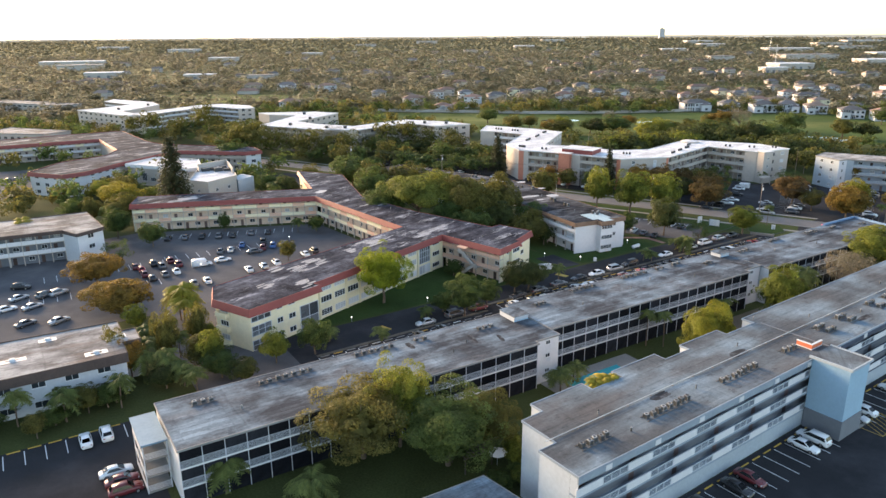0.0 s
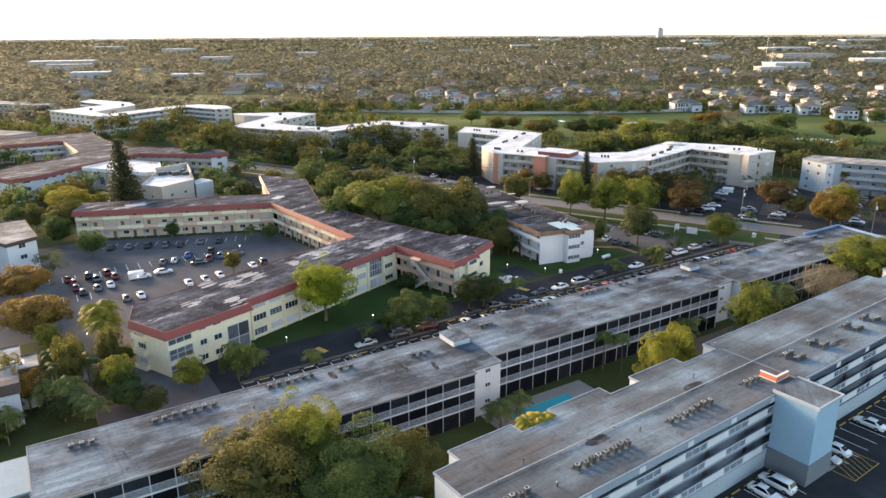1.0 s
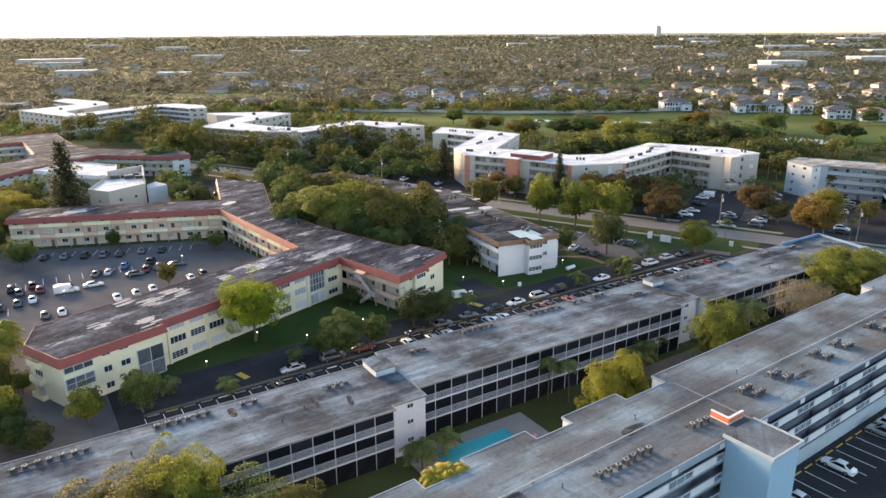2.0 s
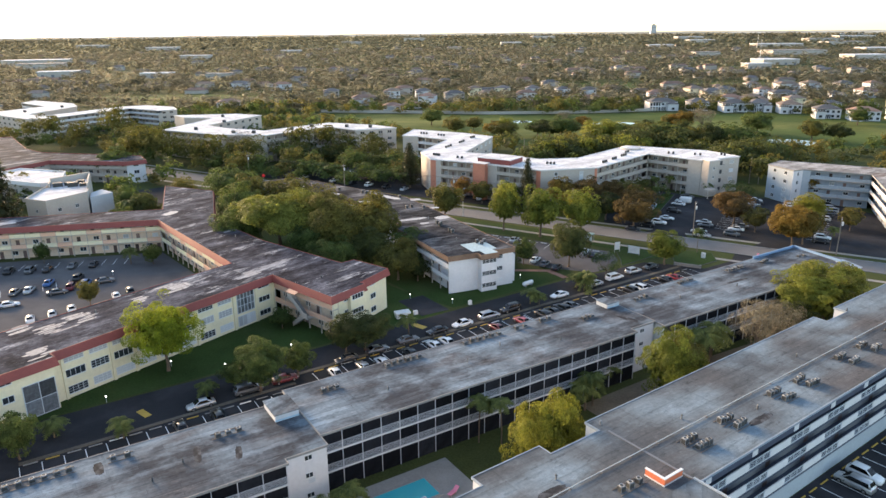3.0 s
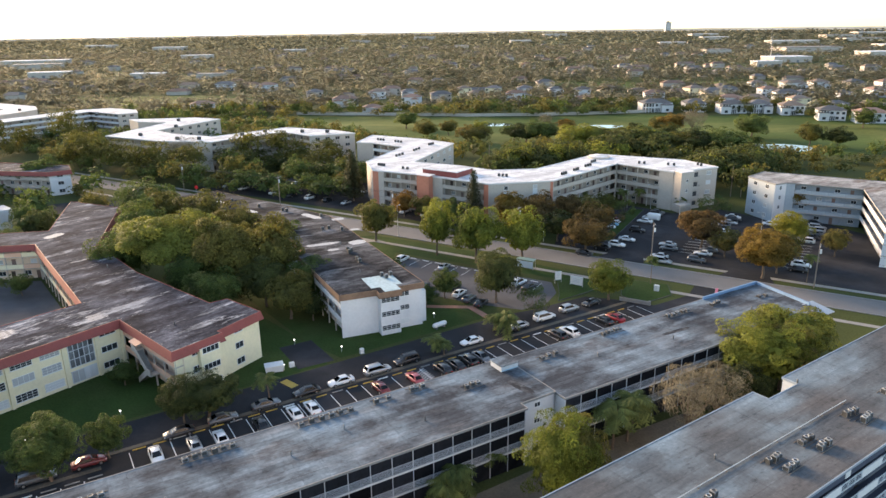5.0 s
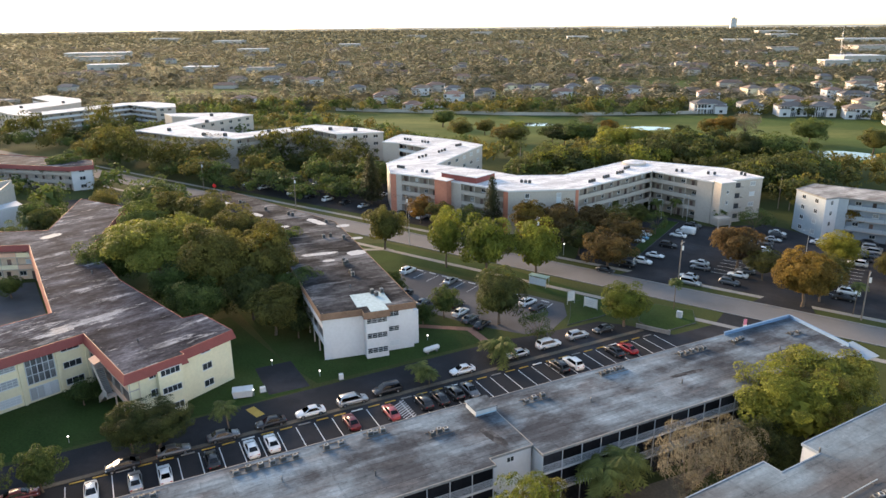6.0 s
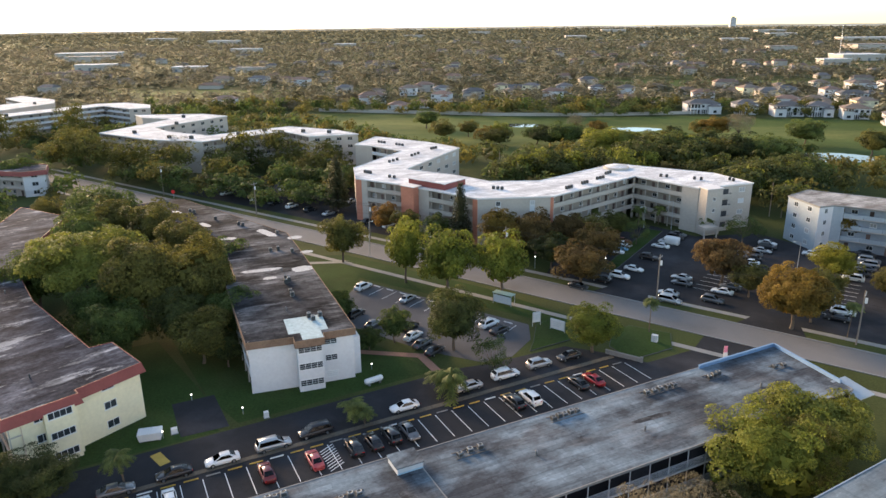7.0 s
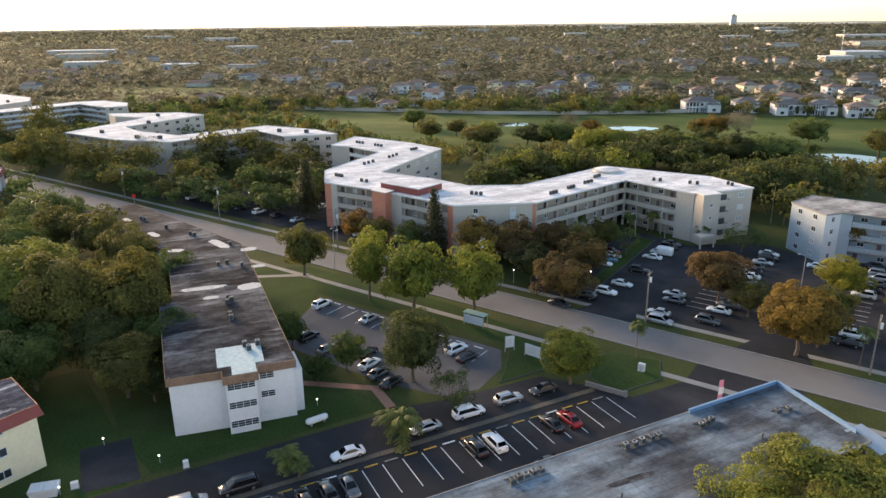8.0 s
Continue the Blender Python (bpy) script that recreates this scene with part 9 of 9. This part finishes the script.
for i, (rm, tone) in enumerate(((M_TILE_GREY, "grey"), (M_TILE_RED, "reddish"), (M_TILE_BROWN, "brown"))):
    bm = bmesh.new()
    for x, y in clear_of(town[i::3], [GOLF2, GOLF3] + HOUSE_OUT + WARE_OUT):
        w, d, h, k = grp.uniform(6, 11), grp.uniform(4.5, 7), grp.choice((3.4, 3.4, 6.0)), grp.uniform(0.5, 0.75)
        box(bm, x - w, x + w, y - d, y + d, 0, h)
        lo = [bm.verts.new(c) for c in ((x - w - 0.6, y - d - 0.6, h), (x + w + 0.6, y - d - 0.6, h), (x + w + 0.6, y + d + 0.6, h), (x - w - 0.6, y + d + 0.6, h))]
        hi = [bm.verts.new((x - w * k, y, h + 2.4)), bm.verts.new((x + w * k, y, h + 2.4))]
        for q in ((lo[0], lo[1], hi[1], hi[0]), (lo[1], lo[2], hi[1]), (lo[2], lo[3], hi[0], hi[1]), (lo[3], lo[0], hi[0])):
            bm.faces.new(q).material_index = 1
    tagged(new("houses", mesh_of("houses", bm, M_OFFWHITE, rm)), f"distant pale suburban houses with {tone} roofs", "houses", kind="stuff")
TOWN_OUT = [[(x - 11, y - 9.5), (x + 11, y - 9.5), (x + 11, y + 9), (x - 11, y + 9)] for x, y in town]
GLADES = [glade(x, y, r, r * 0.9) for (x, y), r in zip(scatter(46, 640, 2000, 35), grp.uniform(14, 46, 46))]
# The far woods wear the paled leaves, which carry haze in their colour.
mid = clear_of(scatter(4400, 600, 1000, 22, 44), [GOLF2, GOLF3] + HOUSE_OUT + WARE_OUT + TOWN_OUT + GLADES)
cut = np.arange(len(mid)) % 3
for i, (mt, nm) in enumerate(((L_FAR, "dull green"), (L_FAR2, "darker"), (L_FAR3, "brownish"))):
    woods("woods", mid[cut == i], (4.4, 8.0), 46, 0.165, f"suburban tree canopy, {nm} crowns", mt, 71 + i, 0.68, 0.22, 1.3)
far1 = clear_of(scatter(8600, 980, 2100, 23, 44), WARE_OUT + TOWN_OUT + GLADES)
cut = np.arange(len(far1)) % 3
for i, (mt, nm) in enumerate(((L_FAR, "dull green"), (L_FAR2, "darker"), (L_FAR3, "brownish"))):
    woods("woods", far1[cut == i], (6.5, 11.5), 25, 0.20, f"distant tree canopy, {nm} crowns", mt, 81 + i, 0.42, 0.22, 1.3)
far2 = clear_of(scatter(10500, 2050, 4800, 24, 44), WARE_OUT)
cut = np.arange(len(far2)) % 2
for i, (mt, nm) in enumerate(((L_FAR, "dull green"), (L_FAR2, "darker"))):
    woods("woods", far2[cut == i], (10.0, 16.0), 9, 0.40, f"tree canopy towards the skyline, {nm} crowns", mt, 91 + i, 0.2, 0.22, 1.3)
woods("woods", scatter(4200, 4300, 4800, 25, 44), (14.6, 15.4), 12, 0.42, "tall tree line along the skyline", L_FAR, 95, 0.45, 0.22, 0.6)


def distance_material():
    """The land beyond the last trees, its haze painted as glow: pale bands with dim flecks of wood and bright ones of
    roofs.
    """
    m = bpy.data.materials.new("glowing_haze")
    m.use_nodes = True
    n, l = m.node_tree.nodes, m.node_tree.links
    n.remove(n["Principled BSDF"])
    tc, mp, no, ra = n.new("ShaderNodeTexCoord"), n.new("ShaderNodeMapping"), n.new("ShaderNodeTexNoise"), n.new("ShaderNodeValToRGB")
    mp.inputs["Scale"].default_value = (0.006, 0.006, 0.12)
    no.inputs["Scale"].default_value, no.inputs["Detail"].default_value, no.inputs["Roughness"].default_value = 1.0, 6, 0.62
    e = ra.color_ramp.elements
    e[0].position, e[0].color = 0.34, (0.120, 0.114, 0.098, 1)
    e[1].position, e[1].color = 0.70, (0.230, 0.226, 0.212, 1)
    e.new(0.52).color = (0.160, 0.153, 0.135, 1)
    em = n.new("ShaderNodeEmission")
    l.new(tc.outputs["Object"], mp.inputs[0])
    l.new(mp.outputs[0], no.inputs["Vector"])
    l.new(no.outputs[0], ra.inputs[0])
    l.new(ra.outputs[0], em.inputs[0])
    l.new(em.outputs[0], n["Material Output"].inputs[0])
    return m


# Added strip behind the woods; its emission stands in for haze.
bm = bmesh.new()
back_rnd = random.Random(17)
rim = []
for k in range(181):
    a = radians(-62 + 124 * k / 180)
    top = 22 + 0.03 * k + back_rnd.uniform(-1.2, 1.2)
    rim.append([bm.verts.new((60 + r * math.sin(a), r * math.cos(a), z)) for r, z in ((4850, 0), (4850, top), (4856, top), (4856, 0))])
for a, b in zip(rim, rim[1:]):
    for k in range(3):
        bm.faces.new((a[k], b[k], b[k + 1], a[k + 1]))
tagged(new("backdrop", mesh_of("backdrop", bm, distance_material())), "glowing strip painted as pale hazy land along the horizon", "backdrop", kind="structure")
